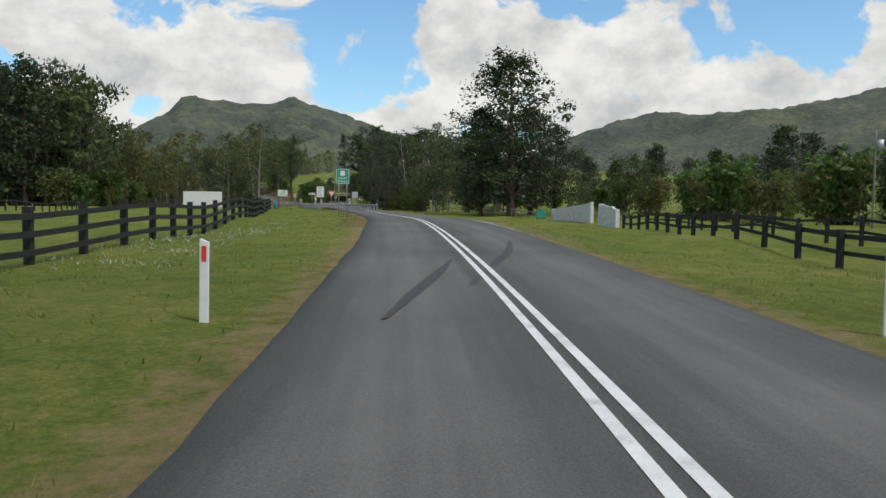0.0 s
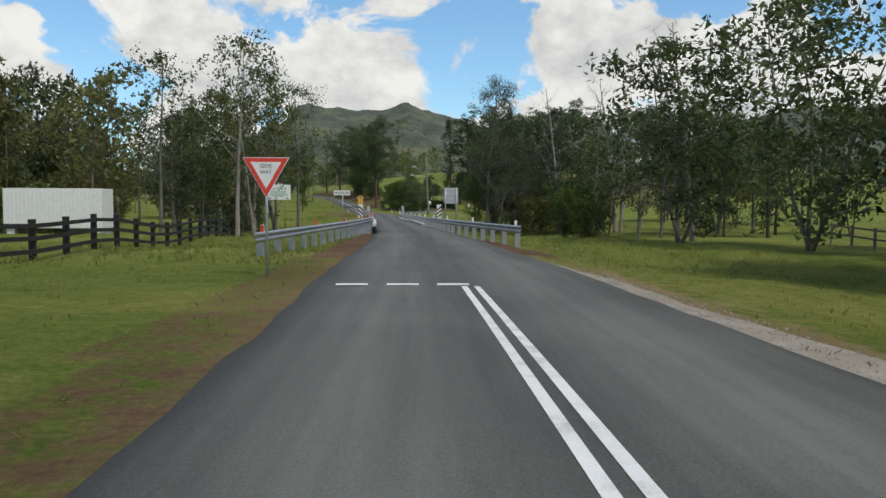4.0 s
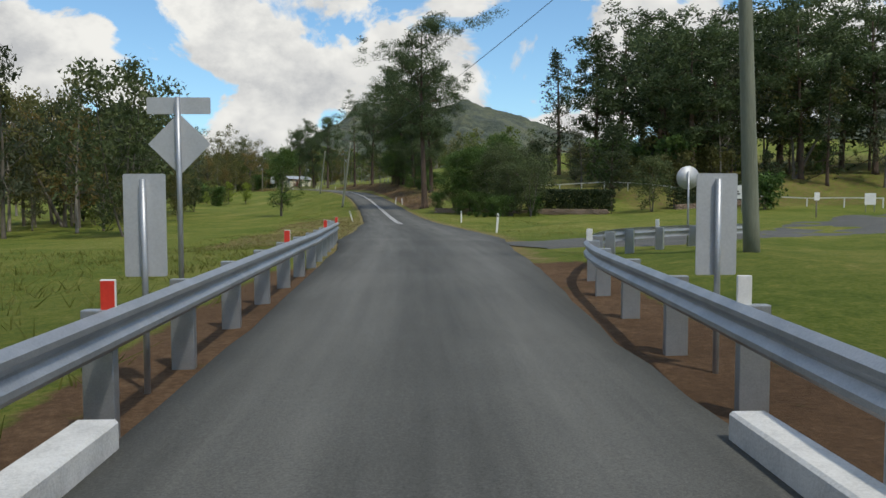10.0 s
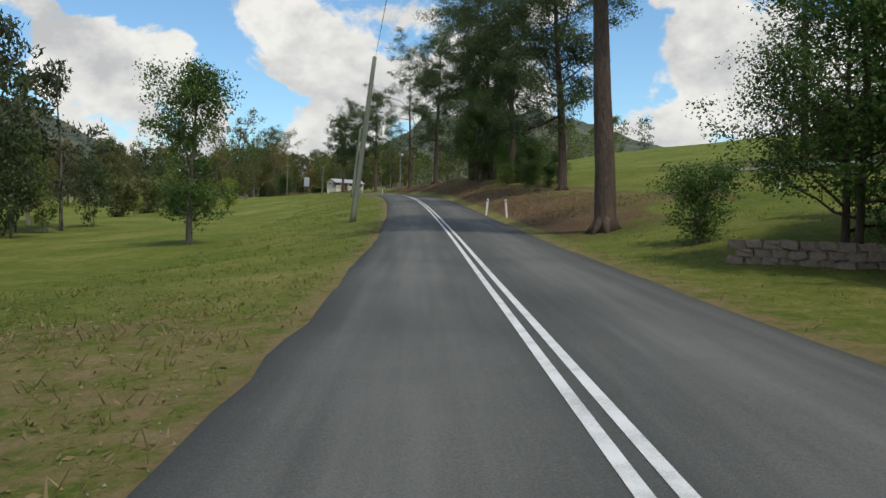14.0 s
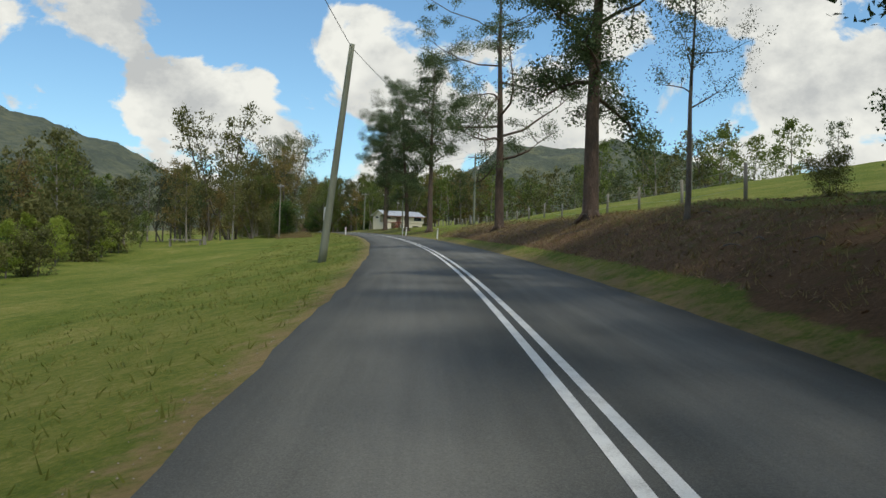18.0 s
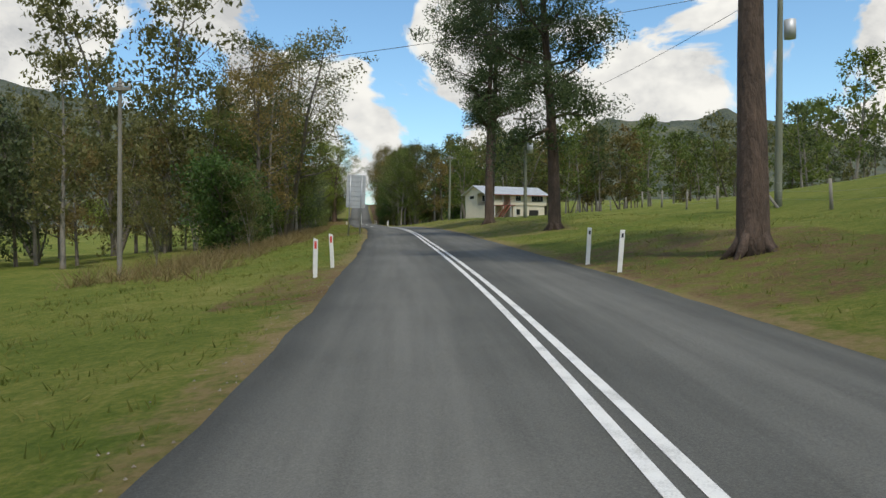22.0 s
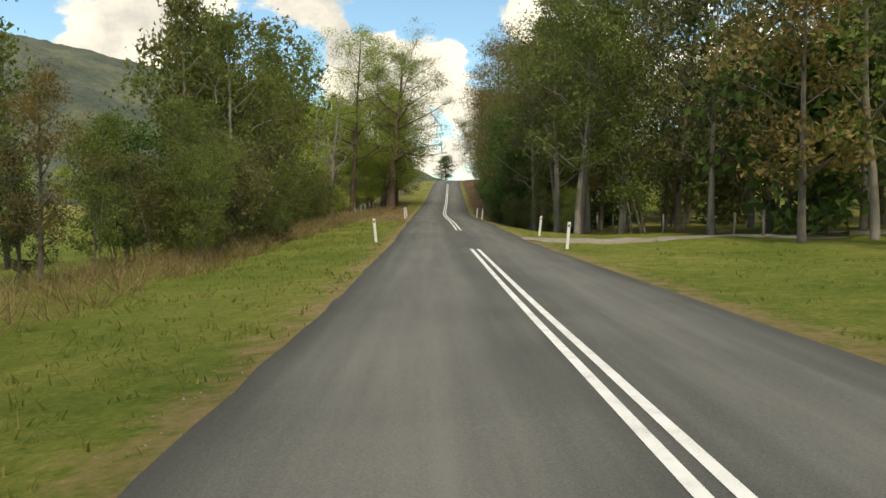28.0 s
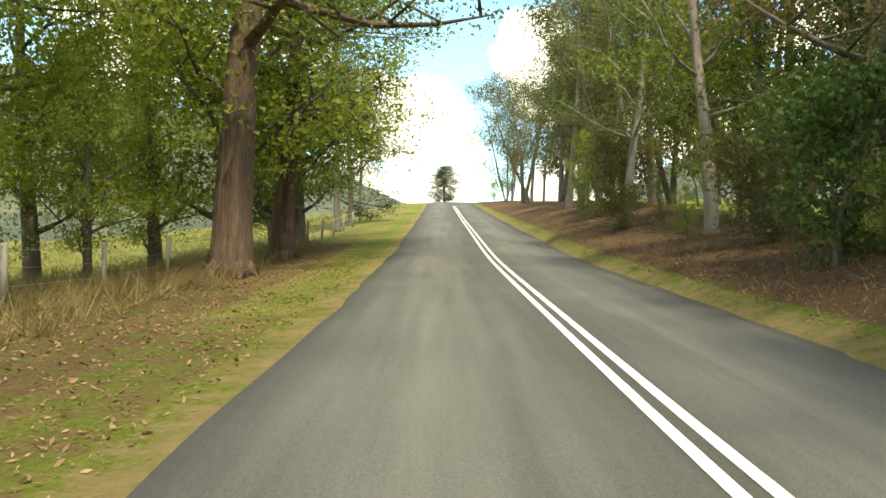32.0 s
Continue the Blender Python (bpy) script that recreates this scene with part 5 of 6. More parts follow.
def guard_rail(line, side, red):
    """A steel W-beam on posts. line: world x, y, z points about a metre apart; side: which way its face looks."""
    ob = thing("guard_rail", "weathered galvanised steel guard rail on posts", "guard rail", line[0])
    base = Vector(line[0])
    pts = [Vector(p) - base for p in line]
    verts, faces = [], []
    n = len(W_BEAM)
    for i, p in enumerate(pts):
        way = (pts[min(i + 1, len(pts) - 1)] - pts[max(i - 1, 0)])
        way.z = 0
        way.normalize()
        out = Vector((way.y, -way.x, 0)) * side
        verts += [p + out * a + Vector((0, 0, b)) for a, b in W_BEAM]
    for i in range(len(pts) - 1):
        for k in range(n):
            a, b = i * n + k, i * n + (k + 1) % n
            faces.append((a, b, b + n, a + n))
    faces += [tuple(range(n)), tuple(range((len(pts) - 1) * n, len(pts) * n))]
    bmx = mesh_from("beam", verts, faces, M_GALV)
    part("beam", bmx, ob)
    for i in range(1, len(pts) - 1, 2):
        way = (pts[i + 1] - pts[i - 1]).normalized()
        rz = math.atan2(-way.x, way.y)
        sgn = -side
        me = done("post", box(min(sgn * 0.01, sgn * 0.24), max(sgn * 0.01, sgn * 0.24), -0.05, 0.05, -1.3, 0.66, 0.01), M_GALV)
        po = part("post", me, ob)
        po.matrix_basis = Matrix.Translation(pts[i]) @ Matrix.Rotation(rz, 4, "Z")
        if i % 8 == 1:
            de = part("delineator", done("delineator", box(sgn * 0.05 - 0.055, sgn * 0.05 + 0.055, -0.02, 0.01, 0.55, 0.88, 0.008), M_WHITE), ob, "white plastic delineator")
            de.matrix_basis = po.matrix_basis
            if red:
                re = part("reflector", done("reflector", box(sgn * 0.05 - 0.05, sgn * 0.05 + 0.05, -0.026, -0.021, 0.66, 0.87), M_RED), ob, "red reflector")
                re.matrix_basis = po.matrix_basis
    return ob


_dl = offsets(((99, -4.6), (112, -3.5), (119, -2.95), (123, -2.7), (129, -2.48), (136, -2.15), (188, -2.18), (200, -2.2), (212, -2.6), (219, -3.3)))
_dr = offsets(((107, 4.5), (112, 3.85), (119, 3.12), (122, 2.82), (127, 2.58), (136, 2.3), (186, 2.3), (193, 2.75)))
_ll = [(*map(float, spot(u, _dl(u))), float(road_z(u))) for u in np.arange(99, 219.1, 1.0)]
_rr = [(*map(float, spot(u, _dr(u))), float(road_z(u))) for u in np.arange(107, 193.1, 1.0)]
_rr += [(*map(float, spot(u, d)), float(road_z(u))) for u, d in ((194, 2.85), (195, 3.0), (196, 3.2), (197, 3.5), (198, 3.8), (199, 4.2), (199.9, 4.6), (200.8, 5.1), (201.6, 5.6), (202.3, 6.2), (203, 6.9), (203.7, 7.6), (204.3, 8.4), (204.9, 9.2), (205.4, 10), (205.9, 10.9))]
guard_rail(_ll, 1, True)
guard_rail(_rr, -1, False)
for _i, (_side, _a, _b) in enumerate(((-1, -2.04, -1.78), (1, 1.94, 2.18))):
    kerb = thing("bridge_kerb", "white-painted concrete kerb along the bridge deck", "kerb")
    for _u in np.arange(137, 186, 5.0):
        u = np.array([_u + 0.02, _u + 2.5, _u + 4.98])
        v, f = [], []
        for q in u:
            for d, h in ((_a, -0.1), (_a, 0.13), (_a + 0.02, 0.15), (_b - 0.02, 0.15), (_b, 0.13), (_b, -0.1)):
                x, y = spot(q, d + 0.0)
                v.append((float(x), float(y), float(road_z(q)) + h))
        for i in range(2):
            for k in range(5):
                f.append((i * 6 + k, i * 6 + k + 1, i * 6 + k + 7, i * 6 + k + 6))
        f += [(0, 1, 2, 3, 4, 5), (12, 13, 14, 15, 16, 17)]
        part("kerb_block", mesh_from("kerb_block", v, f, M_CONC), kerb)
deck = tagged(new("bridge_deck", ribbon("bridge_deck", np.arange(136, 188, 1.0), np.full(52, -2.15), np.full(52, 2.35), -0.075, M_CONC, 2, 0.5)), "concrete bridge deck edge under the asphalt", "bridge", kind="structure")


# ---- fences ----
def rail_fence(name, label, us, dfun, mats, post, rails, height, group="", base=None):
    """Posts with horizontal rails between them, all following the ground."""
    ob = thing(name, label, "fence", on(us[0], dfun(us[0])), group=group)
    o = ob.matrix_basis.translation.copy()
    pts = [on(u, dfun(u)) - o for u in us]
    pm = done("post", box(-post / 2, post / 2, -post / 2, post / 2, -0.4, height, 0.012), mats)
    for p, u in zip(pts, us):
        q = part("post", pm, ob)
        q.matrix_basis = Matrix.Translation(p) @ Matrix.Rotation(turned(u), 4, "Z") @ Matrix.Rotation(rng.normal() * 0.015, 4, "X")
    for a, b in zip(pts, pts[1:]):
        for z, t, w in rails:
            v = b - a
            side = Vector((v.y, -v.x, 0)).normalized() * (post / 2 + w / 2 - 0.004)
            k = side.normalized() * w / 2
            up = Vector((0, 0, t / 2))
            c0, c1 = a + side + Vector((0, 0, z)), b + side + Vector((0, 0, z))
            vs = [c + e for c in (c0, c1) for e in (-k - up, k - up, k + up, -k + up)]
            part("rail", mesh_from("rail", vs, [(0, 1, 2, 3), (4, 7, 6, 5), (0, 4, 5, 1), (1, 5, 6, 2), (2, 6, 7, 3), (3, 7, 4, 0)], mats), ob)
    return ob


_three = ((0.3, 0.13, 0.045), (0.68, 0.13, 0.045), (1.05, 0.13, 0.045))
rail_fence("timber_fence", "dark-stained three-rail timber paddock fence", np.arange(3, 140, 2.3), offsets(((3, -8.3), (20, -7.7), (40, -8.4), (71, -10.6), (100, -11.2), (128, -11.9), (140, -14.2))), M_TIMBER, 0.17, _three, 1.25)
rail_fence("timber_fence", "dark-stained timber paddock fence beside the verge", np.arange(4, 51, 2.6), offsets(((3, 10.8), (20, 12.9), (26, 13.6), (33, 14.4), (51, 18))), M_TIMBER, 0.17, ((0.45, 0.13, 0.045), (0.95, 0.15, 0.045)), 1.15)
rail_fence("timber_fence", "grey weathered rail fence before dark trees", np.arange(62, 118, 2.5), offsets(((62, 23), (80, 19.5), (100, 20.5), (118, 24))), M_GREYWOOD, 0.11, ((0.5, 0.1, 0.04), (0.95, 0.1, 0.04)), 1.1)
rail_fence("timber_fence", "dark rail fence across the far paddock", np.arange(3, 96, 3.0), offsets(((3, -26), (60, -30), (96, -34))), M_TIMBER, 0.12, ((0.95, 0.1, 0.04),), 1.05)
rail_fence("timber_fence", "dark rail fence of the stock yard", np.arange(6, 66, 3.0), offsets(((6, 15), (66, 26))), M_TIMBER, 0.14, ((0.5, 0.12, 0.04), (1.0, 0.12, 0.04)), 1.15)
rail_fence("white_rail_fence", "white-painted single rail fence on the slope", np.arange(286, 250.5, -2.2), offsets(((250, 50), (262, 36), (275, 23.5), (286, 14.5))), M_WHITE, 0.1, ((1.02, 0.1, 0.05),), 1.08)


def wire_fence(us, dfun, label):
    ob = thing("wire_fence", label, "fence", on(us[0], dfun(us[0])))
    o = ob.matrix_basis.translation.copy()
    pts = [on(u, dfun(u)) - o for u in us]
    for i, p in enumerate(pts):
        lean = (rng.normal() * 0.05, rng.normal() * 0.05)
        part("post", tubes("post", [([p + Vector((0, 0, -0.3)), p + Vector((lean[0], lean[1], 1.25))], [0.075, 0.065], 8)], M_GREYWOOD), ob)
    for z in (0.4, 0.75, 1.1):
        part("wire", tubes("wire", [([p + Vector((0, 0, z)) for p in pts], [0.006] * len(pts), 4)], M_GALV), ob)


wire_fence(np.arange(352, 500, 6.5), offsets(((352, 11.5), (400, 14.2), (440, 17.5), (470, 22), (500, 26))), "grey timber post and wire paddock fence")
wire_fence(np.arange(556, 586, 2.6), offsets(((556, 17), (575, 13.5), (586, 11.5))), "grey post and wire fence among the trees")
wire_fence(np.arange(606, 690, 4.0), offsets(((606, -8.6), (640, -7.6), (690, -5.5))), "old post and wire fence at the field edge")


_s = bpy.data.objects["large_road_sign"]
_s.matrix_basis = _s.matrix_basis @ Matrix.Rotation(radians(3.2), 4, "Y")
_s = thing("fence_strainer", "thick timber strainer post with two slanting stays", "fence post", on(436, 16.9), turned(436))
part("post", tubes("post", [([(0, 0, -0.4), (0.02, 0, 1.5)], [0.13, 0.12], 10)], M_GREYWOOD), _s)
for _y in (-1.6, 1.6):
    part("stay", tubes("stay", [([(0, _y, -0.1), (0, 0, 1.05)], [0.07, 0.06], 7)], M_GREYWOOD), _s)


# ---- poles and wires ----
def power_pole(u, d, h, lean=0.0, arm=0.0, r=0.15, box_at=0.0, mat=None, label="round timber power pole, weathered greenish grey"):
    ob = thing("power_pole", label, "power pole", on(u, d), turned(u))
    n = 8
    path = [(lean * (i / n), 0, -0.5 + (h + 0.5) * i / n) for i in range(n + 1)]
    part("pole", tubes("pole", [(path, [r * (1.12 - 0.4 * i / n) for i in range(n + 1)], 12)], mat or M_POLE), ob)
    if arm:
        part("crossarm", done("crossarm", box(lean - arm, lean + arm, -0.17, -0.07, h - 0.45, h - 0.33, 0.01), M_GREYWOOD), ob)
        for x in (-0.9, -0.3, 0.35, 0.9):
            part("insulator", tubes("insulator", [([(lean + x * arm, -0.12, h - 0.34), (lean + x * arm, -0.12, h - 0.27), (lean + x * arm, -0.12, h - 0.18)], [0.03, 0.055, 0.03], 8)], M_SIGNBACK), ob)
    if box_at:
        part("transformer", tubes("transformer", [([(lean + 0.38, -0.1, box_at - 0.45), (lean + 0.38, -0.1, box_at + 0.4)], [0.26, 0.26], 14)], M_SIGNBACK), ob, "grey pole transformer")
    return ob.matrix_basis @ Vector((lean, -0.12, h - 0.2))


_p = power_pole(199, 7.75, 9.3, -0.45, 0, 0.17)
_lamp = bpy.data.objects["power_pole"]
for _x, _zz, _rise in ((-1.9, 6.4, 1.45), (-2.2, 6.2, 0.25)):
    _a = (-0.35, 0, _zz)
    part("lamp_arm", tubes("lamp_arm", [([_a, (-0.35 + _x * 0.5, 0, _zz + _rise * 0.55), (-0.35 + _x, 0, _zz + _rise)], [0.035, 0.03, 0.028], 8)], M_GALV), _lamp, "galvanised lamp arm")
    part("lamp_head", tubes("lamp_head", [([(-0.35 + _x + 0.1, 0, _zz + _rise), (-0.35 + _x - 0.15, 0, _zz + _rise), (-0.35 + _x - 0.5, 0, _zz + _rise - 0.03)], [0.07, 0.13, 0.07], 10)], M_SIGNBACK), _lamp, "grey street light head")
_p1 = power_pole(295, -3.55, 9.6, 1.35, 0, 0.17)
_p2 = power_pole(361, -3.75, 9.8, 1.3, 0, 0.17)
_p3 = power_pole(430.5, -10.4, 7.3, 0.2, 0.4, 0.09, 0, M_GREYWOOD, "thin grey timber service pole")
_p4 = power_pole(435, 17.2, 10.2, 0.15, 1.1, 0.16, 8.0)
_p9 = power_pole(466.7, 12.0, 8.9, 0.1, 1.1, 0.15, 6.0)
_o = [o for o in bpy.data.objects if o.name.startswith("power_pole") and not o.parent][-1]
part("crossarm", done("crossarm", box(-0.75, 0.95, -0.17, -0.07, 7.55, 7.67, 0.01), M_GREYWOOD), _o)
for _x in (-0.6, -0.2, 0.4, 0.8):
    part("insulator", tubes("insulator", [([(_x, -0.12, 7.66), (_x, -0.12, 7.73), (_x, -0.12, 7.82)], [0.03, 0.055, 0.03], 8)], M_SIGNBACK), _o)
    part("drop_wire", tubes("drop_wire", [([(_x, -0.12, 7.7), (_x * 0.8 + 0.12, -0.3, 7.1), (_x * 0.5 + 0.15, -0.2, 6.4)], [0.012] * 3, 4)], M_BLACK), _o)
_p5 = power_pole(502, 10.2, 8.6, 0.3, 0.8, 0.15)
_p6 = power_pole(486, 16.5, 7.6, 0.15, 0, 0.13)
_p7 = power_pole(452, 62, 9.0, 0, 1.0, 0.15)
_p8 = power_pole(55, 42, 8.5, 0, 0, 0.1, 7.2, M_GREYWOOD, "slim grey pole by the stock yard")


def cable(a, b, sag):
    a, b = Vector(a), Vector(b)
    pts = []
    for i in range(17):
        s = i / 16
        p = a.lerp(b, s)
        p.z -= sag * 4 * s * (1 - s)
        pts.append(p - a)
    ob = new("power_cable", tubes("power_cable", [(pts, [0.014] * 17, 4)], M_BLACK))
    ob.matrix_basis = Matrix.Translation(a)
    tagged(ob, "thin dark overhead power cable between poles", "cable", "overhead cables")


cable(_p, _p1, 1.2)
cable(_p1, _p2, 0.8)
cable(_p2, _p4, 0.8)
cable(_p3, _p4, 0.25)
cable(_p4, _p9, 0.5)
cable(_p9, _p5, 0.6)
cable(_p5, _p6, 0.3)
cable(_p4, _p7, 0.8)


# ---- buildings and yards ----
def house():
    a, b = Vector((*map(float, spot(516.1, 18.0)), 0)), Vector((*map(float, spot(523.5, 29.7)), 0))
    z = float(road_z(516)) + 0.68
    length, depth = (b - a).length, 4.5
    ob = thing("house", "two-storey cream weatherboard house with zinc gable roof", "house", (a.x, a.y, z), math.atan2(b.y - a.y, b.x - a.x))
    fl, ev, ap = 2.45, 4.25, 5.45

    def slab(name, mat, *q, label="", parent=None, bev=0.0):
        return part(name, done(name, box(*q, bev), mat), parent or ob, label)

    # lower storey, set back under the verandah, and upper storey boards
    slab("wall", M_WALL, 0.0, 2.2, 0.1, depth, -0.6, fl)
    slab("wall", M_WALL, 2.2, 6.2, 1.9, depth, -0.6, fl)
    slab("wall", M_WALL, 6.2, length - 0.4, 0.12, depth, -0.6, fl)
    slab("wall", M_WALL, 5.6, length, 0.0, depth, fl, ev)
    slab("wall", M_WALL, 0.0, 5.6, 1.8, depth, fl, ev)
    slab("verandah_floor", M_DECK, 0.0, 5.6, 0.0, 1.8, fl - 0.12, fl)
    slab("verandah_screen", M_WALL, 0.0, 3.9, 0.0, 0.08, fl, fl + 0.85)
    for k in range(13):
        zz = fl + k * 0.14
        slab("weatherboard", M_WALL, 5.59, length + 0.01, -0.022, 0.0, zz, zz + 0.125)
    for k in range(5):
        slab("weatherboard", M_WALL, 0.0, 3.9, -0.02, 0.0, fl + k * 0.17, fl + k * 0.17 + 0.15)
    for k in range(12):
        slab("weatherboard", M_WALL, -0.022, 0.0, 1.8, depth, fl + k * 0.15, fl + k * 0.15 + 0.135)
    # gable ends
    for x in (0.0, length - 0.08):
        bm = bmesh.new()
        q = [bm.verts.new((x + dx, y, zz)) for dx in (0, 0.08) for y, zz in ((0, ev), (depth, ev), (depth / 2, ap))]
        for f in ((0, 1, 2), (5, 4, 3), (0, 3, 4, 1), (1, 4, 5, 2), (2, 5, 3, 0)):
            bm.faces.new([q[i] for i in f])
        bmesh.ops.recalc_face_normals(bm, faces=bm.faces[:])
        part("gable", done("gable", bm, M_WALL), ob)
    # roof
    k = (ap - ev) / (depth / 2)
    for s in (0, 1):
        y0, y1 = (-0.5, depth / 2) if s == 0 else (depth + 0.5, depth / 2)
        z0, z1 = ev - 0.5 * k + 0.06, ap + 0.06
        v = [(-0.5, y0, z0), (length + 0.5, y0, z0), (length + 0.5, y1, z1), (-0.5, y1, z1)]
        v += [(x, y, zz - 0.06) for x, y, zz in v]
        ro = part("roof", mesh_from("roof", v, [(0, 1, 2, 3), (7, 6, 5, 4), (0, 4, 5, 1), (1, 5, 6, 2), (2, 6, 7, 3), (3, 7, 4, 0)], M_ROOF), ob, "zinc roof sheet")
        for i in range(22):
            x = -0.4 + i * (length + 0.8) / 21
            rb = mesh_from("roof_rib", [(x - 0.03, y0, z0 + 0.002), (x + 0.03, y0, z0 + 0.002), (x, y0, z0 + 0.04), (x - 0.03, y1, z1 + 0.002), (x + 0.03, y1, z1 + 0.002), (x, y1, z1 + 0.04)],
                           [(0, 1, 2), (3, 5, 4), (0, 2, 5, 3), (1, 4, 5, 2)], M_ROOF)
            part("roof_rib", rb, ro)
    slab("gutter", M_DECK, -0.5, length + 0.5, -0.6, -0.48, ev - 0.29, ev - 0.16, label="dark red gutter")
    for x in (0.06, 2.0, 3.9, 5.5):
        slab("verandah_post", M_WHITE, x - 0.05, x + 0.05, 0.02, 0.12, -0.5, ev - 0.1)
    # windows

    def window(x0, x1, y, z0, z1):
        w = slab("window", M_WHITE, x0, x1, y - 0.05, y - 0.024, z0, z1)
        n = max(1, round((x1 - x0) / 0.7))
        for i in range(n):
            g = (x1 - x0 - 0.06) / n
            part("pane", done("pane", box(x0 + 0.05 + i * g, x0 + 0.01 + (i + 1) * g, y - 0.062, y - 0.052, z0 + 0.05, z1 - 0.05), M_GLASS), w)

    window(6.6, 7.8, 0.0, fl + 0.65, fl + 1.55)
    window(10.2, 13.0, 0.0, fl + 0.55, fl + 1.55)
    window(1.0, 3.6, 1.8, fl + 0.6, fl + 1.6)
    window(6.8, 7.7, 0.1, 0.9, 1.9)
    gw = slab("window", M_WHITE, -0.05, -0.024, 2.4, 3.5, fl + 0.95, fl + 1.5)
    part("pane", done("pane", box(-0.062, -0.052, 2.46, 3.44, fl + 1.0, fl + 1.45), M_GLASS), gw)
    slab("garage_door", M_TIMBER, 9.8, 12.0, 0.08, 0.115, -0.5, 1.7)
    # stairs
    st = part("staircase", tubes("staircase", [([(1.7, -0.9, -0.5), (4.6, -0.9, fl)], [0.09, 0.09], 4), ([(1.7, -0.1, -0.5), (4.6, -0.1, fl)], [0.09, 0.09], 4)], M_DECK), ob, "dark red timber stairs")
    for i in range(13):
        x, zz = 1.8 + i * 0.225, -0.42 + i * 0.225
        part("tread", done("tread", box(x - 0.13, x + 0.13, -0.9, -0.1, zz, zz + 0.04), M_DECK), st)
    for y in (-0.92, -0.08):
        part("handrail", tubes("handrail", [([(1.7, y, 0.4), (4.6, y, fl + 0.95), (5.6, y, fl + 0.95)], [0.04] * 3, 6)], M_DECK), st)
        for i in range(7):
            x = 1.8 + i * 0.45
            zz = -0.5 + (x - 1.7) * 1.017
            part("baluster", tubes("baluster", [([(x, y, zz), (x, y, zz + 0.92)], [0.025] * 2, 5)], M_DECK), st)
    slab("landing", M_DECK, 4.5, 5.7, -0.95, 0.0, fl - 0.1, fl)
    for x in (4.6, 5.6):
        slab("landing_post", M_WHITE, x - 0.05, x + 0.05, -0.93, -0.83, -0.6, fl - 0.1)
    return ob


house()


def container(u, d, w, h, yaw):
    ob = thing("white_container", "white-painted steel box container on blocks", "container", on(u, d), turned(u, yaw))
    part("body", done("body", box(-w / 2, w / 2, -1.1, 1.1, 0.35, h, 0.03), M_WHITE), ob)
    for i in range(24):
        x = -w / 2 + 0.15 + i * (w - 0.3) / 23
        part("rib", done("rib", box(x - 0.04, x + 0.04, -1.125, -1.1, 0.45, h - 0.1), M_WHITE), ob)
    for x in (-w / 2 + 0.4, w / 2 - 0.4):
        part("block", done("block", box(x - 0.25, x + 0.25, -1.0, 1.0, -0.3, 0.35), M_CONC), ob)


container(128, -22.7, 6.2, 2.95, 0.0)


def gate_wall(p, q, h0, h1):
    """A rendered wing wall of an entrance between two spots, taller at one end."""
    a, b = on(*p), on(*q)
    v = b - a
    w = v.to_2d().length
    ob = thing("entrance_wall", "stained white-rendered entrance wing wall with piers", "wall", a, math.atan2(v.y, v.x))
    bm = box(0, w, -0.1, 0.1, -0.4, 1.0, 0.02)
    bmesh.ops.bisect_plane(bm, geom=bm.verts[:] + bm.edges[:] + bm.faces[:], plane_co=(w / 2, 0, 0), plane_no=(1, 0, 0))
    for c in bm.verts:
        s = c.co.x / w
        c.co.y += 1.2 * s * (1 - s)
        if c.co.z > 0.5:
            c.co.z += h0 + (h1 - h0) * s - 1.0
    part("wall_panel", done("wall_panel", bm, M_CONC), ob)
    for s in (0.0, 0.5, 1.0):
        x, y, h = s * w, 1.2 * s * (1 - s), h0 + (h1 - h0) * s
        part("pier", done("pier", box(x - 0.17, x + 0.17, y - 0.17, y + 0.17, -0.4, h + 0.06, 0.02), M_CONC), ob)


gate_wall((71.5, 19.3), (64.5, 20.6), 1.2, 1.95)
gate_wall((54.3, 17.5), (51.8, 17.8), 1.75, 1.35)
_g = thing("green_box", "green painted steel letter box cabinet by the entrance", "box", on(72.8, 18.3), turned(73, -0.2))
part("cabinet", done("cabinet", box(-0.5, 0.5, -0.35, 0.35, 0.1, 1.05, 0.03), M_GREEN), _g)
part("lid", done("lid", box(-0.54, 0.54, -0.39, 0.39, 1.05, 1.1, 0.015), M_GREEN), _g)
for _x in (-0.42, 0.42):
    part("leg", done("leg", box(_x - 0.05, _x + 0.05, -0.3, 0.3, -0.2, 0.1), M_GALV), _g)
    part("door_panel", done("door_panel", box(_x * 0.55 - 0.21, _x * 0.55 + 0.21, -0.37, -0.35, 0.16, 0.98, 0.008), M_GREEN), _g)
_g = thing("stock_shed", "open-fronted steel shed with a low gable roof", "shed", on(60, 58), turned(60, -0.9))
part("roof", mesh_from("roof", [(-4, -3, 2.1), (4, -3, 2.1), (4, 0, 2.9), (-4, 0, 2.9), (-4, 3, 2.1), (4, 3, 2.1), (-4, 0, 2.8), (4, 0, 2.8)], [(0, 1, 2, 3), (3, 2, 5, 4), (0, 6, 7, 1), (6, 4, 5, 7)], M_ROOF), _g)
for _x in (-3.9, 3.9):
    for _y in (-2.9, 2.9):
        part("post", tubes("post", [([(_x, _y, -0.3), (_x, _y, 2.15)], [0.07, 0.07], 6)], M_GALV), _g)
part("back_wall", done("back_wall", box(-4, 4, 2.85, 2.93, 0, 2.1), M_ROOF), _g)
part("side_wall", done("side_wall", box(3.9, 3.98, -2.9, 2.9, 0, 2.1), M_ROOF), _g)
_g = thing("blue_bin", "small blue plastic drum by the fence", "bin", on(94, -10.4))
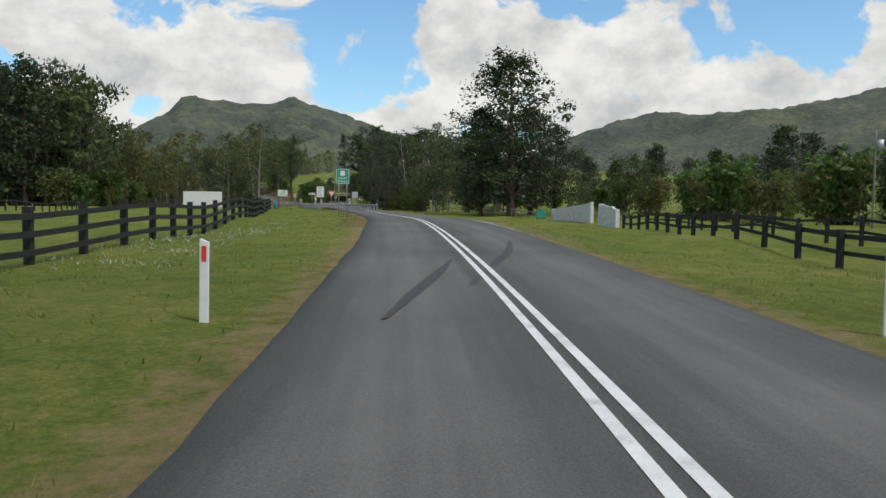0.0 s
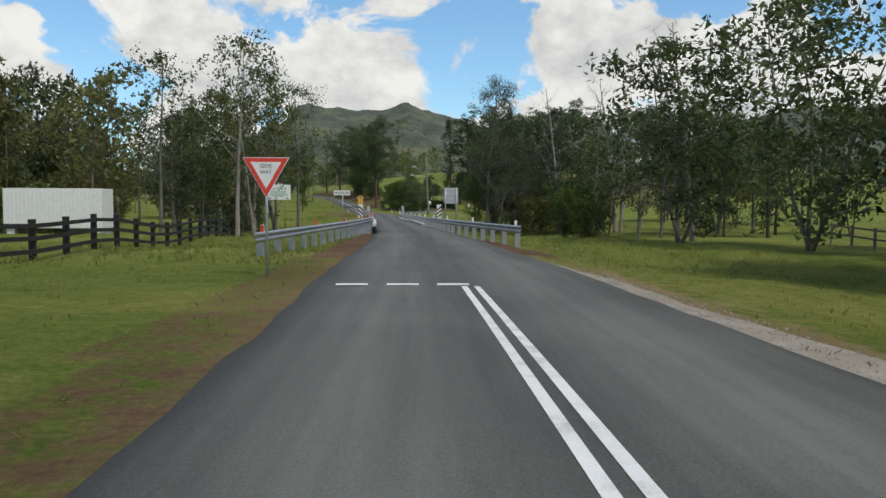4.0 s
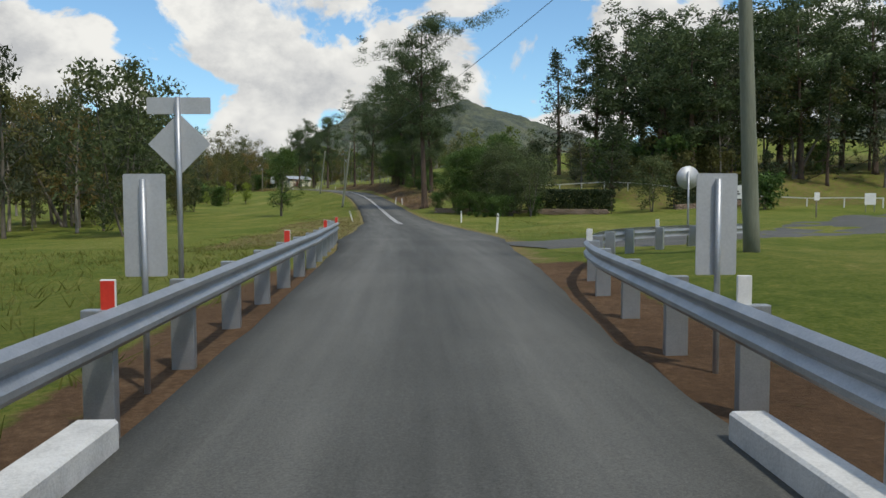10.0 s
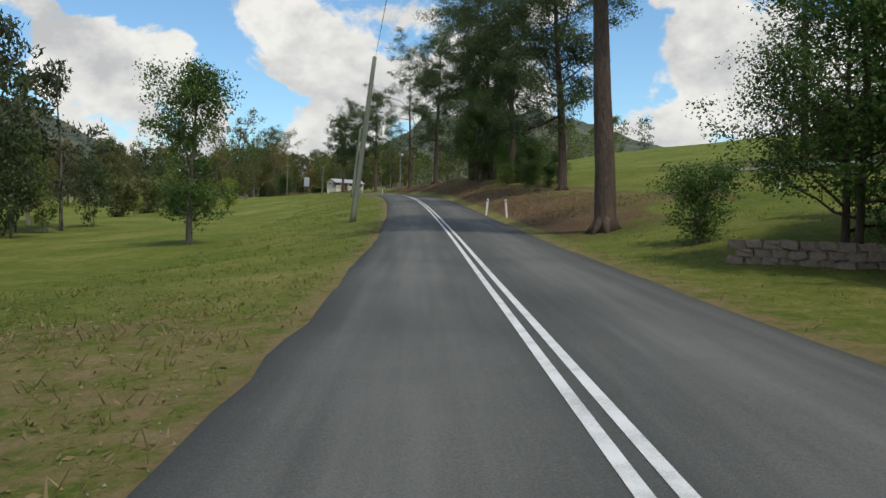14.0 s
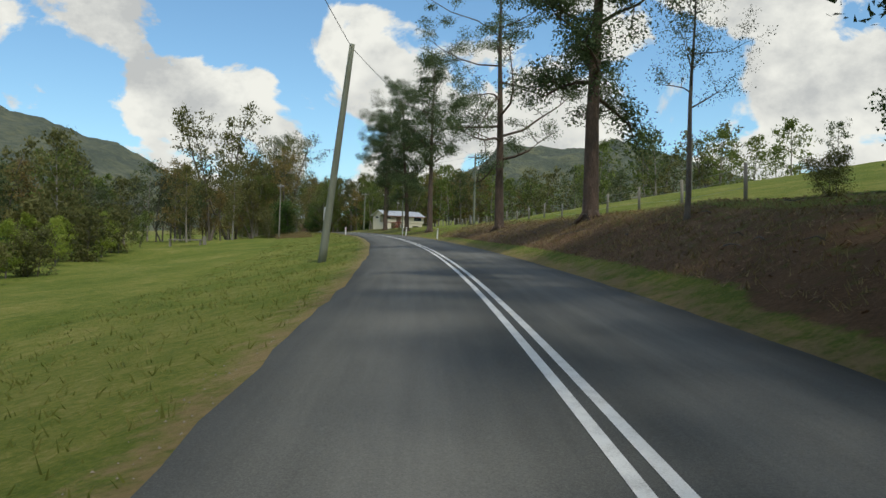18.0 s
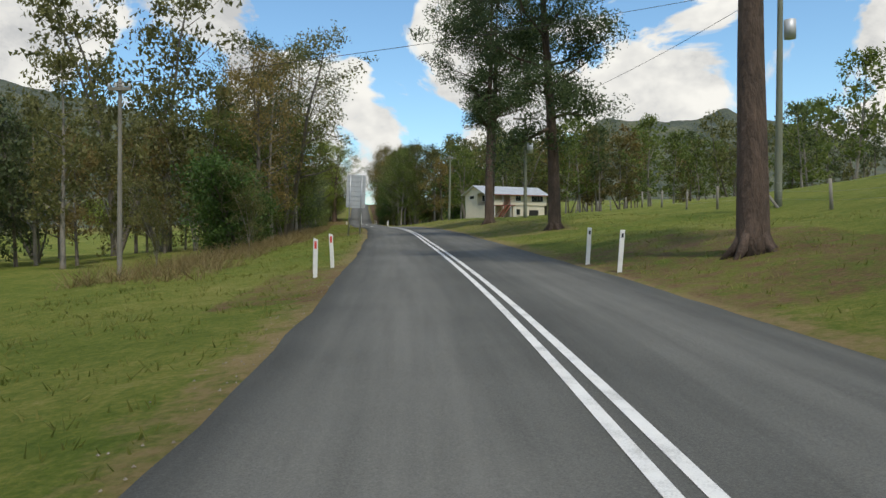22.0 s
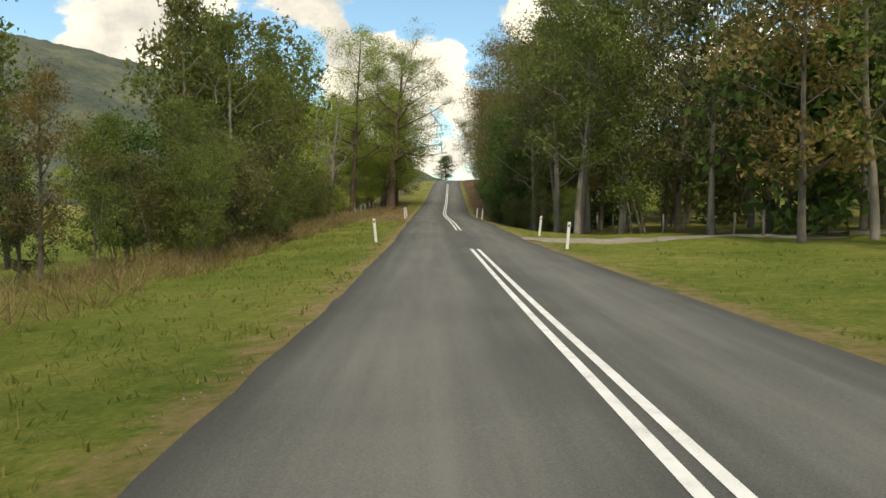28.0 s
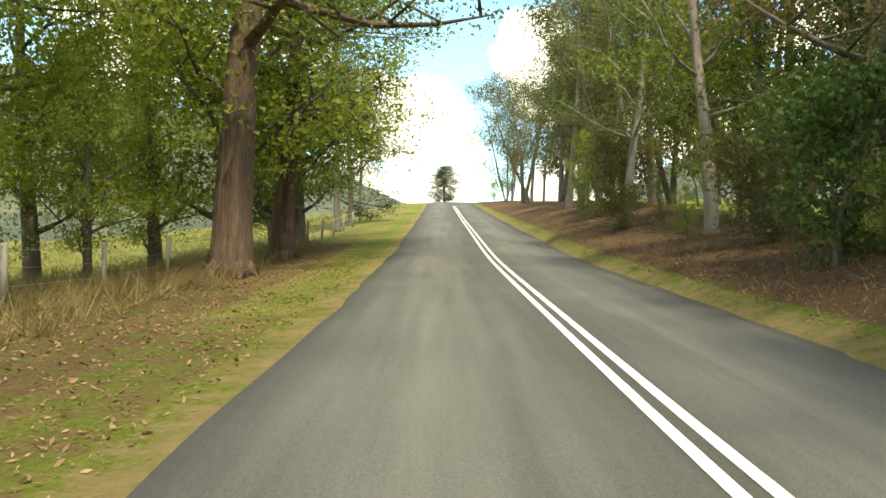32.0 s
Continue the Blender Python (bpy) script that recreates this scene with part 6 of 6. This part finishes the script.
part("drum", tubes("drum", [([(0, 0, 0), (0, 0, 0.05), (0, 0, 0.8), (0, 0, 0.85)], [0.2, 0.24, 0.24, 0.2], 14)], mottled("blue_plastic", [(0.3, (0.02, 0.12, 0.24)), (0.7, (0.04, 0.2, 0.36))], 4, 0.5)), _g)
_g = thing("timber_bench", "weathered low timber stand below the verge", "bench", on(427.1, -21.75), turned(427))
part("top", done("top", box(-2.0, 2.0, -0.5, 0.5, 0.75, 0.9, 0.02), M_GREYWOOD), _g)
for _x in (-1.8, 1.8):
    part("leg", done("leg", box(_x - 0.1, _x + 0.1, -0.4, 0.4, -0.3, 0.75, 0.02), M_GREYWOOD), _g)
part("stump", done("stump", box(2.1, 2.5, -0.2, 0.2, -0.3, 1.3, 0.03), M_GREYWOOD), _g)


def white_gate(u, d, yaw):
    ob = thing("white_gate", "white-painted timber field gate standing open", "gate", on(u, d), turned(u, yaw))
    for x in (-1.5, 1.5):
        part("gate_post", done("gate_post", box(x - 0.09, x + 0.09, -0.09, 0.09, -0.3, 1.45, 0.02), M_WHITE), ob)
    for z in (0.25, 0.5, 0.75, 1.0, 1.22):
        part("gate_bar", done("gate_bar", box(-1.4, 1.4, -0.02, 0.02, z - 0.045, z + 0.045), M_WHITE), ob)
    part("brace", tubes("brace", [([(-1.4, 0, 0.2), (1.4, 0, 1.2)], [0.04, 0.04], 4)], M_WHITE), ob)


white_gate(249, 51.5, -0.5)
white_gate(243, 57, -0.6)


# ---- side road, driveway, verge gravel ----
def lane(name, label, knots, width, mat, lift=0.05):
    pts = np.array(knots, float)
    t = np.linspace(0, len(pts) - 1, 60)
    uu, dd = np.interp(t, range(len(pts)), pts[:, 0]), np.interp(t, range(len(pts)), pts[:, 1])
    uu, dd = smooth(uu, 4), smooth(dd, 4)
    x, y = spot(uu, dd)
    tx, ty = np.gradient(x), np.gradient(y)
    n = np.hypot(tx, ty)
    verts, cols = [], 8
    for i in range(60):
        for k in range(cols + 1):
            w = (k / cols - 0.5) * width
            px, py = x[i] - ty[i] / n[i] * w, y[i] + tx[i] / n[i] * w
            verts.append((px, py, float(ground_z(px, py)[0]) + (lift if 0 < k < cols else -0.12)))
    c = cols + 1
    faces = [(i * c + k, i * c + k + 1, (i + 1) * c + k + 1, (i + 1) * c + k) for i in range(59) for k in range(cols)]
    me = mesh_from(name, verts, faces, mat, True)
    if mat is M_ROAD:
        me.attributes.new("wear", "FLOAT", "POINT").data.foreach_set("value", np.full(len(verts), 0.4, np.float32))
        for key, axis in (("across", 1), ("along", 0)):
            me.attributes.new(key, "FLOAT", "POINT").data.foreach_set("value", np.array([v[axis] for v in verts], np.float32))
    return tagged(new(name, me), label, "road", kind="structure")


lane("side_road", "grey asphalt side road to the gate", ((207, 3.0), (209, 9), (214, 18), (224, 27), (237, 40), (247, 54), (258, 75)), 6.2, M_ROAD, 0.03)
lane("driveway", "pale gravel driveway leaving the road", ((551, 4.0), (553, 9), (556, 16), (560, 30)), 4.2, M_GRAVEL, 0.025)


# ---- hedge and stone wall ----
def hedge(p, q, h, thick):
    a, b = on(*p), on(*q)
    ob = thing("hedge", "clipped dark green hedge above a stone wall", "hedge", a)
    n = 5200
    t = rng.random(n)
    face = rng.integers(0, 4, n)
    v = b - a
    side = Vector((-v.y, v.x, 0)).normalized()
    c = np.array([a.lerp(b, s) - a for s in t])
    lat = np.where(face == 0, -thick / 2, np.where(face == 1, thick / 2, (rng.random(n) - 0.5) * thick)) + rng.normal(size=n) * 0.05
    up = np.where(face == 2, h, rng.random(n) * h) + rng.normal(size=n) * 0.05
    c += lat[:, None] * np.array(side) + np.stack([0 * up, 0 * up, up + 0.35], -1)
    part("leaves", quads_mesh("leaves", leaf_quads(c, np.full(n, 0.12), 3, 0.085, 0.55, 0.1, rng), M_DARK), ob)
    stems = []
    for s in np.linspace(0.02, 0.98, 14):
        p0 = a.lerp(b, float(s)) - a
        stems.append(([p0 + Vector((0, 0, -0.2)), p0 + Vector((0.05, 0, h))], [0.05, 0.02], 5))
    part("stems", tubes("stems", stems, M_BARK), ob)


hedge((260.2, 16.4), (255.4, 23.4), 1.95, 1.5)
hedge((256.5, 30), (260.5, 41.5), 1.8, 1.5)


def stone_wall(p, q, courses):
    a, b = on(*p), on(*q)
    v = b - a
    ob = thing("stone_wall", "low dry-stone retaining wall of reddish field stones", "wall", a, math.atan2(v.y, v.x))
    kinds = []
    for k in range(6):
        bm = box(-0.19, 0.19, -0.15, 0.15, -0.1, 0.1, 0.035)
        for w in bm.verts:
            w.co += Vector(rng.normal(size=3) * 0.02)
        kinds.append(done("stone", bm, M_STONE))
    n = int(v.to_2d().length / 0.36)
    for i in range(n):
        for c in range(courses):
            st = part("stone", kinds[int(rng.integers(6))], ob)
            s = (i + 0.5 * (c % 2)) / n
            st.matrix_basis = Matrix.Translation((s * v.to_2d().length, rng.normal() * 0.02, v.z * s + 0.05 + c * 0.18)) @ Matrix.Rotation(rng.normal() * 0.06, 4, "Y") @ Matrix.Diagonal((0.92, 1, 0.88, 1))


stone_wall((266.8, 6.9), (254.3, 22.6), 3)
stone_wall((255.3, 30), (259.3, 41.5), 3)


# ---- grass and litter ----
def tufts(name, label, n, u0, u1, e0, e1, h, w, mat, per=5, seed=1):
    """Grass in loose tufts between two distances from the road's edge."""
    r = np.random.default_rng(seed)
    u = u0 + (u1 - u0) * r.random(n)
    e = e0 + (e1 - e0) * r.random(n)
    side = np.sign(e0)
    d = mid(u) + side * half(u) + e
    x, y = spot(u, d)
    z = ground_z(x, y)
    c = np.repeat(np.stack([x, y, z], -1), per, 0)
    m = len(c)
    c[:, :2] += r.normal(size=(m, 2)) * w * 6
    a = r.random(m) * 6.28
    ww = w * (0.6 + 0.8 * r.random(m))
    hh = h * (0.4 + 0.9 * r.random(m))
    b = np.stack([np.cos(a) * ww, np.sin(a) * ww, 0 * a], -1)
    tip = np.stack([r.normal(size=m) * hh * 0.9, r.normal(size=m) * hh * 0.9, hh], -1)
    co = np.stack([c - b, c + b, c + tip + b * 0.15, c + tip - b * 0.15], 1)
    co[:, :2, 2] -= 0.03
    tagged(new(name, quads_mesh(name, co, mat)), label, "grass", kind="stuff")


tufts("verge_grass", "short green verge grass", 2250, -10, 100, -0.4, -9, 0.06, 0.014, M_BLADE, 5, 1)
tufts("verge_grass", "short green verge grass", 2000, -10, 100, 0.4, 8, 0.06, 0.014, M_BLADE, 5, 2)
tufts("creek_grass", "rank green grass beside the bridge", 3000, 96, 215, -1.2, -14, 0.22, 0.016, M_BLADE, 5, 3)
tufts("creek_grass", "rank green grass beside the bridge", 2000, 96, 190, 1.4, 12, 0.2, 0.016, M_BLADE, 5, 4)
tufts("verge_grass", "rough mown verge grass", 3000, 205, 330, -0.3, -9, 0.08, 0.015, M_BLADE, 5, 5)
tufts("dry_verge_grass", "dry yellow grass on the verge", 625, 215, 262, -0.3, -7, 0.14, 0.013, M_STRAW, 5, 6)
tufts("verge_grass", "mown lawn beside the road", 1250, 212, 282, 0.3, 8, 0.07, 0.012, M_BLADE, 5, 7)
tufts("verge_grass", "rough green verge grass", 4000, 330, 480, -0.3, -9, 0.08, 0.015, M_BLADE, 5, 8)
tufts("verge_grass", "rough green bank grass", 3500, 385, 560, 0.3, 11, 0.08, 0.015, M_BLADE, 5, 9)
tufts("tall_dry_grass", "tall dry straw-coloured grass", 4200, 425, 575, -4.5, -9, 0.6, 0.011, M_STRAW, 6, 10)
tufts("verge_grass", "green verge grass", 2250, 480, 582, -0.2, -5, 0.09, 0.015, M_BLADE, 5, 11)
tufts("tall_dry_grass", "rusty dry undergrowth at the road edge", 3600, 572, 640, -3.9, -10, 0.5, 0.01, M_STRAW, 6, 12)
tufts("bank_litter", "dry grass and needles on the red bank", 4500, 284, 400, 0.9, 6, 0.13, 0.014, M_STRAW, 4, 13)
tufts("bank_litter", "dry twigs and leaves on the red bank", 2500, 596, 660, 0.6, 7, 0.12, 0.012, M_STRAW, 4, 14)
tufts("field_grass", "bright long grass of the low field", 3000, 600, 700, -8, -40, 0.4, 0.03, M_BLADE, 5, 15)


def litter(name, label, n, u0, u1, e0, e1, size, mat, seed):
    """Fallen leaves and bark lying loosely on the ground."""
    r = np.random.default_rng(seed)
    u, e = u0 + (u1 - u0) * r.random(n), e0 + (e1 - e0) * r.random(n)
    x, y = spot(u, mid(u) + np.sign(e0) * half(u) + e)
    c = np.stack([x, y, ground_z(x, y) + 0.012 + 0.02 * r.random(n)], -1)
    a = r.random(n) * 6.28
    k = size * (0.5 + r.random((n, 1)))
    p = k * np.stack([np.cos(a), np.sin(a), 0.35 * r.normal(size=n)], -1)
    q = 0.34 * k * np.stack([-np.sin(a), np.cos(a), 0.5 * r.normal(size=n)], -1)
    tagged(new(name, quads_mesh(name, np.stack([c - p, c - q, c + p, c + q], 1), mat)), label, "leaf litter", kind="stuff")


def sticks(name, label, n, u0, u1, e0, e1, length, seed):
    """Dead branches lying about on the bank."""
    r = np.random.default_rng(seed)
    bars = []
    for _ in range(n):
        u, e = u0 + (u1 - u0) * r.random(), e0 + (e1 - e0) * r.random()
        d = float(mid(u)) + np.sign(e0) * float(half(u)) + e
        a, w = r.random() * 6.28, length * (0.4 + r.random())
        o = on(u, d, 0.05)
        pts = [o + Vector((math.cos(a) * w * k, math.sin(a) * w * k, 0.25 * w * k * (1 - k) + 0.1 * r.random())) for k in (0, 0.35, 0.7, 1)]
        for p in pts:
            p.z = max(p.z, float(ground_z(p.x, p.y)[0]) + 0.02)
        bars.append((pts, [0.022, 0.018, 0.013, 0.006], 4))
    tagged(new(name, tubes(name, bars, M_BARK)), label, "branches", kind="stuff")


M_LITTER = foliage("fallen_leaves", [(0.1, (0.11, 0.06, 0.03)), (0.5, (0.24, 0.145, 0.08)), (0.9, (0.42, 0.3, 0.18))], 0.15)
litter("leaf_litter", "reddish fallen leaves on the roadside", 26000, 578, 632, -0.4, -7.5, 0.032, M_LITTER, 41)
litter("leaf_litter", "reddish fallen leaves along the red bank", 24000, 576, 640, 0.3, 7.5, 0.032, M_LITTER, 42)
litter("needle_litter", "brown fallen pine needles and bark on the bank", 20000, 284, 404, 0.9, 8, 0.045, M_LITTER, 43)
litter("mown_hay", "dry mown grass lying on the verge", 15000, 214, 266, -0.3, -7, 0.035, M_STRAW, 44)
sticks("fallen_branches", "dead grey branches lying on the roadside", 60, 582, 640, 1.2, 6, 1.1, 45)
sticks("brush_pile", "tangle of dry reddish-grey sticks at the edge of the verge", 150, 570, 596, -4.6, -9.5, 1.5, 47)
sticks("fallen_branches", "dead twigs lying on the red bank", 50, 290, 400, 1.6, 6.5, 0.8, 46)


def pebbles(name, label, n, u0, u1, e0, e1, size, mat, seed):
    """Loose angular stones lying on the verge."""
    r = np.random.default_rng(seed)
    u, e = u0 + (u1 - u0) * r.random(n), e0 + (e1 - e0) * r.random(n) ** 1.6
    d = mid(u) + np.sign(e0) * half(u) + e
    x, y = spot(u, d)
    z = ground_z(x, y) + 0.012
    c = np.stack([x, y, z], -1)
    k = size * (0.4 + r.random((n, 1)))
    a = r.random(n) * 6.28
    p = [c + k * np.stack([np.cos(a + w), np.sin(a + w), 0 * a - 0.3], -1) for w in (0, 2.1, 4.2)]
    top = c + k * np.stack([0.3 * r.normal(size=n), 0.3 * r.normal(size=n), 0.5 + 0.4 * r.random(n)], -1)
    co = np.concatenate([np.stack([p[i], p[(i + 1) % 3], top], 1) for i in range(3)])
    tagged(new(name, quads_mesh(name, co, mat)), label, "gravel", kind="stuff")


pebbles("verge_gravel", "loose pale gravel along the road edge", 4500, 38, 95, 0.02, 0.95, 0.024, M_GRAVEL, 31)
pebbles("verge_gravel", "loose gravel and litter along the road edge", 2500, 215, 560, -0.05, -0.7, 0.014, M_GRAVEL, 32)
tufts("clover_patch", "low clover with small white flowers in the verge", 500, 14, 34, -3.5, -6.5, 0.05, 0.012, M_CONC, 2, 33)


def strap_clump(u, d, size, turn):
    """A garden clump of long arching strap leaves."""
    r = np.random.default_rng(int(u * 10))
    co = []
    for _ in range(80):
        a, w, h = r.random() * 6.28, size * (0.5 + 0.9 * r.random()), size * (0.35 + 0.6 * r.random())
        way, side = np.array([math.cos(a), math.sin(a), 0]), np.array([-math.sin(a), math.cos(a), 0]) * 0.016
        pts = [way * w * k + np.array([0, 0, h * math.sin(2.3 * k)]) for k in (0.05, 0.4, 0.75, 1.0)]
        co += [np.stack([pts[i] - side * (1 - 0.3 * i), pts[i] + side * (1 - 0.3 * i), pts[i + 1] + side * (0.7 - 0.3 * i), pts[i + 1] - side * (0.7 - 0.3 * i)]) for i in range(3)]
    ob = thing("strap_leaf_clump", "clump of arching green strap leaves at the foot of the shrubs", "garden plant", on(u, d, -0.02), turn, "garden clumps by the lawn")
    part("leaves", quads_mesh("leaves", np.array(co), M_BROAD), ob)
for _k, (_u, _d) in enumerate(((259.1, 9.4), (259.5, 10.1), (257.6, 9.9), (256.4, 10.6), (253.2, 10.0), (252.4, 10.4), (250.9, 10.9), (251.8, 10.5))):
    strap_clump(_u, _d, 0.5 + 0.06 * (_k % 3), _k * 1.3)
